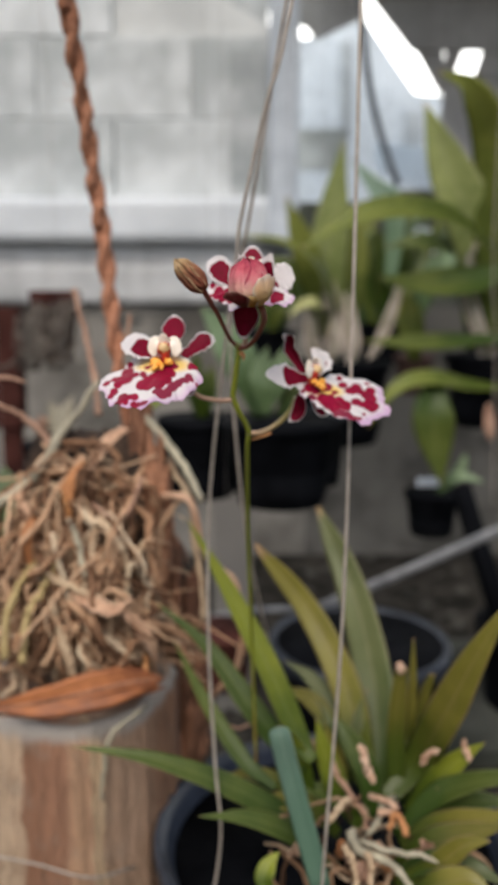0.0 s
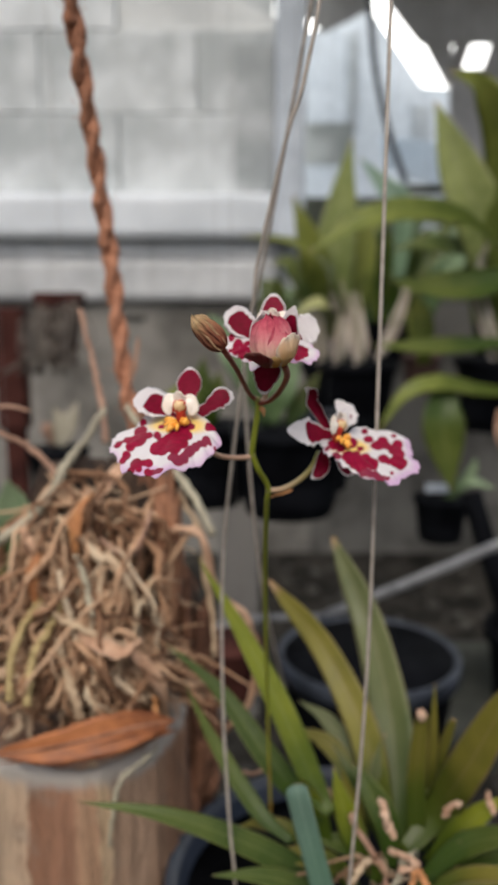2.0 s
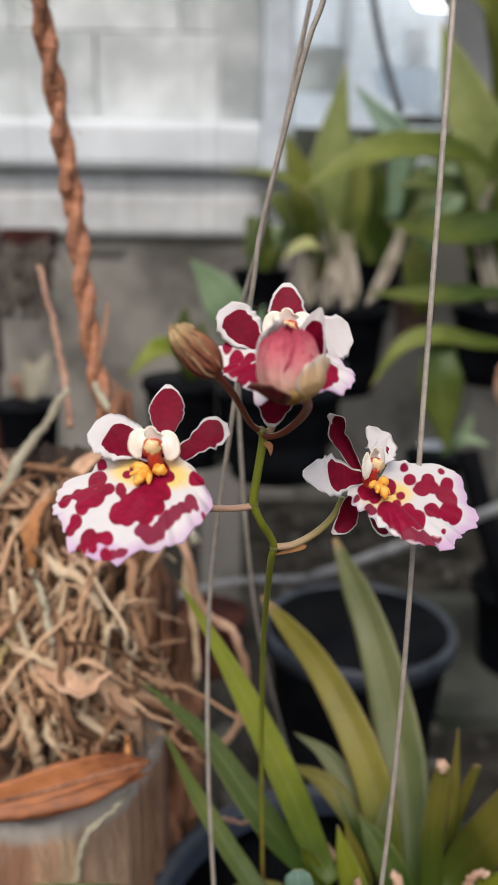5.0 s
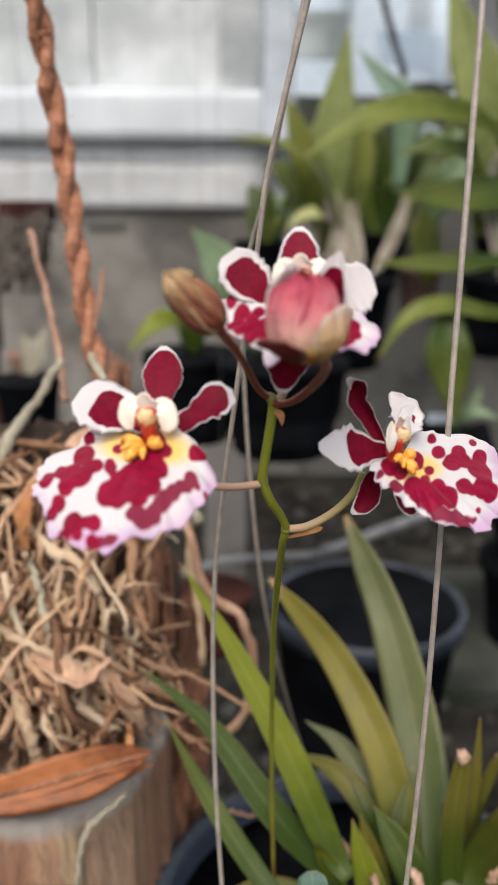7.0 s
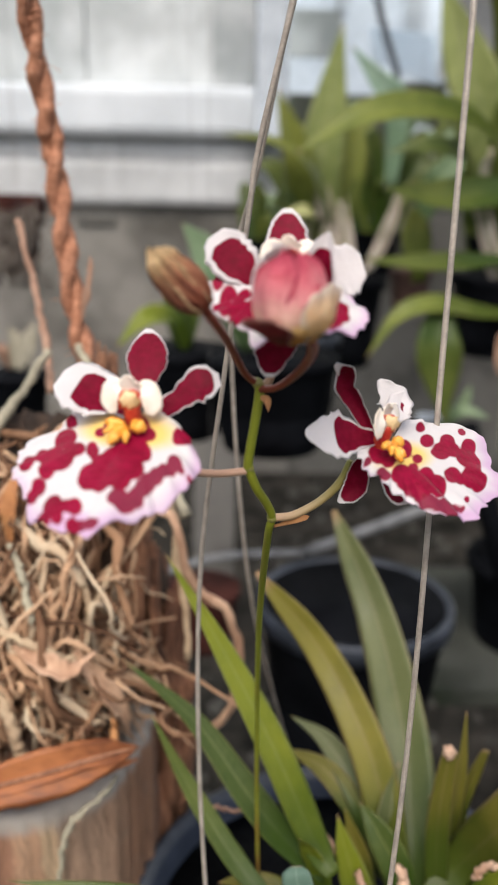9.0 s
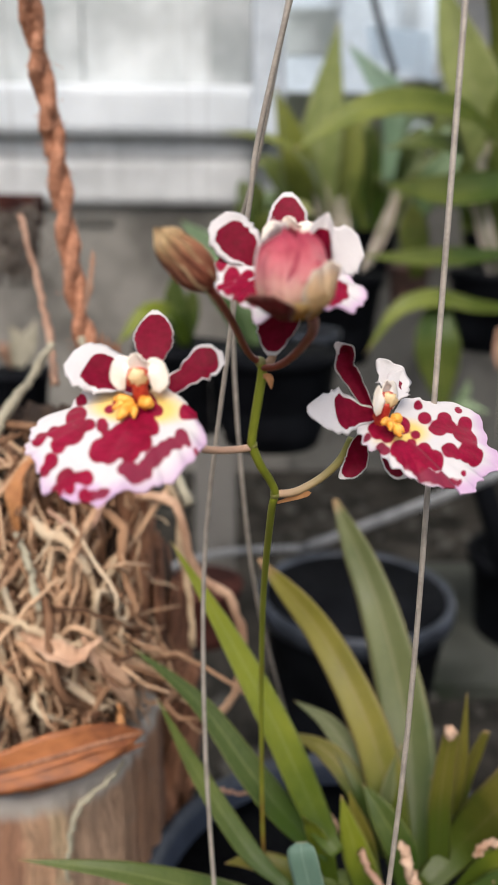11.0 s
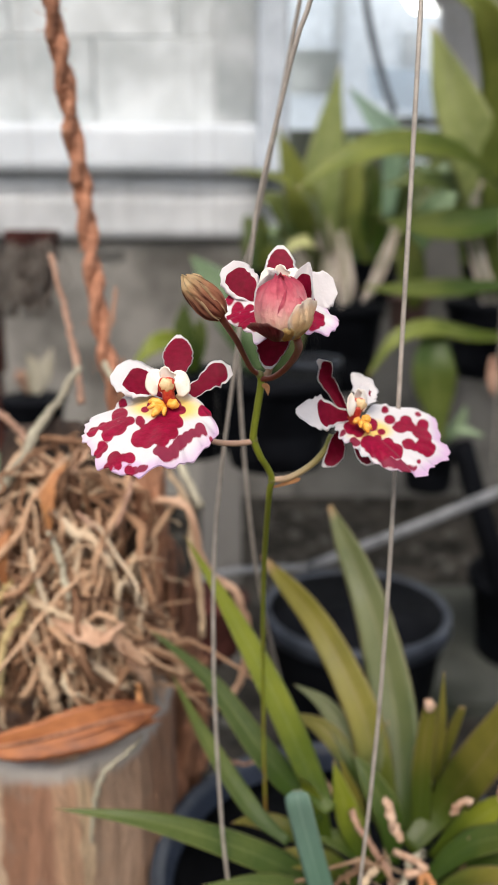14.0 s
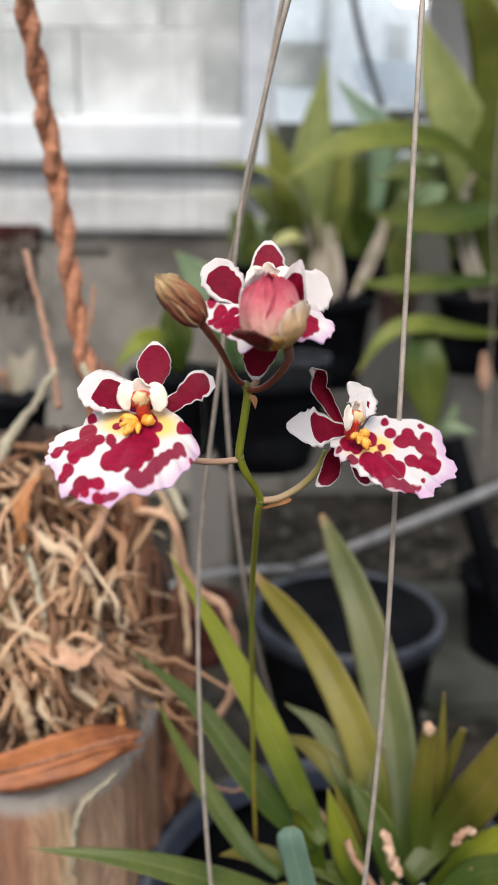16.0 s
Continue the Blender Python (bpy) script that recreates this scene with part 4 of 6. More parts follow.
def column(parent, at, yaw, s=1.0):
    """The column with its wings and cap, and the yellow callus on the lip before it."""
    base = Vector(at)
    m = pose(0, 0, 0, 0, 0, yaw)

    def p(x, y, z):
        return base + m @ Vector((x * MM * s, y * MM * s, z * MM * s))

    part("column", tube([p(0, 1.0, -1.0), p(0, -0.4, 0.4), p(0, -1.0, 1.8), p(0, -1.2, 3.2)], (0.0015 * s, 0.0013 * s, 0.0012 * s), 10, 10), THROAT, parent, "crimson and orange column")
    v, f, *_ = blade([p(0, -0.4, 3.6), p(0, -0.6, 5.4), p(0, -1.1, 6.6), p(0.2, -1.6, 7.2)], 0.0036 * s, m @ Vector((0, -1, 0.3)), (0.9, 1.0, 0.9, 0.45), 18, 0.35, 0.10, 9, 0, 0.02, 0.0, 5, 0.06)
    part("column_hood", mesh(v, f), WING, parent, "cream column hood with a notched tip")
    part("column_ring", blob(p(0.0, -1.5, 3.5), (0.0019 * s, 0.0007 * s, 0.0017 * s), 6, 0.3, 2.4), THROAT, parent, "orange red rim round the cap")
    part("anther_cap", blob(p(0.0, -2.1, 3.8), (0.0014 * s, 0.0006 * s, 0.0013 * s), 2, 0.35, 2.4), CAP, parent, "tan anther cap")
    for sgn in (-1, 1):
        v, f, *_ = blade([p(1.2 * sgn, -0.7, 6.0), p(2.7 * sgn, -1.1, 5.2), p(3.2 * sgn, -1.3, 3.4), p(2.7 * sgn, -1.3, 1.4)], 0.0031 * s, m @ Vector((0.25 * sgn, -1, 0.1)), (0.3, 0.8, 1.0, 1.0, 0.85, 0.35), 18, 0.25, 0.10, 9, 0, 0.012, 0.0, 3 + sgn, 0.04)
        part("column_wing", mesh(v, f), WING, parent, "cream white column wing")
    for n, (x0, z0, x1, y1, z1, r) in enumerate(((-0.6, -0.3, -3.6, -2.6, 0.3, 0.62), (-0.4, -0.6, -2.0, -5.6, -2.0, 0.66), (0.3, -0.4, 2.7, -2.8, -0.3, 0.78), (-1.0, -0.5, -3.4, -4.2, -0.8, 0.46), (-0.4, -0.7, 0.3, -5.2, -1.8, 0.44))):
        rng = np.random.default_rng(n + 5)
        v, f = tube_data([p(x0, -2.3, z0), p((x0 + x1) / 2, (y1 - 2.5) / 2 - 0.2, (z0 + z1) / 2 + 0.5), p(x1, y1, z1)], (0.7 * r * MM * s, 1.25 * r * MM * s, 1.4 * r * MM * s, 0.5 * r * MM * s), 12, 10, 0.00004, rng)
        part("callus_lobe", mesh(v, f), YELLOW, parent, "yellow callus lobe")


def flower(at, label):
    return part("flower", blob(at, (0.0011, 0.0012, 0.0011), 4, 0.1, subdiv=2), THROAT, orchid, label)


# flower with its lip spread toward the log
A1 = Vector((-0.0184, 0.2285, 0.9863))
fl = flower(A1 + Vector((0, 0.001, 0)), "open crimson and white flower with a broad spotted lip")


def off(o, *pts):
    return [o + Vector(q) * MM for q in pts]


SPOTS_A = [(-8.4, 7.0, 1.79), (-8.3, 8.4, 1.15), (-4.4, 9.2, 1.12), (-5.3, 9.8, 1.24), (-7.3, 12.1, 1.87), (-6.7, 14.6, 1.23), (-9.8, 11.7, 1.16), (-5.5, 12.0, 1.62), (-4.5, 11.7, 0.79), (-11.4, 13.4, 1.24), (-11.0, 14.3, 1.04), (-11.0, 12.6, 0.72), (-10.2, 3.1, 0.98), (-5.7, 18.0, 1.2), (-5.8, 19.7, 1.05), (-6.5, 17.3, 0.73), (-0.8, 20.9, 1.5), (-1.4, 21.1, 0.85), (1.0, 22.6, 0.77), (2.4, 20.1, 1.05), (1.2, 20.3, 0.78), (-0.6, 23.5, 0.88), (-1.3, 23.4, 0.58), (4.0, 23.2, 1.0)]
SPOTS_A += [(3.6, 7.8, 2.25), (5.6, 7.2, 1.6), (3.6, 5.1, 1.49), (3.1, 10.1, 2.19), (2.5, 12.1, 2.15), (1.4, 14.2, 1.73), (1.2, 15.4, 1.21), (3.3, 14.8, 1.5), (5.5, 13.2, 1.89), (6.4, 10.8, 1.7), (6.7, 7.8, 0.97), (-1.7, 9.2, 1.05), (-2.6, 8.1, 0.76), (-0.6, 10.4, 0.61), (-3.4, 4.6, 0.91), (4.5, 3.0, 1.2), (9.9, 2.4, 1.21), (9.6, 3.2, 0.69), (10.0, 1.4, 0.82)]
FOLD_A = [(11.7, 7.7, 1.01), (11.7, 9.1, 0.75), (13.1, 8.5, 0.47), (11.0, 9.7, 0.86), (10.4, 10.9, 1.03), (9.8, 12.2, 1.03), (9.7, 13.7, 0.99), (9.7, 15.4, 0.95), (9.4, 16.4, 0.78), (7.8, 16.7, 1.16), (7.2, 17.5, 0.85), (8.6, 17.8, 0.89), (9.4, 17.3, 0.62), (14.6, 9.1, 0.42), (5.0, 22.7, 0.75), (6.2, 22.2, 0.75), (7.1, 21.9, 0.6)]
REACH_A = [(-118, 4.0), (-104, 7.0), (-90, 10.0), (-76, 12.0), (-66, 15.0), (-58, 18.0), (-46, 19.4), (-30, 20.2), (-17, 21.8), (-6, 23.6), (6, 24.8), (16, 24.8), (22, 23.0), (30, 21.6), (37, 20.8), (47, 18.8), (56, 17.8), (65, 16.6), (73, 13.8), (80, 11.4), (90, 9.2), (104, 6.0), (118, 3.0)]
lip(fl, A1, -28, 22, SPOTS_A, REACH_A, (0.816, -0.525, 0.159, 0.627), 0.8, 1, 2.4, 4.0, 1.6, FOLD_A)
column(fl, A1 + Vector((0.0002, -0.0016, 0.0002)), -12, 1.04)
petal("dorsal_sepal", fl, off(A1, (1.0, 1.6, 2.6), (1.4, 4.6, 6.4), (1.6, 7.8, 9.6), (1.5, 11.2, 12.6)), 6.8 * MM, (0.32, 0.45, 0.7, 0.95, 1.0, 0.85, 0.6, 0.15), (-0.2, 0.93, 0.95), (0, -1, 0.5), 0.12, seed=2)
petal("petal", fl, off(A1, (-0.8, 1.4, 0.8), (-4.6, 2.6, 2.2), (-8.2, 3.6, 3.8), (-12.4, 4.2, 5.6)), 10.6 * MM, FAN, (-0.2, 0.78, 0.72), (0.2, -0.63, 0.85), 0.12, seed=3, ruffle=0.024)
petal("petal", fl, off(A1, (1.4, 1.2, -0.6), (4.2, 1.4, 1.0), (7.2, 1.7, 3.2), (10.0, 1.9, 5.2), (13.4, 2.0, 6.2)), 6.4 * MM, CLAW, (-0.2, 0.93, 0.88), (0.1, -0.85, 0.6), 0.15, curl=0.2, seed=4, ruffle=0.045)
petal("lateral_sepal", fl, off(A1, (1.6, 0.6, -1.0), (4.0, -2.0, -3.6), (6.0, -4.0, -6.4), (7.4, -5.6, -9.0)), 5.6 * MM, SPADE, (-0.2, 0.92, 0.8), (0.1, -1, 0.1), 0.1, seed=5)
petal("lateral_sepal", fl, off(A1, (-0.6, 1.6, -0.5), (-2.2, 1.6, -3.6), (-3.2, 1.2, -6.4), (-3.6, 0.8, -8.6)), 5.0 * MM, SPADE, (-0.2, 0.92, 0.8), (-0.1, -1, 0.1), 0.1, seed=6)

# flower turned to the side
B1 = Vector((0.0250, 0.2415, 0.9785))
fr = flower(B1 + Vector((-0.002, -0.001, 0)), "crimson and white flower turned sideways, spotted lip held flat")
SPOTS_B = [(9.4, 1.3, 1.08), (14.3, 2.6, 1.22), (10.5, 4.3, 1.43), (13.7, 4.8, 1.16), (8.6, 4.1, 0.57), (18.6, 5.0, 1.27), (15.3, 7.2, 1.75), (15.6, 8.8, 1.33), (11.8, 11.2, 1.53), (12.3, 12.9, 1.18), (13.5, 10.4, 1.19), (13.8, 12.4, 0.94), (7.8, 9.7, 1.23), (7.0, 9.0, 0.54), (8.7, 11.0, 0.77), (6.5, 14.9, 0.48), (20.5, 1.4, 0.72), (10.6, -1.8, 0.81), (-3.3, 6.1, 1.22), (0.2, 6.0, 0.76), (-2.8, 7.7, 1.52), (-0.4, 9.4, 1.84), (2.2, 10.5, 1.41), (1.6, 11.7, 1.04), (2.1, 7.8, 0.95), (3.2, 4.4, 0.79), (-3.3, 1.3, 1.48), (-4.5, 0.4, 0.9), (-3.7, 3.3, 0.9), (1.9, 2.7, 0.71)]
FOLD_B = [(-7.2, 1.7, 0.5), (-6.8, 4.8, 0.68), (-6.55, 5.3, 0.48), (-6.3, 5.8, 0.53), (-4.7, 8.4, 0.58), (-4.35, 8.95, 0.52), (-4.0, 9.5, 0.64), (-3.55, 10.35, 0.58), (-3.1, 11.2, 0.68), (-2.6, 11.95, 0.61), (-2.1, 12.7, 0.71), (-1.6, 13.45, 0.64), (-1.1, 14.2, 0.76), (-0.25, 14.85, 0.68), (0.6, 15.5, 0.79), (0.95, 15.95, 0.5), (1.3, 16.4, 0.56), (-3.1, 12.6, 0.47), (0.8, 13.8, 0.51), (1.65, 14.55, 0.46), (2.5, 15.3, 0.53), (3.35, 15.7, 0.32), (4.2, 16.1, 0.36)]
REACH_B = [(-118, 5.0), (-109, 7.2), (-84, 8.5), (-68, 9.0), (-44, 10.4), (-28, 12.3), (-12, 14.3), (2, 17.3), (18, 19.1), (33, 20.4), (51, 23.6), (60, 23.2), (71, 23.6), (80, 25.4), (88, 23.9), (95, 18.8), (101, 13.7), (107, 12.4), (118, 9.5)]
lip(fr, B1, 40, 32, SPOTS_B, REACH_B, (0.495, 0.542, -0.172, 0.584), 0.6, 7, 0.4, 3.0, 0.0, FOLD_B)
column(fr, B1 + Vector((-0.0022, -0.0012, 0.0010)), 52, 1.0)
petal("dorsal_sepal", fr, off(B1, (-3.0, -1.0, 1.4), (-6.1, -0.3, 7.3), (-7.8, -0.3, 10.7), (-7.9, -1.0, 13.5), (-10.4, -2.0, 15.1)), 4.4 * MM, (0.36, 0.55, 0.8, 1.0, 0.98, 0.95, 0.9, 0.3), (-0.2, 0.90, 0.90), (-0.4, -1, 0.1), 0.5, twist=0.7, seed=8, ruffle=0.03)
petal("petal", fr, off(B1, (-2.8, -1.4, 1.6), (-8.0, -3.0, 2.4), (-11.3, -4.4, 2.9), (-15.6, -5.6, 3.9)), 8.8 * MM, (0.30, 0.46, 0.74, 0.96, 1.0, 0.84, 0.58, 0.12), (-0.2, 0.58, 0.80), (-0.2, -1.0, 0.75), 0.15, seed=9, ruffle=0.035)
petal("petal", fr, off(B1, (-0.6, 1.0, 2.6), (1.0, 3.8, 4.8), (1.2, 5.6, 6.8), (-1.4, 6.6, 10.4)), 6.6 * MM, (0.28, 0.40, 0.62, 0.92, 1.0, 0.9, 0.55, 0.12), (-0.2, 0.62, 0.55), (0.1, -1, 0.5), 0.15, seed=10, ruffle=0.04)
petal("petal", fr, off(B1, (-0.6, 1.0, 2.8), (1.2, 3.4, 4.6), (2.6, 5.0, 5.8), (4.4, 6.2, 5.6)), 5.4 * MM, FAN, (0.20, 0.40, 0.3), (0.1, -1, 0.5), 0.2, seed=21, ruffle=0.03)
petal("lateral_sepal", fr, off(B1, (-4.2, -0.8, -0.6), (-5.0, 0.3, -4.4), (-5.7, 1.0, -8.5), (-8.5, 1.0, -11.2)), 4.4 * MM, SPADE, (-0.2, 0.92, 0.92), (-0.3, -1, 0.1), 0.3, seed=11)
petal("lateral_sepal", fr, off(B1, (-2.0, -3.2, -1.5), (-0.6, -5.2, -4.6), (1.0, -6.4, -6.8), (2.4, -7.2, -8.2)), 4.0 * MM, SPADE, (-0.2, 0.86, 0.86), (-0.3, -1, 0.1), 0.3, seed=18)

# upper flower behind the opening bud
C1 = Vector((0.0055, 0.2330, 1.0065))
ft = flower(C1 + Vector((0, 0.002, 0)), "crimson and white flower half hidden by an opening bud")
SPOTS_C = [(-10.9, 0.0, 0.88), (-9.3, 3.0, 1.21), (-10.3, 6.1, 1.21), (-7.9, 7.3, 1.29), (-6.7, 2.9, 1.05), (-5.3, 7.2, 1.46), (-8.2, 10.6, 1.05), (-5.6, 12.0, 1.13), (-3.4, 14.4, 0.81), (6.1, 6.8, 1.59), (7.4, 7.8, 1.16), (6.2, 9.2, 1.28), (6.1, 11.2, 1.28), (7.8, 10.2, 0.74), (0.0, 8.0, 3.19), (-1.8, 17.2, 0.73), (-7.6, 4.6, 0.9), (-6.3, 9.6, 1.0), (-4.2, 9.6, 1.0), (-9.9, 8.2, 0.8)]
REACH_C = [(-118, 7.0), (-105, 9.8), (-97, 11.6), (-82, 12.6), (-67, 13.1), (-57, 13.7), (-36, 14.8), (-25, 15.4), (-16, 19.4), (-9, 15.0), (-2, 12.5), (5, 12.0), (14, 12.5), (22, 15.0), (35, 16.4), (46, 15.4), (55, 13.8), (68, 11.4), (84, 8.2), (100, 6.0), (118, 4.0)]
lip(ft, C1, 0, 15, SPOTS_C, REACH_C, (0.9, 0.1, 0.0, 0.5), 0.8, 12, 2.4, 1.2)
column(ft, C1 + Vector((0, -0.001, 0.001)), 0, 1.0)
petal("dorsal_sepal", ft, [(0.0052, 0.2340, 1.0075), (0.0054, 0.2362, 1.0109), (0.0056, 0.2385, 1.0143), (0.0056, 0.2410, 1.0185)], 7.0 * MM, (0.35, 0.5, 0.75, 0.95, 1.0, 0.92, 0.7, 0.2), (-0.2, 0.94, 0.88), (0, -1, 0.5), 0.1, seed=13)
petal("petal", ft, [(0.0022, 0.2330, 1.0054), (-0.0010, 0.2335, 1.0089), (-0.0037, 0.2340, 1.0115), (-0.0060, 0.2345, 1.0146)], 7.8 * MM, FAN, (-0.2, 0.86, 0.74), (0.1, -1, 0.4), 0.1, seed=14, ruffle=0.024)
petal("petal", ft, [(0.0081, 0.2330, 1.0050), (0.0116, 0.2328, 1.0077), (0.0141, 0.2325, 1.0093), (0.0170, 0.2320, 1.0104)], 8.4 * MM, FAN, (-0.2, 0.42, 0.6), (-0.1, -1, 0.3), 0.1, seed=15, ruffle=0.026)
petal("petal", ft, [(0.0102, 0.2280, 1.0039), (0.0100, 0.2260, 1.0081), (0.0100, 0.2250, 1.0118), (0.0106, 0.2245, 1.0156)], 5.6 * MM, (0.4, 0.6, 0.85, 1.0, 0.95, 0.8, 0.55, 0.1), (-0.2, 0.80, 0.72), (-0.5, -1, -0.1), 0.7, seed=16, ruffle=0.012)
petal("lateral_sepal", ft, [(0.0045, 0.2325, 1.0023), (0.0038, 0.2325, 0.9991), (0.0032, 0.2327, 0.9958), (0.0029, 0.2330, 0.9924)], 7.6 * MM, (0.5, 0.8, 1.0, 0.98, 0.85, 0.66, 0.5, 0.2), (-0.2, 0.93, 0.94), (0, -1, 0.1), 0.15, seed=17)

# buds
def bud_mat(name, *stops, edge=(0.74, 0.50, 0.48), vein=(0.40, 0.035, 0.065), share=0.5, grain=6.0):
    """Petal tissue of the bud: tones from base to tip, lengthwise veins and a paler margin."""
    k = Mat(name, 0.5, spec=0.18)
    mottle = k.noise(500, 4)
    v = k.n("CombineXYZ", X=k.attr("turn"), Y=0.0, Z=k.math("MULTIPLY", k.attr("along"), 0.3)).outputs[0]
    veins = k.n("TexNoise", Scale=grain, Detail=5.0, Roughness=0.65)
    k.put(veins.inputs["Vector"], v)
    f = k.math("ADD", k.attr("along"), k.math("MULTIPLY", k.math("SUBTRACT", mottle, 0.5), 0.35))
    c = k.ramp(f, *stops)
    c = k.mix(k.math("MULTIPLY", k.step(veins.outputs[0], 0.47, 0.62), share), c, vein)
    c = k.mix(k.math("MULTIPLY", k.step(k.math("ADD", k.attr("rim"), k.math("MULTIPLY", mottle, 0.2)), 0.86, 1.08), 0.8), c, edge)
    k.color(c)
    k.bump(k.math("ADD", k.math("MULTIPLY", veins.outputs[0], 1.5), mottle), 0.9, 0.0009)
    tr = k.n("BsdfTranslucent")
    k.put(tr.inputs["Color"], c)
    mixer = k.n("MixShader", Fac=0.42)
    k.t.links.new(k.b.outputs[0], mixer.inputs[1]), k.t.links.new(tr.outputs[0], mixer.inputs[2])
    k.t.links.new(mixer.outputs[0], k.t.nodes["Material Output"].inputs["Surface"])
    return k.m


PINK = bud_mat("pink_bud_petal", (0.0, (0.86, 0.62, 0.30)), (0.18, (0.90, 0.68, 0.48)), (0.36, (0.90, 0.60, 0.48)), (0.54, (0.90, 0.42, 0.42)), (0.74, (0.82, 0.24, 0.28)), (0.90, (0.72, 0.15, 0.20)), (1.0, (0.60, 0.10, 0.15)), edge=(0.56, 0.08, 0.13), vein=(0.58, 0.07, 0.12), share=0.30, grain=3.0)
CREAM = bud_mat("cream_bud_petal", (0.0, (0.95, 0.54, 0.10)), (0.2, (0.95, 0.66, 0.28)), (0.6, (0.95, 0.69, 0.40)), (1.0, (0.95, 0.77, 0.57)), edge=(0.93, 0.84, 0.72), vein=(0.72, 0.46, 0.24), share=0.15)
GOLD = bud_mat("gold_bud_petal", (0.0, (0.78, 0.36, 0.05)), (1.0, (0.86, 0.62, 0.26)), edge=(0.86, 0.66, 0.34), vein=(0.70, 0.34, 0.10), share=0.2)
MAROON = bud_mat("maroon_sepal", (0.0, (0.24, 0.07, 0.03)), (0.4, (0.20, 0.025, 0.025)), (1.0, (0.28, 0.05, 0.05)), edge=(0.48, 0.24, 0.20), vein=(0.10, 0.008, 0.012))
PALEPINK = bud_mat("pale_bud_petal", (0.0, (0.66, 0.40, 0.34)), (0.6, (0.76, 0.58, 0.56)), (1.0, (0.84, 0.76, 0.74)), edge=(0.86, 0.80, 0.78), vein=(0.70, 0.42, 0.42))


def bud_petal(mid, half, top, gap, flare, crease=0.0, wave=0.0003, seed=0, ends=None, wide=0.0043, lumps=0.30, mouth=0.06):
    """A petal wrapped round the opening bud: middle bearing and half width in degrees, height share, looseness, outward curl at the tip and a fold along its middle."""
    base, tip = np.array(ends or (BUD_BASE, BUD_TIP))
    axis = unit(tip - base)
    s1 = unit(np.cross(axis, (0, -1, 0.05)))
    s2 = np.cross(axis, s1)
    knots = smooth_line(np.c_[np.linspace(0, 1, 8), (0.50, 0.86, 0.98, 1.0, 0.96, 0.84 + 0.12 * mouth, 0.60 + 0.36 * mouth, mouth), np.zeros(8)], 60)
    rng = np.random.default_rng(seed)
    ph = rng.uniform(0, 6.28, 3)
    nu, nv = 24, 27
    u, v = np.meshgrid(np.linspace(0, 1, nu), np.linspace(-1, 1, nv), indexing="ij")
    ue = u * top * (1 - 0.30 * np.abs(v) ** 2.6 + 0.025 * np.sin(7 * v + ph[0]) + 0.015 * np.sin(19 * v + ph[1]))
    a = np.radians(mid + half * v * (0.55 + 0.45 * np.sin(np.pi * np.clip(u, 0, 1) * 0.75)))
    w = np.interp(ue, knots[:, 0], knots[:, 1]) * wide
    r = w * (1 + gap + crease * (1 - np.abs(v)) * np.sin(np.pi * u)) + flare * u**2.5 + wave * (u * np.abs(v)) ** 2 * np.sin(8 * u + ph[2] + 2 * np.sign(v)) + wave * u**3 * np.sin(11 * v + ph[0])
    lump = np.array([[noise.noise(Vector((2.2 * p + 5 * seed, 1.8 * q, seed))) + 0.45 * noise.noise(Vector((5.5 * p + 5 * seed, 2.6 * q, seed + 9))) for p, q in zip(*row)] for row in zip(v, u)])
    r = r * (1 + lumps * lump * np.sin(np.pi * np.clip(u, 0, 1) * 0.6))
    d = np.cos(a)[..., None] * s1 + 0.9 * np.sin(a)[..., None] * s2
    out = base + (tip - base) * ue[..., None] + r[..., None] * d
    low = out - 0.0002 * d
    o = nu * nv
    grid = [(i * nv + j, i * nv + j + 1, (i + 1) * nv + j + 1, (i + 1) * nv + j) for i in range(nu - 1) for j in range(nv - 1)]
    ring = [i * nv for i in range(nu)] + [(nu - 1) * nv + j for j in range(1, nv)] + [i * nv + nv - 1 for i in range(nu - 2, -1, -1)] + [j for j in range(nv - 2, 0, -1)]
    side = [(ring[i], ring[(i + 1) % len(ring)], o + ring[(i + 1) % len(ring)], o + ring[i]) for i in range(len(ring))]
    both = lambda q: np.tile(q.ravel(), 2)  # noqa: E731
    me = mesh(np.vstack([out.reshape(-1, 3), low.reshape(-1, 3)]), grid + [tuple(o + e for e in q[::-1]) for q in grid] + side, True, along=both(u), turn=both(v + 3 * seed), rim=both(np.maximum(np.abs(v), u)))
    bm = bmesh.new()
    bm.from_mesh(me)
    bmesh.ops.recalc_face_normals(bm, faces=bm.faces)
    bm.to_mesh(me)
    bm.free()
    return me


BUD_BASE, BUD_TIP = (0.0053, 0.2140, 1.0016), (0.0040, 0.2132, 1.0138)
pb = part("opening_bud", bud_petal(-122, 86, 1.0, 0.0, 0.0001, 0.05, 0.0004, 1, None, 0.0051, 0.09, 0.16), PINK, orchid, "opening pink bud with a yellow and cream base")
part("bud_petal", bud_petal(-34, 70, 0.97, -0.05, 0.0002, 0.04, 0.0004, 7, None, 0.0051, 0.10, 0.20), PINK, pb)
part("bud_petal", bud_petal(80, 110, 0.99, -0.07, 0.0, 0.0, 0.0003, 2, None, 0.0051, 0.08, 0.20), PINK, pb)
part("bud_petal", bud_petal(-150, 70, 0.90, -0.16, -0.0002, 0.06, 0.0004, 8, None, 0.0051, 0.10, 0.2), PINK, pb)
part("bud_petal", bud_petal(118, 52, 1.07, 0.06, 0.0004, 0.0, 0.0004, 4, None, 0.0051, 0.08, 0.5), PALEPINK, pb, "pale inner petal behind the bud")
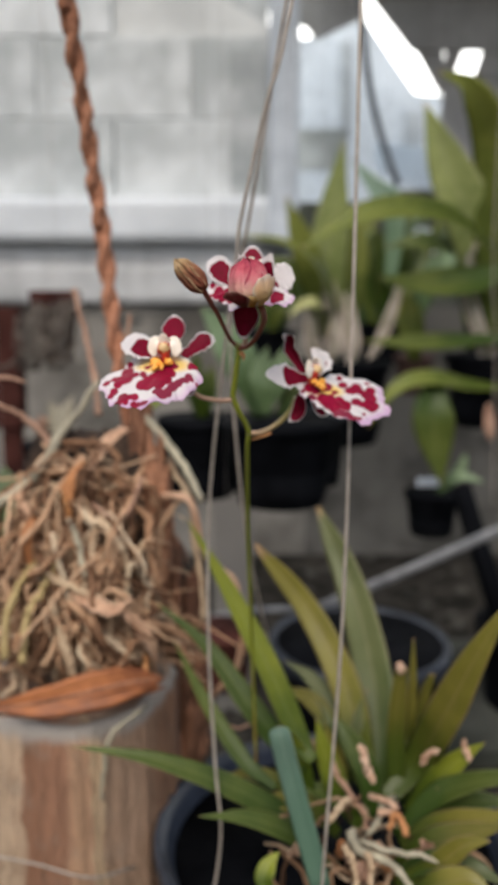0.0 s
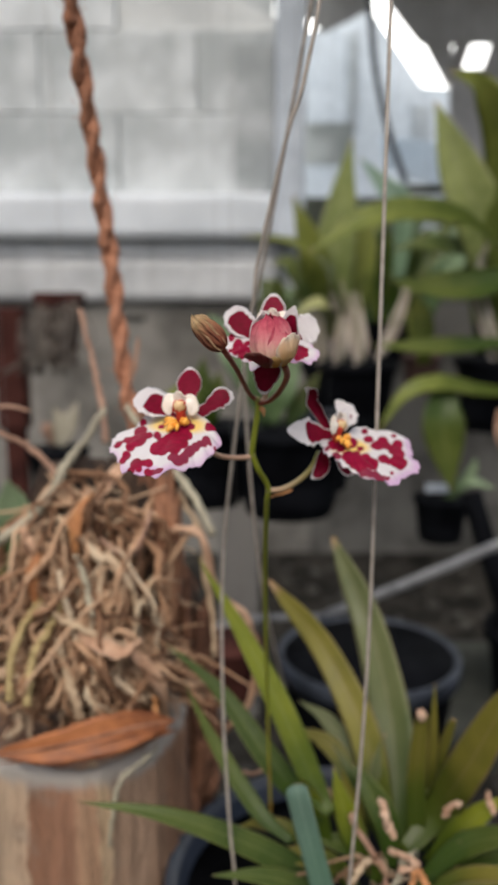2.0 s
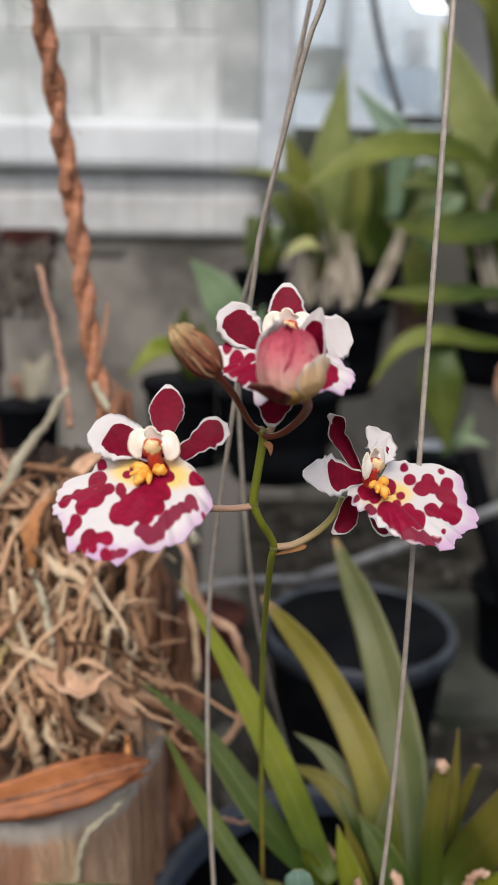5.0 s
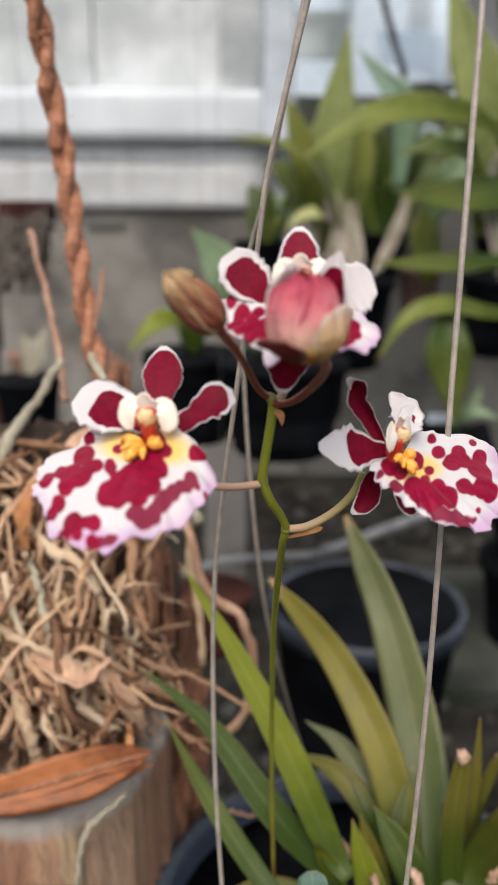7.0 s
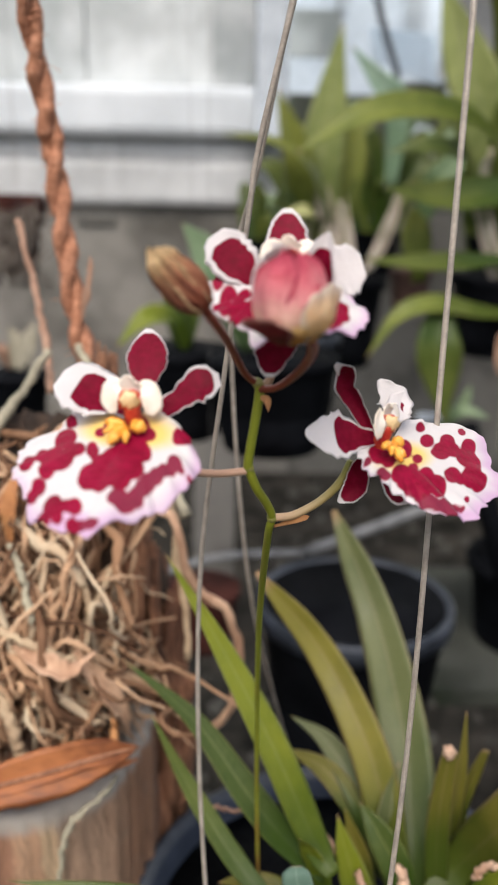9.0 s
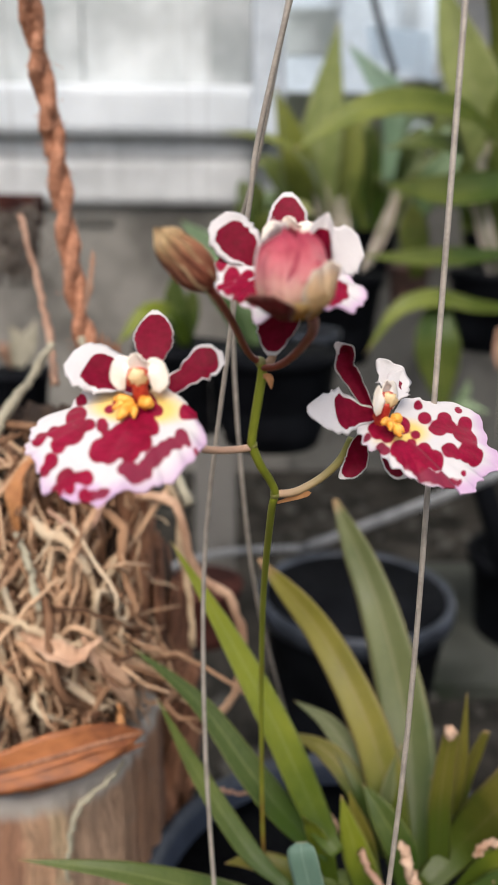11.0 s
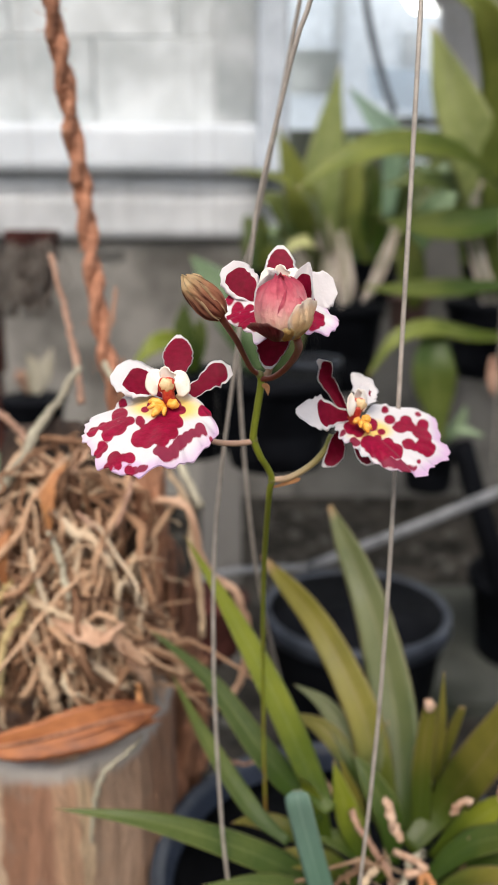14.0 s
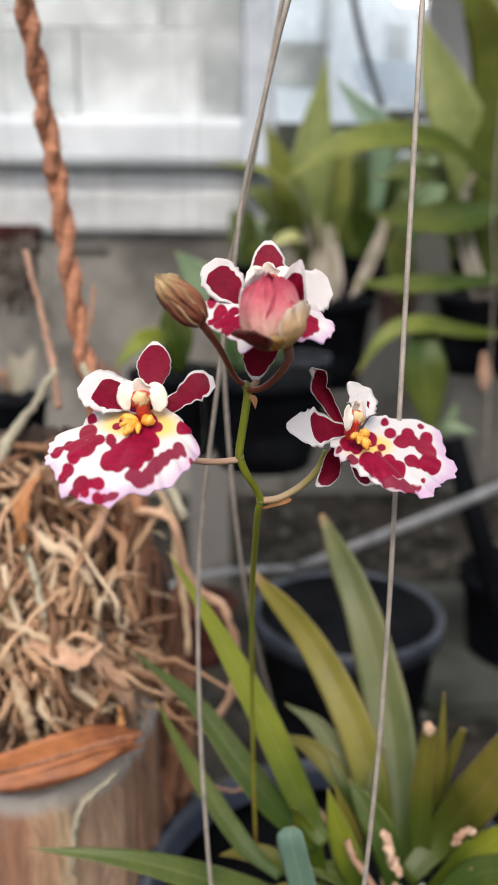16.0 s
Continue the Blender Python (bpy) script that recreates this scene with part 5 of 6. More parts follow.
part("bud_sepal", bud_petal(-36, 50, 0.62, 0.10, 0.0007, 0.05, 0.0003, 3, None, 0.0051, 0.08, 0.45), CREAM, pb, "cream and tan outer bud sepal with a pale margin")
part("bud_sepal", bud_petal(-138, 44, 0.36, 0.10, 0.0014, 0.05, 0.0003, 5, None, 0.0051, 0.08, 0.3), MAROON, pb, "maroon bud sepal folded outward")
part("bud_sepal", bud_petal(-88, 20, 0.24, 0.10, 0.0001, 0.10, 0.0002, 19, None, 0.0051, 0.06, 0.3), GOLD, pb, "yellow wedge at the foot of the bud")
BROWN = bud_mat("brown_bud_sepal", (0.0, (0.27, 0.07, 0.035)), (0.25, (0.36, 0.13, 0.075)), (0.6, (0.46, 0.21, 0.115)), (0.85, (0.60, 0.40, 0.20)), (1.0, (0.80, 0.64, 0.36)), edge=(0.72, 0.52, 0.29), vein=(0.075, 0.010, 0.010), share=0.85, grain=2.6)
ENDS = ((-0.0068, 0.2150, 1.0057), (-0.0144, 0.2150, 1.0135))
cb = part("bud", bud_petal(-70, 80, 1.0, 0.0, 0.0, 0.16, 0.0003, 11, ENDS, 0.0025, 0.24), BROWN, orchid, "closed brown striped flower bud")
part("bud_sepal", bud_petal(70, 100, 0.97, 0.04, 0.0, 0.10, 0.0003, 12, ENDS, 0.0025, 0.20), BROWN, cb)
part("bud_sepal", bud_petal(-160, 55, 0.99, 0.10, 0.0, 0.16, 0.0003, 13, ENDS, 0.0025, 0.24), BROWN, cb)
part("bud_sepal", bud_petal(-18, 48, 0.95, 0.12, 0.0, 0.16, 0.0003, 14, ENDS, 0.0025, 0.24), BROWN, cb)

# surface roots and cut stubs of the orchid
rng = np.random.default_rng(11)
for pts, r, m in (
    ([(0.0395, 0.3150, 0.8114), (0.0430, 0.3100, 0.8060), (0.0500, 0.3000, 0.8011), (0.0509, 0.2900, 0.7981)], (0.0022, 0.0018, 0.0012), STICK),
    ([(0.0494, 0.3000, 0.8284), (0.0510, 0.2980, 0.8223), (0.0539, 0.2950, 0.8149)], (0.0022, 0.0026, 0.002), STUB),
    ([(0.0636, 0.3000, 0.8049), (0.0586, 0.2970, 0.8044), (0.0564, 0.2940, 0.8002), (0.0510, 0.2900, 0.7957)], (0.0022, 0.0022, 0.0014), GREYROOT),
    ([(0.0533, 0.3000, 0.8061), (0.0598, 0.2920, 0.8090), (0.0622, 0.2920, 0.8053), (0.0555, 0.2920, 0.8041)], (0.0018, 0.0022, 0.002), STUB),
    ([(0.0436, 0.2850, 0.8017), (0.0471, 0.2780, 0.7972), (0.0568, 0.2720, 0.7970), (0.0639, 0.2650, 0.7931)], (0.003, 0.0026, 0.0016), GREYROOT),
    ([(0.0473, 0.2800, 0.8005), (0.0587, 0.2720, 0.8017), (0.0704, 0.2680, 0.8023), (0.0869, 0.2600, 0.7994)], (0.0016, 0.0016, 0.0012), GREYROOT),
    ([(0.0406, 0.2780, 0.7996), (0.0443, 0.2720, 0.7946), (0.0426, 0.2660, 0.7877)], (0.0022, 0.002, 0.0016), BIGROOT),
    ([(0.0488, 0.2750, 0.7994), (0.0503, 0.2700, 0.7938), (0.0472, 0.2620, 0.7887)], (0.0022, 0.0018, 0.0014), BIGROOT),
    ([(0.0655, 0.2850, 0.7993), (0.0622, 0.2920, 0.8041), (0.0594, 0.2880, 0.7995)], (0.0022, 0.002, 0.0016), SHEATH),
    ([(0.0929, 0.3100, 0.8247), (0.0939, 0.3080, 0.8204), (0.0948, 0.3060, 0.8182)], (0.0016, 0.002, 0.0018), STUB),
    ([(0.0753, 0.3100, 0.8141), (0.0784, 0.3080, 0.8187), (0.0810, 0.3060, 0.8230)], (0.0014, 0.0018, 0.0016), STUB),
    ([(0.0254, 0.3250, 0.8240), (0.0288, 0.3230, 0.8189), (0.0332, 0.3200, 0.8146)], (0.0022, 0.0026, 0.002), STICK),
    ([(0.0022, 0.3400, 0.8139), (-0.0027, 0.3420, 0.8121), (-0.0071, 0.3440, 0.8116)], 0.0011, STICK),
    ([(0.0022, 0.3400, 0.8139), (0.0118, 0.3350, 0.8190), (0.0164, 0.3300, 0.8169)], 0.0012, STICK),
    ([(0.0336, 0.2700, 0.8158), (0.0377, 0.2720, 0.8198), (0.0419, 0.2750, 0.8219)], 0.0018, BIGROOT),
):
    v, f = tube_data(pts, 0.66 * np.atleast_1d(r), 16, 8, 0.0004, rng)
    part("root", mesh(v, f), m, orchid)
part("cut_tip", blob((0.0691, 0.3255, 0.8488), (0.0020, 0.0014, 0.0026), 3, 0.7, 2.4, 3), STUB, orchid, "pale dried cut leaf tip")

# ---- log planter, dry roots, rope ----
LX, LY, LZ, LR = -0.0865, 0.385, 0.817, 0.0535
log = thing("log_planter", (LX, LY, 0.60), "stripped wooden log section holding a mound of dry roots", "log")
a = np.linspace(0, 2 * np.pi, 180, endpoint=False)
rng = np.random.default_rng(5)
facet = 1 + 0.018 * np.sign(np.sin(9 * a + 1.0)) * np.abs(np.sin(9 * a + 1.0)) ** 0.3 + 0.012 * np.sin(4 * a) + 0.010 * np.convolve(rng.normal(size=180), (0.4, 1, 0.4), "same")
prof = [(0.0, -0.22), (1.0, -0.22), (1.01, -0.16), (1.0, -0.10), (1.0, -0.05), (1.0, -0.012), (0.985, -0.003), (0.95, 0.0), (0.86, -0.001), (0.80, -0.006), (0.0, -0.01)]
loops = np.array([np.c_[LX + r * LR * facet * np.cos(a), LY + r * LR * facet * np.sin(a), np.full(180, LZ + z) + 0.0015 * np.sin(3 * a + 1) * (z > -0.02)] for r, z in prof])
v, f = rings(loops)
hh = np.repeat([z for _, z in prof], 180)
me = mesh(v, f, True, turn=np.tile(a, len(prof)), height=hh, rimtop=np.clip(1 + hh / 0.016, 0, 1))
part("log_body", me, WOOD, log, "bare weathered wood with grey sawn rim")
part("hanger_wire", tube([(-0.1108, 0.3250, 0.7607), (-0.0918, 0.3280, 0.7543), (-0.0672, 0.3300, 0.7456), (-0.0490, 0.3450, 0.7398)], 0.0006, 16, 6), WIRE, log)
part("log_wire", tube([(LX, LY, LZ - 0.2), (LX, LY, LZ - 0.15)], 0.004, 4, 8), STICK, log)

mound = thing("dry_root_mound", (LX, 0.40, LZ), "mound of tangled dry orchid roots and fern fibre on the log", "roots")
part("fibre_core", blob((LX + 0.010, 0.416, 0.858), (0.040, 0.036, 0.080), 6, 0.35, 2.2, 4), MOSS, mound, "dark matted fern fibre")
rng = np.random.default_rng(23)
fine = []
for k in range(240):
    ang = rng.uniform(-0.3, np.pi + 0.3) + np.pi
    hi = rng.uniform(0, 1)
    top = np.array([LX + 0.008 + rng.normal(0, 0.013), 0.405 + rng.normal(0, 0.012), 0.850 + 0.085 * hi])
    rr = rng.uniform(0.020, 0.062)
    end = np.array([LX + 0.002 + rr * math.cos(ang), 0.40 + rr * 0.85 * math.sin(ang), max(0.819, top[2] - rng.uniform(0.02, 0.075))])
    mid = (top + end) / 2 + np.array([math.cos(ang), math.sin(ang), 0.7]) * rng.uniform(0.002, 0.014) + rng.normal(0, 0.003, 3)
    q = (mid + end) / 2 + rng.normal(0, 0.0025, 3) + (0, 0, -0.002)
    r0 = rng.choice([0.0005, 0.0009, 0.0014, 0.0020], p=[0.40, 0.30, 0.20, 0.10])
    fine.append(tube_data([top, mid, q, end], (r0, r0 * 1.1, r0, r0 * 0.6), 13, 7, 0.0010, rng))
for k in range(76):
    c = np.array([LX + 0.004 + rng.normal(0, 0.026), 0.380 + rng.normal(0, 0.012), 0.838 + abs(rng.normal(0, 0.03))])
    d = unit(rng.normal(0, 1, 3) * (1, 0.5, 1.0)) * rng.uniform(0.008, 0.024)
    bend = rng.normal(0, 0.009, 3)
    r0 = rng.uniform(0.0005, 0.0013)
    fine.append(tube_data([c - d, c + bend, c + 0.3 * d - 0.6 * bend, c + d], (r0 * 0.7, r0, r0 * 0.7), 11, 6, 0.0008, rng))
for k in range(230):
    x0, x1 = LX + rng.normal(0.010, 0.017), LX + rng.normal(0.006, 0.027)
    hang = rng.uniform(0.03, 0.09)
    top = np.array([x0, 0.378 + rng.normal(0, 0.010), 0.850 + rng.uniform(0.0, 0.062)])
    end = np.array([x1, max(0.352, 0.360 + rng.normal(0, 0.006)), max(rng.uniform(0.824, 0.846), top[2] - hang)])
    sway = rng.normal(0, 0.006, (2, 3)) - (0, 0.006, 0)
    r0 = rng.choice([0.0005, 0.0008, 0.0012, 0.0016], p=[0.35, 0.30, 0.22, 0.13])
    fine.append(tube_data([top, top + (end - top) * 0.35 + sway[0], top + (end - top) * 0.7 + sway[1], end], (r0 * 0.8, r0, r0, r0 * 0.6), 15, 6, 0.0006, rng))
part("root_tangle", joined(fine), ROOT, mound, kind="stuff")
for pts, r, m, lab in (
    ([(-0.0734, 0.4200, 0.9613), (-0.0829, 0.4100, 0.9461), (-0.0892, 0.4000, 0.9370), (-0.0994, 0.3850, 0.9188), (-0.1178, 0.3750, 0.9057)], (0.0016, 0.002, 0.0024), GREYROOT, "long grey root"),
    ([(-0.1213, 0.3950, 0.9540), (-0.1074, 0.4000, 0.9465), (-0.0972, 0.4000, 0.9370), (-0.0858, 0.4000, 0.9205)], (0.0012, 0.0016, 0.0018), STICK, "brown dry flower stalk"),
    ([(-0.1291, 0.395, 0.9558), (-0.1218, 0.395, 0.9637), (-0.1139, 0.395, 0.9661), (-0.1037, 0.395, 0.9638)], (0.0009, 0.0010, 0.0010, 0.0008), STICK, "curled side shoot of a dry stalk"),
    ([(-0.0927, 0.4600, 1.0091), (-0.0855, 0.4500, 0.9869), (-0.0776, 0.4350, 0.9621), (-0.0734, 0.4200, 0.9443)], (0.0014, 0.0015, 0.0018), STICK, "upright dry stalk"),
    ([(-0.0652, 0.4300, 0.9628), (-0.0548, 0.4150, 0.9523), (-0.0384, 0.4000, 0.9358), (-0.0270, 0.3900, 0.9231), (-0.0182, 0.3800, 0.9084)], (0.0016, 0.0018, 0.0021), GREYROOT, "pale green-grey root tip"),
    ([(-0.0540, 0.4050, 0.8980), (-0.0431, 0.3950, 0.9036), (-0.0318, 0.3850, 0.9102), (-0.0228, 0.3800, 0.9062), (-0.0188, 0.3820, 0.8890), (-0.0138, 0.3850, 0.8762), (-0.0044, 0.3880, 0.8671), (0.0008, 0.3900, 0.8553), (0.0024, 0.3920, 0.8363), (-0.0031, 0.3950, 0.8135), (-0.0150, 0.4020, 0.7960)], 0.0019, PAPER, "long looping tan root"),
    ([(-0.0360, 0.4060, 0.9240), (-0.0319, 0.4000, 0.9168), (-0.0244, 0.3950, 0.9038), (-0.0227, 0.3930, 0.8840), (-0.0192, 0.3900, 0.8659), (-0.0182, 0.3880, 0.8442)], (0.0014, 0.0017, 0.0015), BIGROOT, ""),
    ([(-0.0833, 0.3600, 0.8847), (-0.0879, 0.3520, 0.8749), (-0.0944, 0.3470, 0.8642), (-0.0968, 0.3430, 0.8428)], (0.0014, 0.0018, 0.0018), YELROOT, "yellowish root"),
    ([(-0.0932, 0.3600, 0.8846), (-0.0994, 0.3500, 0.8757), (-0.1035, 0.3450, 0.8625), (-0.1047, 0.3420, 0.8459)], (0.0014, 0.0018, 0.0016), YELROOT, "yellowish root"),
    ([(-0.0787, 0.3650, 0.9037), (-0.0727, 0.3580, 0.8932), (-0.0697, 0.3530, 0.8797)], (0.0011, 0.0014, 0.0013), GREYROOT, "grey root"),
    ([(-0.0845, 0.3520, 0.8697), (-0.0802, 0.3470, 0.8565), (-0.0753, 0.3420, 0.8434), (-0.0724, 0.3400, 0.8328)], (0.0016, 0.0022, 0.0022), BIGROOT, "thick tan root"),
    ([(-0.0940, 0.3580, 0.8828), (-0.0776, 0.3500, 0.8771), (-0.0629, 0.3480, 0.8716), (-0.0526, 0.3500, 0.8655)], (0.0012, 0.0018, 0.0012), BIGROOT, ""),
    ([(-0.0615, 0.3720, 0.8962), (-0.0542, 0.3650, 0.8907), (-0.0514, 0.3600, 0.8743), (-0.0555, 0.3520, 0.8594)], (0.0010, 0.0012, 0.0010), BIGROOT, ""),
    ([(-0.0455, 0.3750, 0.8898), (-0.0508, 0.3650, 0.8775), (-0.0572, 0.3560, 0.8654), (-0.0592, 0.3500, 0.8498)], (0.0012, 0.0015, 0.0012), BIGROOT, ""),
    ([(-0.0693, 0.3750, 0.9084), (-0.0572, 0.3700, 0.9021), (-0.0498, 0.3720, 0.9094), (-0.0468, 0.3800, 0.9203)], (0.001, 0.0013, 0.001), STICK, ""),
    ([(-0.0424, 0.3520, 0.8422), (-0.0428, 0.3500, 0.8352), (-0.0446, 0.3480, 0.8296)], (0.0012, 0.0016, 0.0014), SHEATH, ""),
    ([(-0.0421, 0.3500, 0.8203), (-0.0462, 0.3400, 0.8196), (-0.0549, 0.3330, 0.8158), (-0.0580, 0.3305, 0.8085), (-0.0599, 0.3310, 0.7975), (-0.0610, 0.3320, 0.7833)], (0.0009, 0.0012, 0.0012, 0.0006), GREYROOT, "pale root running down over the log"),
):
    v, f = tube_data(pts, r, 26, 8, 0.00035 if np.max(r) > 0.001 else 0.0, rng)
    part("root", mesh(v, f), m, mound, lab)
for seed, (pts, w, m) in enumerate((
    ([(-0.0799, 0.3700, 0.9021), (-0.0777, 0.3680, 0.9131), (-0.0758, 0.3700, 0.9229), (-0.0717, 0.3780, 0.9286)], 0.011, SHEATH),
    ([(-0.0959, 0.3600, 0.8794), (-0.0954, 0.3580, 0.8932), (-0.0935, 0.3600, 0.9027), (-0.0923, 0.3650, 0.9037)], 0.010, SHEATH),
    ([(-0.0758, 0.3520, 0.8724), (-0.0649, 0.3450, 0.8691), (-0.0551, 0.3430, 0.8662), (-0.0473, 0.3480, 0.8716)], 0.013, PAPER),
    ([(-0.0552, 0.3520, 0.8698), (-0.0467, 0.3500, 0.8577), (-0.0411, 0.3520, 0.8462), (-0.0381, 0.3560, 0.8333)], 0.013, PAPER),
    ([(-0.0734, 0.3850, 0.9216), (-0.0662, 0.3900, 0.9311), (-0.0576, 0.3950, 0.9381), (-0.0530, 0.4000, 0.9398)], 0.012, PAPER),
    ([(-0.0561, 0.3900, 0.9176), (-0.0544, 0.3850, 0.9027), (-0.0517, 0.3820, 0.8873)], 0.010, PAPER),
    ([(-0.1060, 0.3800, 0.9148), (-0.1026, 0.3750, 0.9030), (-0.0963, 0.3680, 0.8895)], 0.010, PAPER),
    ([(-0.0501, 0.3550, 0.8500), (-0.0532, 0.3500, 0.8419), (-0.0577, 0.3460, 0.8334)], 0.009, BARK),
)):
    part("sheath", leaf(pts, w * 0.58, (0.2, -1, 0.3), 0.9, (0.3, 0.6, 1.0, 0.9, 0.6, 0.15), 0.1, 1.2, 30, seed, 0.10), m, mound, "papery dry bulb sheath")
dead = thing("dead_leaf", (-0.0708, 0.3320, 0.8243), "fallen reddish brown dead leaf lying on the log", "leaf")
DEADLINE = [(-0.0341, 0.3500, 0.8324), (-0.0459, 0.3420, 0.8347), (-0.0637, 0.3340, 0.8342), (-0.0865, 0.3300, 0.8306), (-0.1089, 0.3280, 0.8297)]
part("leaf_blade", leaf(DEADLINE, 0.0168, (0.05, -0.85, 0.55), 0.3, (0.05, 0.45, 0.8, 1.0, 0.98, 0.8, 0.5, 0.05), 0.06, 0.25, 40, 4, 0.03), DEAD, dead)
part("midrib", tube([Vector(q) + Vector((0, -0.0006, 0.0004)) for q in DEADLINE], (0.0004, 0.0009, 0.0008, 0.0003), 24, 6), BARK, dead, "dark midrib")
part("leaf_fold", leaf([Vector(q) + Vector((0.0005, -0.0012, -0.0036)) for q in DEADLINE], 0.006, (0.05, -1.0, 0.1), 0.8, (0.05, 0.5, 0.9, 1.0, 0.7, 0.4, 0.2, 0.02), 0.06, 0.3, 40, 6, 0.08), DEAD, dead, "curled torn leaf margin")
bark = thing("bark_slab", (-0.0296, 0.4000, 0.7812), "rough reddish brown bark slab beside the log", "bark")
part("bark_piece", blob((-0.0353, 0.4150, 0.7719), (0.014, 0.014, 0.075), 9, 0.8, 2.4, 5), BARK, bark)
part("bark_piece", blob((-0.0427, 0.4250, 0.8409), (0.009, 0.010, 0.055), 12, 0.8, 2.4, 5), BARK, bark)

part("bark_piece", blob((-0.0415, 0.3960, 0.8880), (0.0060, 0.006, 0.046), 15, 0.5, 2.2, 5), BARK, bark)
part("bark_piece", blob((-0.0500, 0.4080, 0.9200), (0.0065, 0.006, 0.040), 17, 0.4, 2.2, 5), BARK, bark)

rope = thing("coir_rope", (-0.0646, 0.4300, 0.9827), "twisted reddish brown coir rope holding the log", "rope")
path = smooth_line([(-0.0498, 0.4250, 0.8838), (-0.0562, 0.4300, 0.9231), (-0.0648, 0.4300, 0.9770), (-0.0700, 0.4300, 1.0347), (-0.0745, 0.4200, 1.0826), (-0.0778, 0.4000, 1.1342), (-0.0805, 0.3850, 1.1630), (-0.0813, 0.3750, 1.1864)], 180)
top = np.array(path[-1])
path = np.vstack([path, smooth_line([top, top + (-0.01, -0.04, 0.3), (-0.14, 0.285, 2.0)], 240)[1:]])
tan = unit(np.gradient(path, axis=0))
s1 = unit(np.cross(tan, (0, 1, 0.1)))
s2 = np.cross(tan, s1)
run = np.r_[0, np.cumsum(np.linalg.norm(np.diff(path, axis=0), axis=1))]
rng = np.random.default_rng(8)
for k in range(2):
    ang = run / 0.0062 + k * np.pi
    line = path + 0.0019 * (np.cos(ang)[:, None] * s1 + np.sin(ang)[:, None] * s2)
    fine_line = smooth_line(line, 1200)
    lumps = 0.0027 * (1 + 0.11 * np.convolve(rng.normal(0, 1, 420), (0.5, 1, 0.5), "same"))
    v, f = tube_data(fine_line + rng.normal(0, 0.00008, fine_line.shape), lumps, 1200, 9)
    part("strand", mesh(v, f), ROPE, rope)
fuzz = []
for k in range(420):
    i = int(rng.integers(0, 178))
    c = path[i] + rng.normal(0, 0.0016, 3)
    d = unit(rng.normal(0, 1, 3)) * rng.uniform(0.003, 0.007)
    fuzz.append(tube_data([c, c + d * 0.6 + rng.normal(0, 0.0006, 3), c + d], 0.00012, 5, 4))
part("loose_fibre", joined(fuzz), ROPE, rope, kind="stuff")
part("frayed_end", leaf([(-0.0618, 0.4280, 0.9716), (-0.0582, 0.4270, 0.9857), (-0.0569, 0.4270, 0.9940), (-0.0573, 0.4270, 0.9968)], 0.0030, (0, -1, 0), 0.4, (0.6, 1.0, 0.7, 0.2), 0.4, 0.9, 24, 3, 0.15), STICK, rope)

# ---- plants and pots behind ----
PURLINS = (0.285, 0.62, 0.86, 1.15, 1.5)


def plastic_pot(name, rim, radius, height, label, hang=True, mat=PLASTIC, rim_mat=None):
    """A tapered plastic pot with a rolled rim and dark soil, hung on wires from the purlins or standing."""
    x, y, z = rim
    ob = thing(name, (x, y, z - height), label, "pot", "pots behind the orchid")
    R, H = radius, height
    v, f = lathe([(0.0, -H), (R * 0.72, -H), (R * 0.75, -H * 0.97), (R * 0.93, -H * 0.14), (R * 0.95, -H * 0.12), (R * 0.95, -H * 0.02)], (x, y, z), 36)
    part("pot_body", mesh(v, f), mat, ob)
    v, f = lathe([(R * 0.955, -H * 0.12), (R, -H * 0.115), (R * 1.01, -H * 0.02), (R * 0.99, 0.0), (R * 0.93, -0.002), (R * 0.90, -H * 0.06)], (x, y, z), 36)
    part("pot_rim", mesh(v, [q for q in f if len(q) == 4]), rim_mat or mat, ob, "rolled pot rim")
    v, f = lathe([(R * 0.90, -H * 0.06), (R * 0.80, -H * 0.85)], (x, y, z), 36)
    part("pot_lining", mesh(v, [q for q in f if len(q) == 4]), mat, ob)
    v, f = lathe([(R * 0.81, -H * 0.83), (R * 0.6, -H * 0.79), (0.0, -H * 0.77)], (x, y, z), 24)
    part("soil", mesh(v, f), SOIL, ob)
    if hang:
        part("hanger", tube([(x + 0.2 * R, y + R * 0.98, z - 0.004), (x + 0.1 * R, y + R * 0.8, z + 0.4), (x, min(PURLINS, key=lambda q: abs(q - y)), 2.0)], 0.00022, 14, 5), DARKWIRE, ob)
    return ob


def plant(name, at, label, leaves, bulbs=(), mat=FARLEAF):
    """A background plant: leaves (points, width, hint, material) and bulbs (points, radii)."""
    ob = thing(name, at, label, "plant", "plants behind the orchid")
    for n, (pts, w, hint, m) in enumerate(leaves):
        part("leaf", leaf(pts, 1.22 * w, hint, 0.25, STRAP, 0.05, 0.0, 18, n), m or mat, ob)
    for pts, r in bulbs:
        v, f = tube_data(pts, np.array((0.6, 0.75, 0.75, 0.55, 0.25)) * max(r), 20, 10, 0.0015, np.random.default_rng(int(1000 * pts[0][0]) % 97))
        part("pseudobulb", mesh(v, f), BULB, ob, "pale dry pseudobulb")
        for k in (-1, 1):
            wrap = [Vector(q) + Vector((k * 0.7 * max(r), -0.6 * max(r), 0.008 * k)) for q in pts]
            part("dry_sheath", leaf(wrap, 0.75 * max(r), (0.5 * k, -1, 0.1), 0.7, (0.7, 1.0, 0.8, 0.45, 0.05), 0.1, 0.8 * k, 20, 7 + k, 0.16), HUSK, ob, "papery brown sheath on a pseudobulb")
    return ob


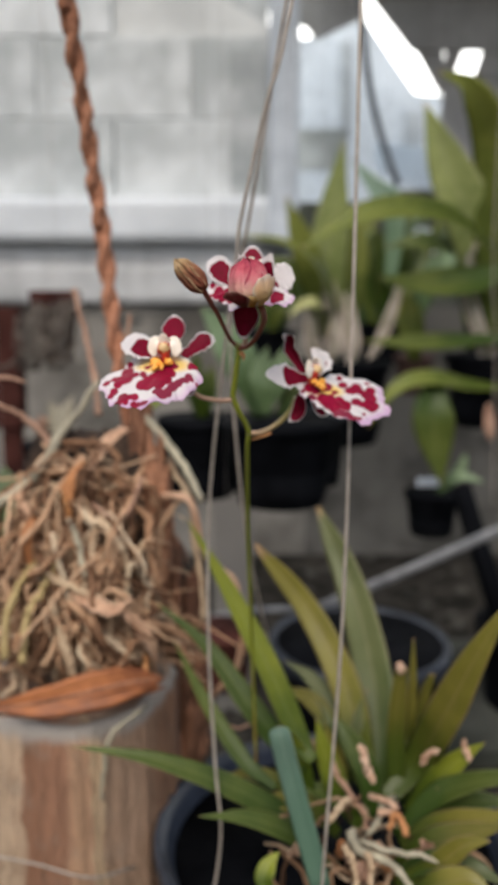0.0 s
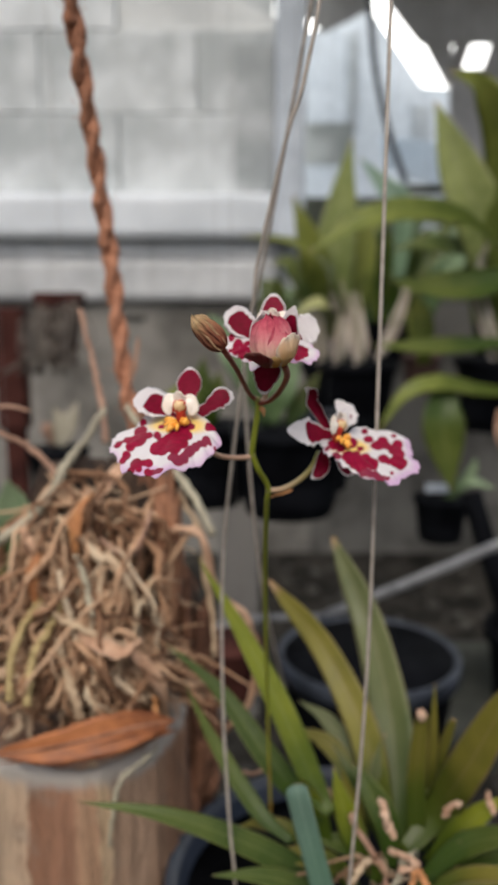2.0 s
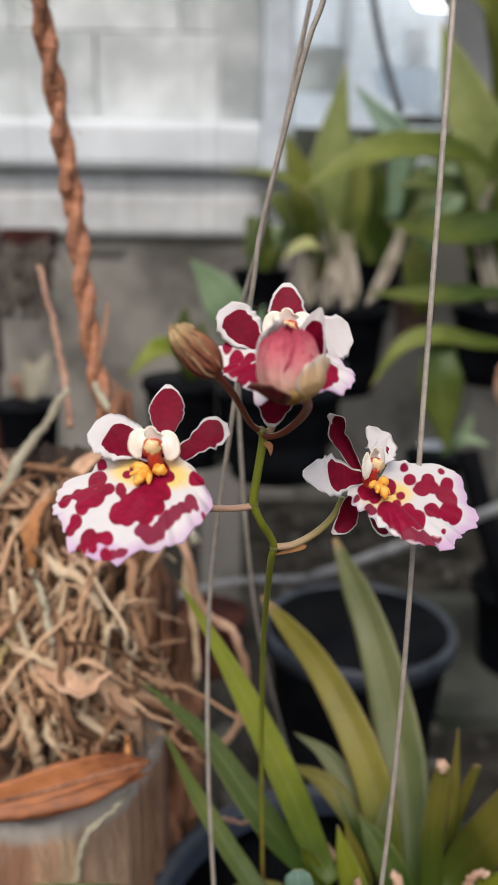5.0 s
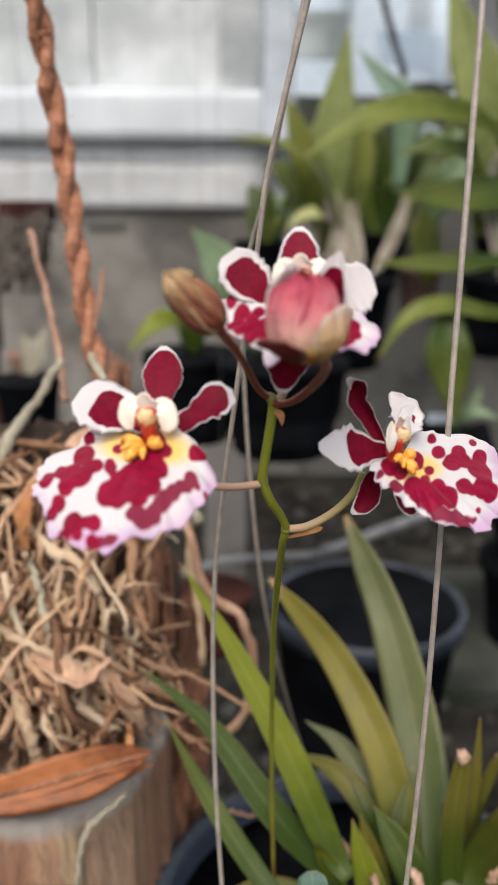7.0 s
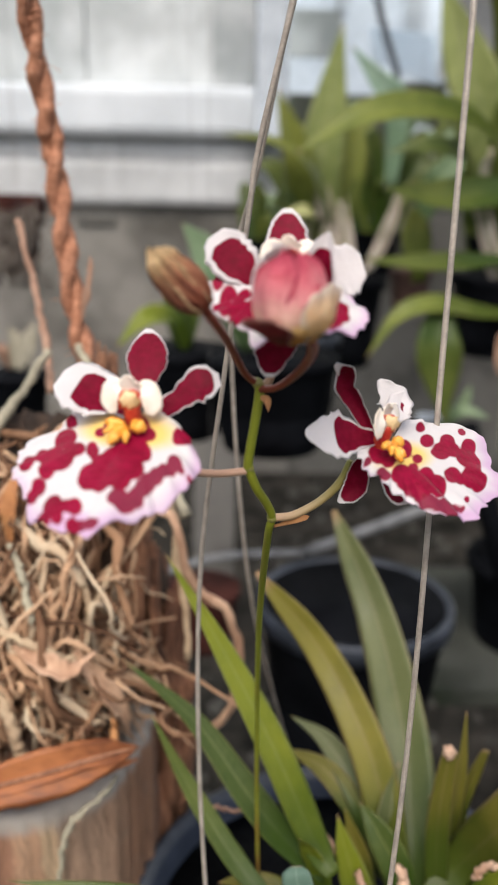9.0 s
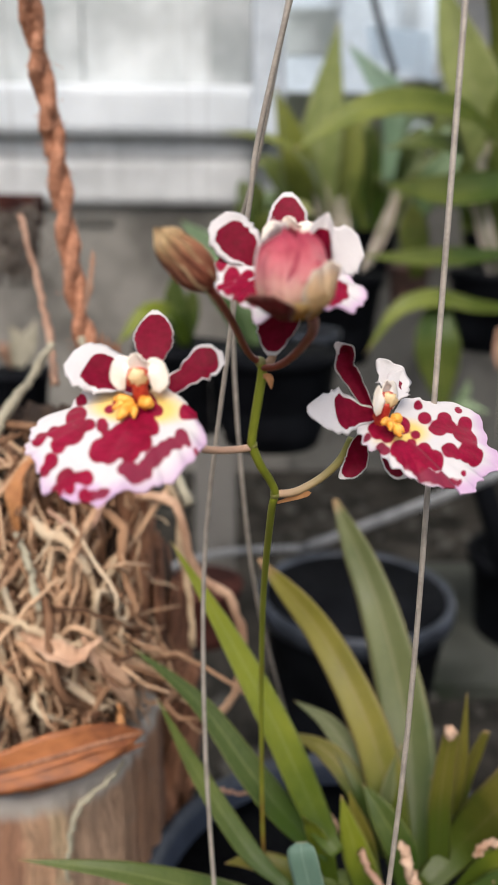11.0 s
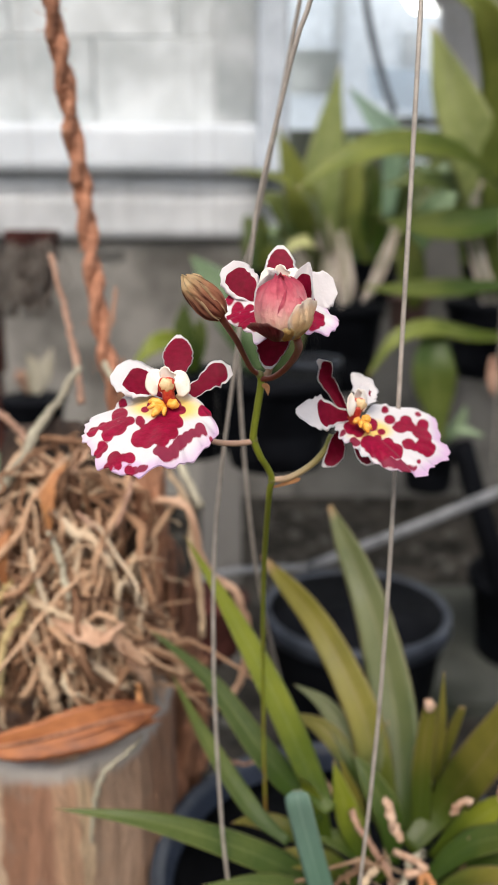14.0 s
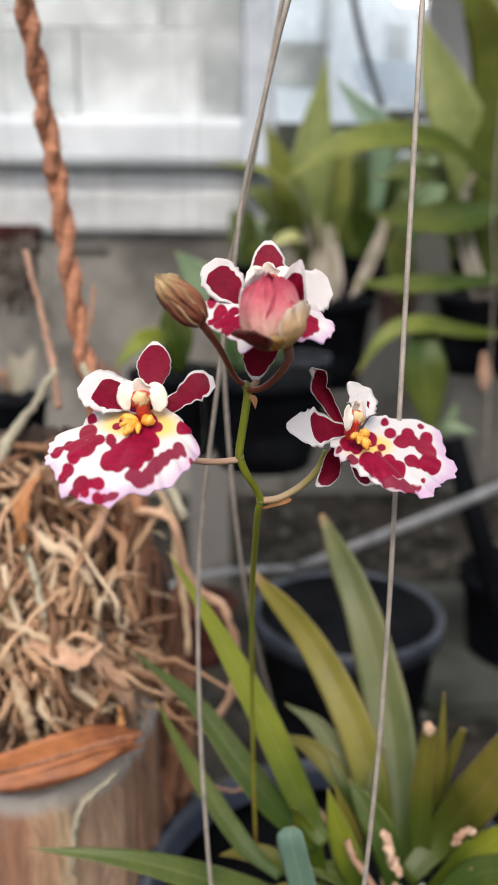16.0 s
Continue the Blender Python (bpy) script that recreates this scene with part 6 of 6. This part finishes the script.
HUSK = plain_mat("papery_husk", (0.26, 0.20, 0.15), (0.62, 0.55, 0.47), 60, 0.8, 0.6, 0.002, stretch=(1, 1, 0.2))
BULB = plain_mat("pale_pseudobulb", (0.20, 0.18, 0.12), (0.44, 0.40, 0.31), 60, 0.6, 0.5, 0.002, stretch=(1, 1, 0.2))
UP = (0, -1, 0.25)
for y in PURLINS[1:]:
    p = part("roof_purlin", tube([(-3.0, y, 2.0), (3.0, y, 2.0)], 0.015, 6, 12), RAIL)
    tagged(p, "grey pipe purlin carrying hanging pots", "pipe", kind="structure")

# tall leafy orchid in a hanging pot
plastic_pot("plant_pot", (0.3426, 1.1500, 0.9270), 0.062, 0.10, "black hanging pot with a tall leafy orchid")
plant("leafy_orchid", (0.3388, 1.1500, 0.9270), "tall orchid with broad arching olive green leaves in a pot", [
    ([(0.3526, 1.1500, 0.9330), (0.3367, 1.1500, 1.0872), (0.3287, 1.1300, 1.2019), (0.2877, 1.1000, 1.2652), (0.2394, 1.0800, 1.2817)], 0.046, (-0.5, -0.8, 0.3), FARLEAF),
    ([(0.3587, 1.1700, 0.9318), (0.3162, 1.1600, 1.0879), (0.2707, 1.1500, 1.1836), (0.2388, 1.1500, 1.2629)], 0.058, (-0.2, -1, 0.3), TALL),
    ([(0.3288, 1.1200, 1.0703), (0.2645, 1.0800, 1.1067), (0.1866, 1.0500, 1.1127), (0.1214, 1.0300, 1.0953), (0.0645, 1.0200, 1.0610)], 0.038, (0, -0.7, 0.7), None),
    ([(0.3531, 1.1200, 1.0407), (0.2954, 1.1000, 1.0254), (0.2315, 1.0800, 1.0214), (0.1708, 1.0600, 1.0303)], 0.040, (0, -0.8, 0.6), GREEN),
    ([(0.3701, 1.1800, 1.0739), (0.3064, 1.1800, 1.0739), (0.2424, 1.1800, 1.0816), (0.1949, 1.1800, 1.0739)], 0.030, (0, -0.7, 0.7), GREEN),
    ([(0.3581, 1.1200, 0.9502), (0.2764, 1.1000, 0.9467), (0.2120, 1.0800, 0.9462), (0.1497, 1.0600, 0.9502)], 0.022, (0, -0.8, 0.6), GREEN),
    ([(0.3632, 1.1000, 0.8828), (0.2910, 1.0600, 0.8917), (0.2347, 1.0400, 0.9025), (0.1900, 1.0300, 0.8905), (0.1555, 1.0300, 0.8398)], 0.026, (0, -0.6, 0.8), None),
    ([(0.2442, 1.0500, 0.9015), (0.2377, 1.0300, 0.8616), (0.2445, 1.0300, 0.8178), (0.2539, 1.0300, 0.7643)], 0.044, (0, -1, 0.1), GREEN),
    ([(0.2321, 1.1200, 0.9195), (0.2223, 1.1200, 0.9807), (0.2190, 1.1200, 1.0108)], 0.030, UP, None),
], [([(0.3449, 1.1400, 0.9022), (0.3224, 1.1300, 0.9497), (0.2969, 1.1200, 1.0258), (0.3112, 1.1400, 1.0790)], (0.007, 0.008, 0.006, 0.006))])
sheath_bit = part("dry_sheath", leaf([(0.3047, 1.0000, 0.8303), (0.3020, 1.0000, 0.8552), (0.2995, 1.0000, 0.8763)], 0.016, UP, 0.5, (0.3, 1.0, 0.8, 0.3), 0.2), STICK)
tagged(sheath_bit, "pale dry sheath caught on a thin hanging wire", "sheath")
w2 = part("hanging_wire", tube([(0.3104, 0.9950, 0.7448), (0.3036, 0.9950, 0.9562), (0.2955, 0.9950, 1.1339), (0.306, 0.99, 2.0)], 0.0007, 20, 6), WIRE)
tagged(w2, "thin galvanised wire hanging from a roof pipe", "wire")

# orchid with upright leaves
plastic_pot("plant_pot", (0.1757, 1.5000, 0.8909), 0.088, 0.15, "wide black hanging pot with a bulbous orchid")
plant("bulbous_orchid", (0.1759, 1.5000, 0.8806), "orchid with upright green leaves and pale dry bulbs in a pot", [
    ([(0.1584, 1.5000, 0.9321), (0.1460, 1.5000, 1.0533), (0.1552, 1.4900, 1.1604), (0.1687, 1.4800, 1.2746)], 0.058, (-0.2, -1, 0.2), TALL),
    ([(0.1563, 1.4800, 0.9331), (0.1177, 1.4600, 1.0326), (0.0909, 1.4400, 1.1083), (0.0667, 1.4300, 1.1744)], 0.044, (0.2, -1, 0.2), None),
    ([(0.1635, 1.4600, 0.9737), (0.1191, 1.4200, 1.0601), (0.0595, 1.3800, 1.0949), (-0.0189, 1.3400, 1.1028)], 0.024, (0, -0.6, 0.8), None),
    ([(0.2600, 1.5000, 1.0300), (0.2593, 1.48, 1.1524), (0.2227, 1.46, 1.1919), (0.176, 1.44, 1.2368)], 0.036, (0, -1, 0.2), MINT),
    ([(0.1813, 1.5200, 0.9312), (0.1896, 1.5200, 1.0338), (0.1983, 1.5200, 1.1042), (0.2178, 1.5200, 1.1439)], 0.05, UP, None),
    ([(0.1342, 1.4600, 0.9340), (0.128, 1.4, 0.9891), (0.0979, 1.38, 0.994), (0.067, 1.36, 0.9739)], 0.026, (0, -0.6, 0.8), YELLEAF),
    ([(0.2848, 1.4600, 0.9340), (0.3212, 1.4600, 1.0326), (0.3489, 1.4600, 1.0810), (0.2980, 1.4600, 1.1241)], 0.036, (0, -1, 0.2), FARPALE),
    ([(0.1687, 1.5000, 0.9321), (0.1058, 1.5000, 1.0133), (0.0646, 1.5000, 1.0633), (0.0341, 1.5000, 1.0633)], 0.034, (0, -0.8, 0.5), GREEN),
], [([(0.1560, 1.4700, 0.8932), (0.1525, 1.4700, 0.9735), (0.1435, 1.4700, 1.0328)], (0.010, 0.014, 0.005)), ([(0.1280, 1.5000, 0.8909), (0.1168, 1.5000, 0.9526), (0.1181, 1.5000, 1.0133)], (0.008, 0.012, 0.005)), ([(0.2314, 1.5000, 0.9013), (0.2603, 1.5000, 0.9729), (0.2741, 1.5000, 1.0234)], (0.009, 0.012, 0.005)), ([(0.1916, 1.4700, 0.8932), (0.1852, 1.4700, 0.9536), (0.1759, 1.4700, 1.0131)], (0.009, 0.012, 0.005))])

# leafy clumps against the dark panel
rng = np.random.default_rng(91)
for n, (cx, cy, cz, count, size) in enumerate(((0.045, 1.62, 0.945, 14, 0.4), (0.30, 1.85, 0.95, 22, 1.0), (0.52, 1.75, 0.95, 22, 1.0))):
    plastic_pot("plant_pot", (cx, cy, cz), 0.055, 0.09, "black hanging pot with a crowded leafy plant")
    blades = []
    for k in range(count):
        ang, reach = rng.uniform(0, 6.28), size * rng.uniform(0.05, 0.17)
        up = size * rng.uniform(0.06, 0.26)
        q = np.array([cx + rng.normal(0, 0.015), cy + rng.normal(0, 0.012), cz - 0.06])
        e = q + (reach * math.cos(ang), 0.6 * reach * math.sin(ang), 0.06 + up)
        mid = (q + e) / 2 + (0.0, 0.0, 0.05 * size)
        blades.append(([tuple(q), tuple(mid), tuple(e), tuple(e + (0.3 * reach * math.cos(ang), 0.0, -0.03))], (0.4 + 0.6 * size) * rng.uniform(0.018, 0.036), (0.3 * math.cos(ang), -0.9, 0.5), (GREEN, FARLEAF, GREEN, FARPALE)[k % 4]))
    plant("leafy_clump", (cx, cy, cz), "crowded clump of dark and yellow-green strap leaves", blades)

plastic_pot("plant_pot", (0.3315, 1.62, 0.8932), 0.040, 0.075, "reddish brown fibre pot hanging among the plants", True, CLAY, CLAY)

# small pots in the middle
plastic_pot("plant_pot", (0.0389, 0.8600, 0.8772), 0.062, 0.09, "black hanging pot with a small pale seedling")
plant("seedling", (0.0301, 0.8600, 0.8771), "small orchid seedling with pale blue-green leaves", [
    ([(0.0242, 0.8600, 0.8813), (0.0180, 0.8600, 0.9255), (0.0234, 0.8500, 0.9552)], 0.020, UP, FARPALE),
    ([(0.0183, 0.8600, 0.8813), (0.0355, 0.8600, 0.9255), (0.0461, 0.8500, 0.9609)], 0.020, UP, FARPALE),
    ([(0.0187, 0.8800, 0.8781), (-0.0050, 0.8800, 0.9340), (-0.0260, 0.8800, 0.9680), (-0.0465, 0.8700, 0.9950)], 0.036, (0.2, -1, 0.5), FARPALE),
    ([(0.0367, 0.8800, 0.8781), (0.0544, 0.8800, 0.9054), (0.0710, 0.8700, 0.9363)], 0.018, UP, GREY),
])
plastic_pot("plant_pot", (-0.0499, 0.9200, 0.8715), 0.050, 0.09, "black hanging pot with a few yellow-green leaves")
plant("small_orchid", (-0.0562, 0.9200, 0.8715), "small orchid with a yellow-green arching leaf", [
    ([(-0.0436, 0.9200, 0.8683), (-0.0607, 0.9000, 0.9026), (-0.0832, 0.8800, 0.9051), (-0.1094, 0.8700, 0.8793)], 0.022, (0, -0.7, 0.7), LIME),
    ([(-0.0511, 0.9400, 0.8650), (-0.0571, 0.9400, 0.9103), (-0.0555, 0.9400, 0.9453)], 0.020, UP, GREEN),
    ([(-0.0479, 0.9400, 0.8650), (-0.0412, 0.9400, 0.9039), (-0.0378, 0.9400, 0.9295)], 0.016, UP, GREEN),
])
plastic_pot("plant_pot", (0.1059, 1.1800, 0.8448), 0.042, 0.11, "deep black hanging pot with a grey rim", True, PLASTIC, RIMPLASTIC)
plastic_pot("plant_pot", (0.2583, 1.1000, 0.7410), 0.038, 0.06, "small black hanging pot with a pale seedling")
plant("seedling", (0.2582, 1.1000, 0.7336), "tiny pale seedling in a small black pot", [
    ([(0.2621, 1.1000, 0.7336), (0.2895, 1.0900, 0.7638), (0.3256, 1.0800, 0.7581)], 0.014, (0, -0.7, 0.6), FARPALE),
    ([(0.2660, 1.1000, 0.7336), (0.2955, 1.1000, 0.7735), (0.3022, 1.1000, 0.7973)], 0.012, UP, FARPALE),
])
tag = part("plant_label", box((0.2302, 1.0700, 0.7550), tuple(a + b for a, b in zip((0.2302, 1.0700, 0.7550), (0.03, 0.002, 0.012))), 0.0005), POST)
tagged(tag, "small white plastic plant tag in a pot", "label")

# large pot below and what stands round it
big = plastic_pot("plant_pot", (0.119, 0.800, 0.656), 0.093, 0.166, "large black pot with a scuffed grey rim, nearly empty", False, PLASTIC, RIMPLASTIC)
plastic_pot("plant_pot", (0.119, 0.800, 0.484), 0.074, 0.184, "tall dark pot that carries another pot", False)
pipe = part("pipe_rail", tube([(0.0914, 1.0000, 0.6098), (0.1587, 0.9700, 0.6520), (0.2252, 0.9300, 0.6995), (0.2890, 0.9000, 0.7429), (0.4015, 0.8500, 0.8136)], 0.0062, 14, 12), RAIL)
tagged(pipe, "grey metal pipe rail running past the pots", "pipe", kind="structure")
pipe2 = part("pipe_rail", tube([(-0.0967, 0.9800, 0.5859), (-0.0106, 0.9900, 0.6084), (0.0914, 1.0000, 0.6098)], 0.0042, 10, 12), RAIL)
tagged(pipe2, "grey metal pipe rail low behind the pots", "pipe", kind="structure")
leg = part("rail_leg", tube([(0.2647, 0.9800, 0.7773), (0.2862, 0.9700, 0.7082), (0.3116, 0.9600, 0.6314), (0.42, 0.96, 0.30)], 0.013, 14, 10), PLASTIC)
tagged(leg, "black slanting leg of a plant stand", "leg", kind="structure")
for x, y, r in ((0.36, 0.80, 0.075), (0.50, 1.30, 0.11), (-0.28, 1.45, 0.09), (-0.50, 1.25, 0.10)):
    plastic_pot("plant_pot", (x, y, 0.30 + 1.5 * r), r, 1.5 * r, "black plastic pot standing on the earth", False)
red = plastic_pot("plant_pot", (-0.0246, 0.8000, 0.6665), 0.035, 0.06, "small red-brown pot hanging low", True, RUST)

plank = part("leaning_plank", box((-0.0551, 1.30, 0.30), (0.0105, 1.325, 0.7477), 0.003), PLANK)
tagged(plank, "weathered grey plank standing behind the pots", "plank", kind="structure")
# Added slab that stands for a mottled grey-green patch of ground.
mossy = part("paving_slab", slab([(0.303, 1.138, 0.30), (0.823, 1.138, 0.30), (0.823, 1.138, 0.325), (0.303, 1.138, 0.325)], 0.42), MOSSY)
tagged(mossy, "mossy grey slab added for a mottled patch of ground", "slab", kind="structure")

# beside the wall: fibre pot, timber
fib = thing("fibre_pot", (-0.2857, 1.2200, 0.9455), "dark brown fibre pot with dead stalks hanging by the wall", "pot")
x, y, z = (-0.2813, 1.2200, 1.0115)
v, f = lathe([(0.0, -0.10), (0.022, -0.10), (0.034, -0.004), (0.036, 0.0), (0.031, -0.003), (0.0, -0.03)], (x, y, z), 24)
part("pot_body", mesh(v, f), CLAY, fib)
rng = np.random.default_rng(31)
part("dead_stalk", joined([tube_data([(x + rng.normal(0, 0.012), y - 0.02, z), (x + rng.normal(0, 0.025), y - 0.05, z - 0.05), (x + rng.normal(0, 0.03), y - 0.05, z - 0.11)], 0.0016, 8, 5, 0.003, rng) for _ in range(26)]), FIBRE, fib, kind="stuff")
v, f = lathe([(0.029, -0.036), (0.0345, -0.034), (0.0375, 0.001), (0.036, 0.004), (0.031, 0.0)], (x, y, z), 24)
part("pot_rim", mesh(v, [q for q in f if len(q) == 4]), RUST, fib, "dark maroon band round the pot")
part("hanger", tube([(x, y, z), (x, y, z + 0.3), (x, 1.15, 2.0)], 0.00025, 8, 5), WIRE, fib)
tim = part("timber_post", box(tuple(Vector((-0.4382, 1.4000, 0.7809))), tuple(Vector((-0.3886, 1.4000, 0.9891)) + Vector((0, 0.04, 0))), 0.003), RUST)
tagged(tim, "dark red timber post by the wall", "post", kind="structure")
tim2 = part("timber_foot", box((-0.43, 1.41, 0.30), (-0.395, 1.435, 0.88), 0.003), RUST)
tagged(tim2, "dark red timber foot by the wall", "post", kind="structure")
plastic_pot("plant_pot", (-0.2265, 0.9500, 0.8374), 0.036, 0.06, "small black hanging pot with a withered plant")
plant("withered_plant", (-0.2263, 0.9500, 0.8407), "withered tan plant in a small pot", [
    ([(-0.2263, 0.9500, 0.8407), (-0.2219, 0.9500, 0.8668), (-0.2305, 0.9500, 0.8860)], 0.016, UP, BULB),
    ([(-0.2231, 0.9500, 0.8407), (-0.2123, 0.9500, 0.8669), (-0.2017, 0.9500, 0.8927)], 0.016, UP, BULB),
    ([(-0.2321, 0.9600, 0.8385), (-0.2381, 0.9500, 0.8602), (-0.2441, 0.9500, 0.8666)], 0.012, UP, STICK),
])
plant("low_plant", (-0.2281, 0.7000, 0.7749), "low green plant behind the dry roots", [
    ([(-0.2088, 0.7000, 0.7647), (-0.2031, 0.69, 0.8346), (-0.2047, 0.68, 0.8642)], 0.026, UP, FARPALE),
    ([(-0.2355, 0.7200, 0.7565), (-0.2331, 0.7200, 0.7940), (-0.2214, 0.7200, 0.8204)], 0.030, UP, FARLEAF),
    ([(-0.2461, 0.7200, 0.7510), (-0.2392, 0.7200, 0.7780), (-0.2473, 0.7200, 0.8097)], 0.030, UP, FARLEAF),
])
plastic_pot("plant_pot", (-0.2288, 0.7000, 0.7644), 0.04, 0.06, "small black hanging pot with a green plant")
rope2 = thing("coir_rope", (-0.1664, 0.5000, 0.8797), "twisted coir rope hanging beside the dry roots", "rope")
part("strand", tube([(-0.1765, 0.5000, 0.7270), (-0.1647, 0.5000, 0.8797), (-0.1609, 0.5000, 0.9489), (-0.1582, 0.5000, 1.0138), (-0.1596, 0.4900, 1.0738), (-0.2, 0.285, 2.0)], 0.0035, 60, 10), ROPE, rope2)

# rubble on the ground
rng = np.random.default_rng(77)
stones = []
for k in range(900):
    s = rng.uniform(0.004, 0.018)
    x, y = rng.uniform(-0.9, 1.1), rng.uniform(0.75, 2.15)
    bm = bmesh.new()
    bmesh.ops.create_icosphere(bm, subdivisions=1, radius=s)
    for q in bm.verts:
        q.co *= rng.uniform(0.7, 1.25)
        q.co.z *= 0.6
    stones.append((np.array([q.co + Vector((x, y, 0.30 + 0.3 * s)) for q in bm.verts]), [tuple(e.index for e in ff.verts) for ff in bm.faces]))
    bm.free()
RUBBLE = island_mat("rubble", ((0.1, (0.020, 0.019, 0.016)), (0.5, (0.055, 0.052, 0.045)), (0.9, (0.075, 0.072, 0.062))), 0.9, 60, stretch=(1, 1, 1))
rub = part("rubble", joined(stones, False), RUBBLE)
tagged(rub, "loose dark stones and debris on the ground", "rubble", kind="stuff")

# ---- blocks of the wall ----
rng = np.random.default_rng(9)
bw, bh = 0.397, 0.197
base_block = box((-bw / 2 + 0.001, -0.012, -bh / 2 + 0.001), (bw / 2 - 0.001, 0.012, bh / 2 - 0.001), 0.0025)
base_block.materials.append(BLOCK)
for row in range(4):
    for col in range(8):
        ob = new("block", base_block)
        ob.parent = wall
        ob.location = (-0.14 - col * bw + (bw / 2 if row % 2 else 0) + rng.normal(0, 0.002), 2.214 + rng.normal(0, 0.002), 1.262 + bh / 2 + row * bh)
        if ob.location.x > -0.08:
            ob.location.x, ob.scale.x = -0.042, 0.49
        if ob.location.z + 0.1 > 1.69 - 0.42 * (ob.location.x + ob.scale.x * bw / 2 - 0.06):
            ob.location.y = 2.245
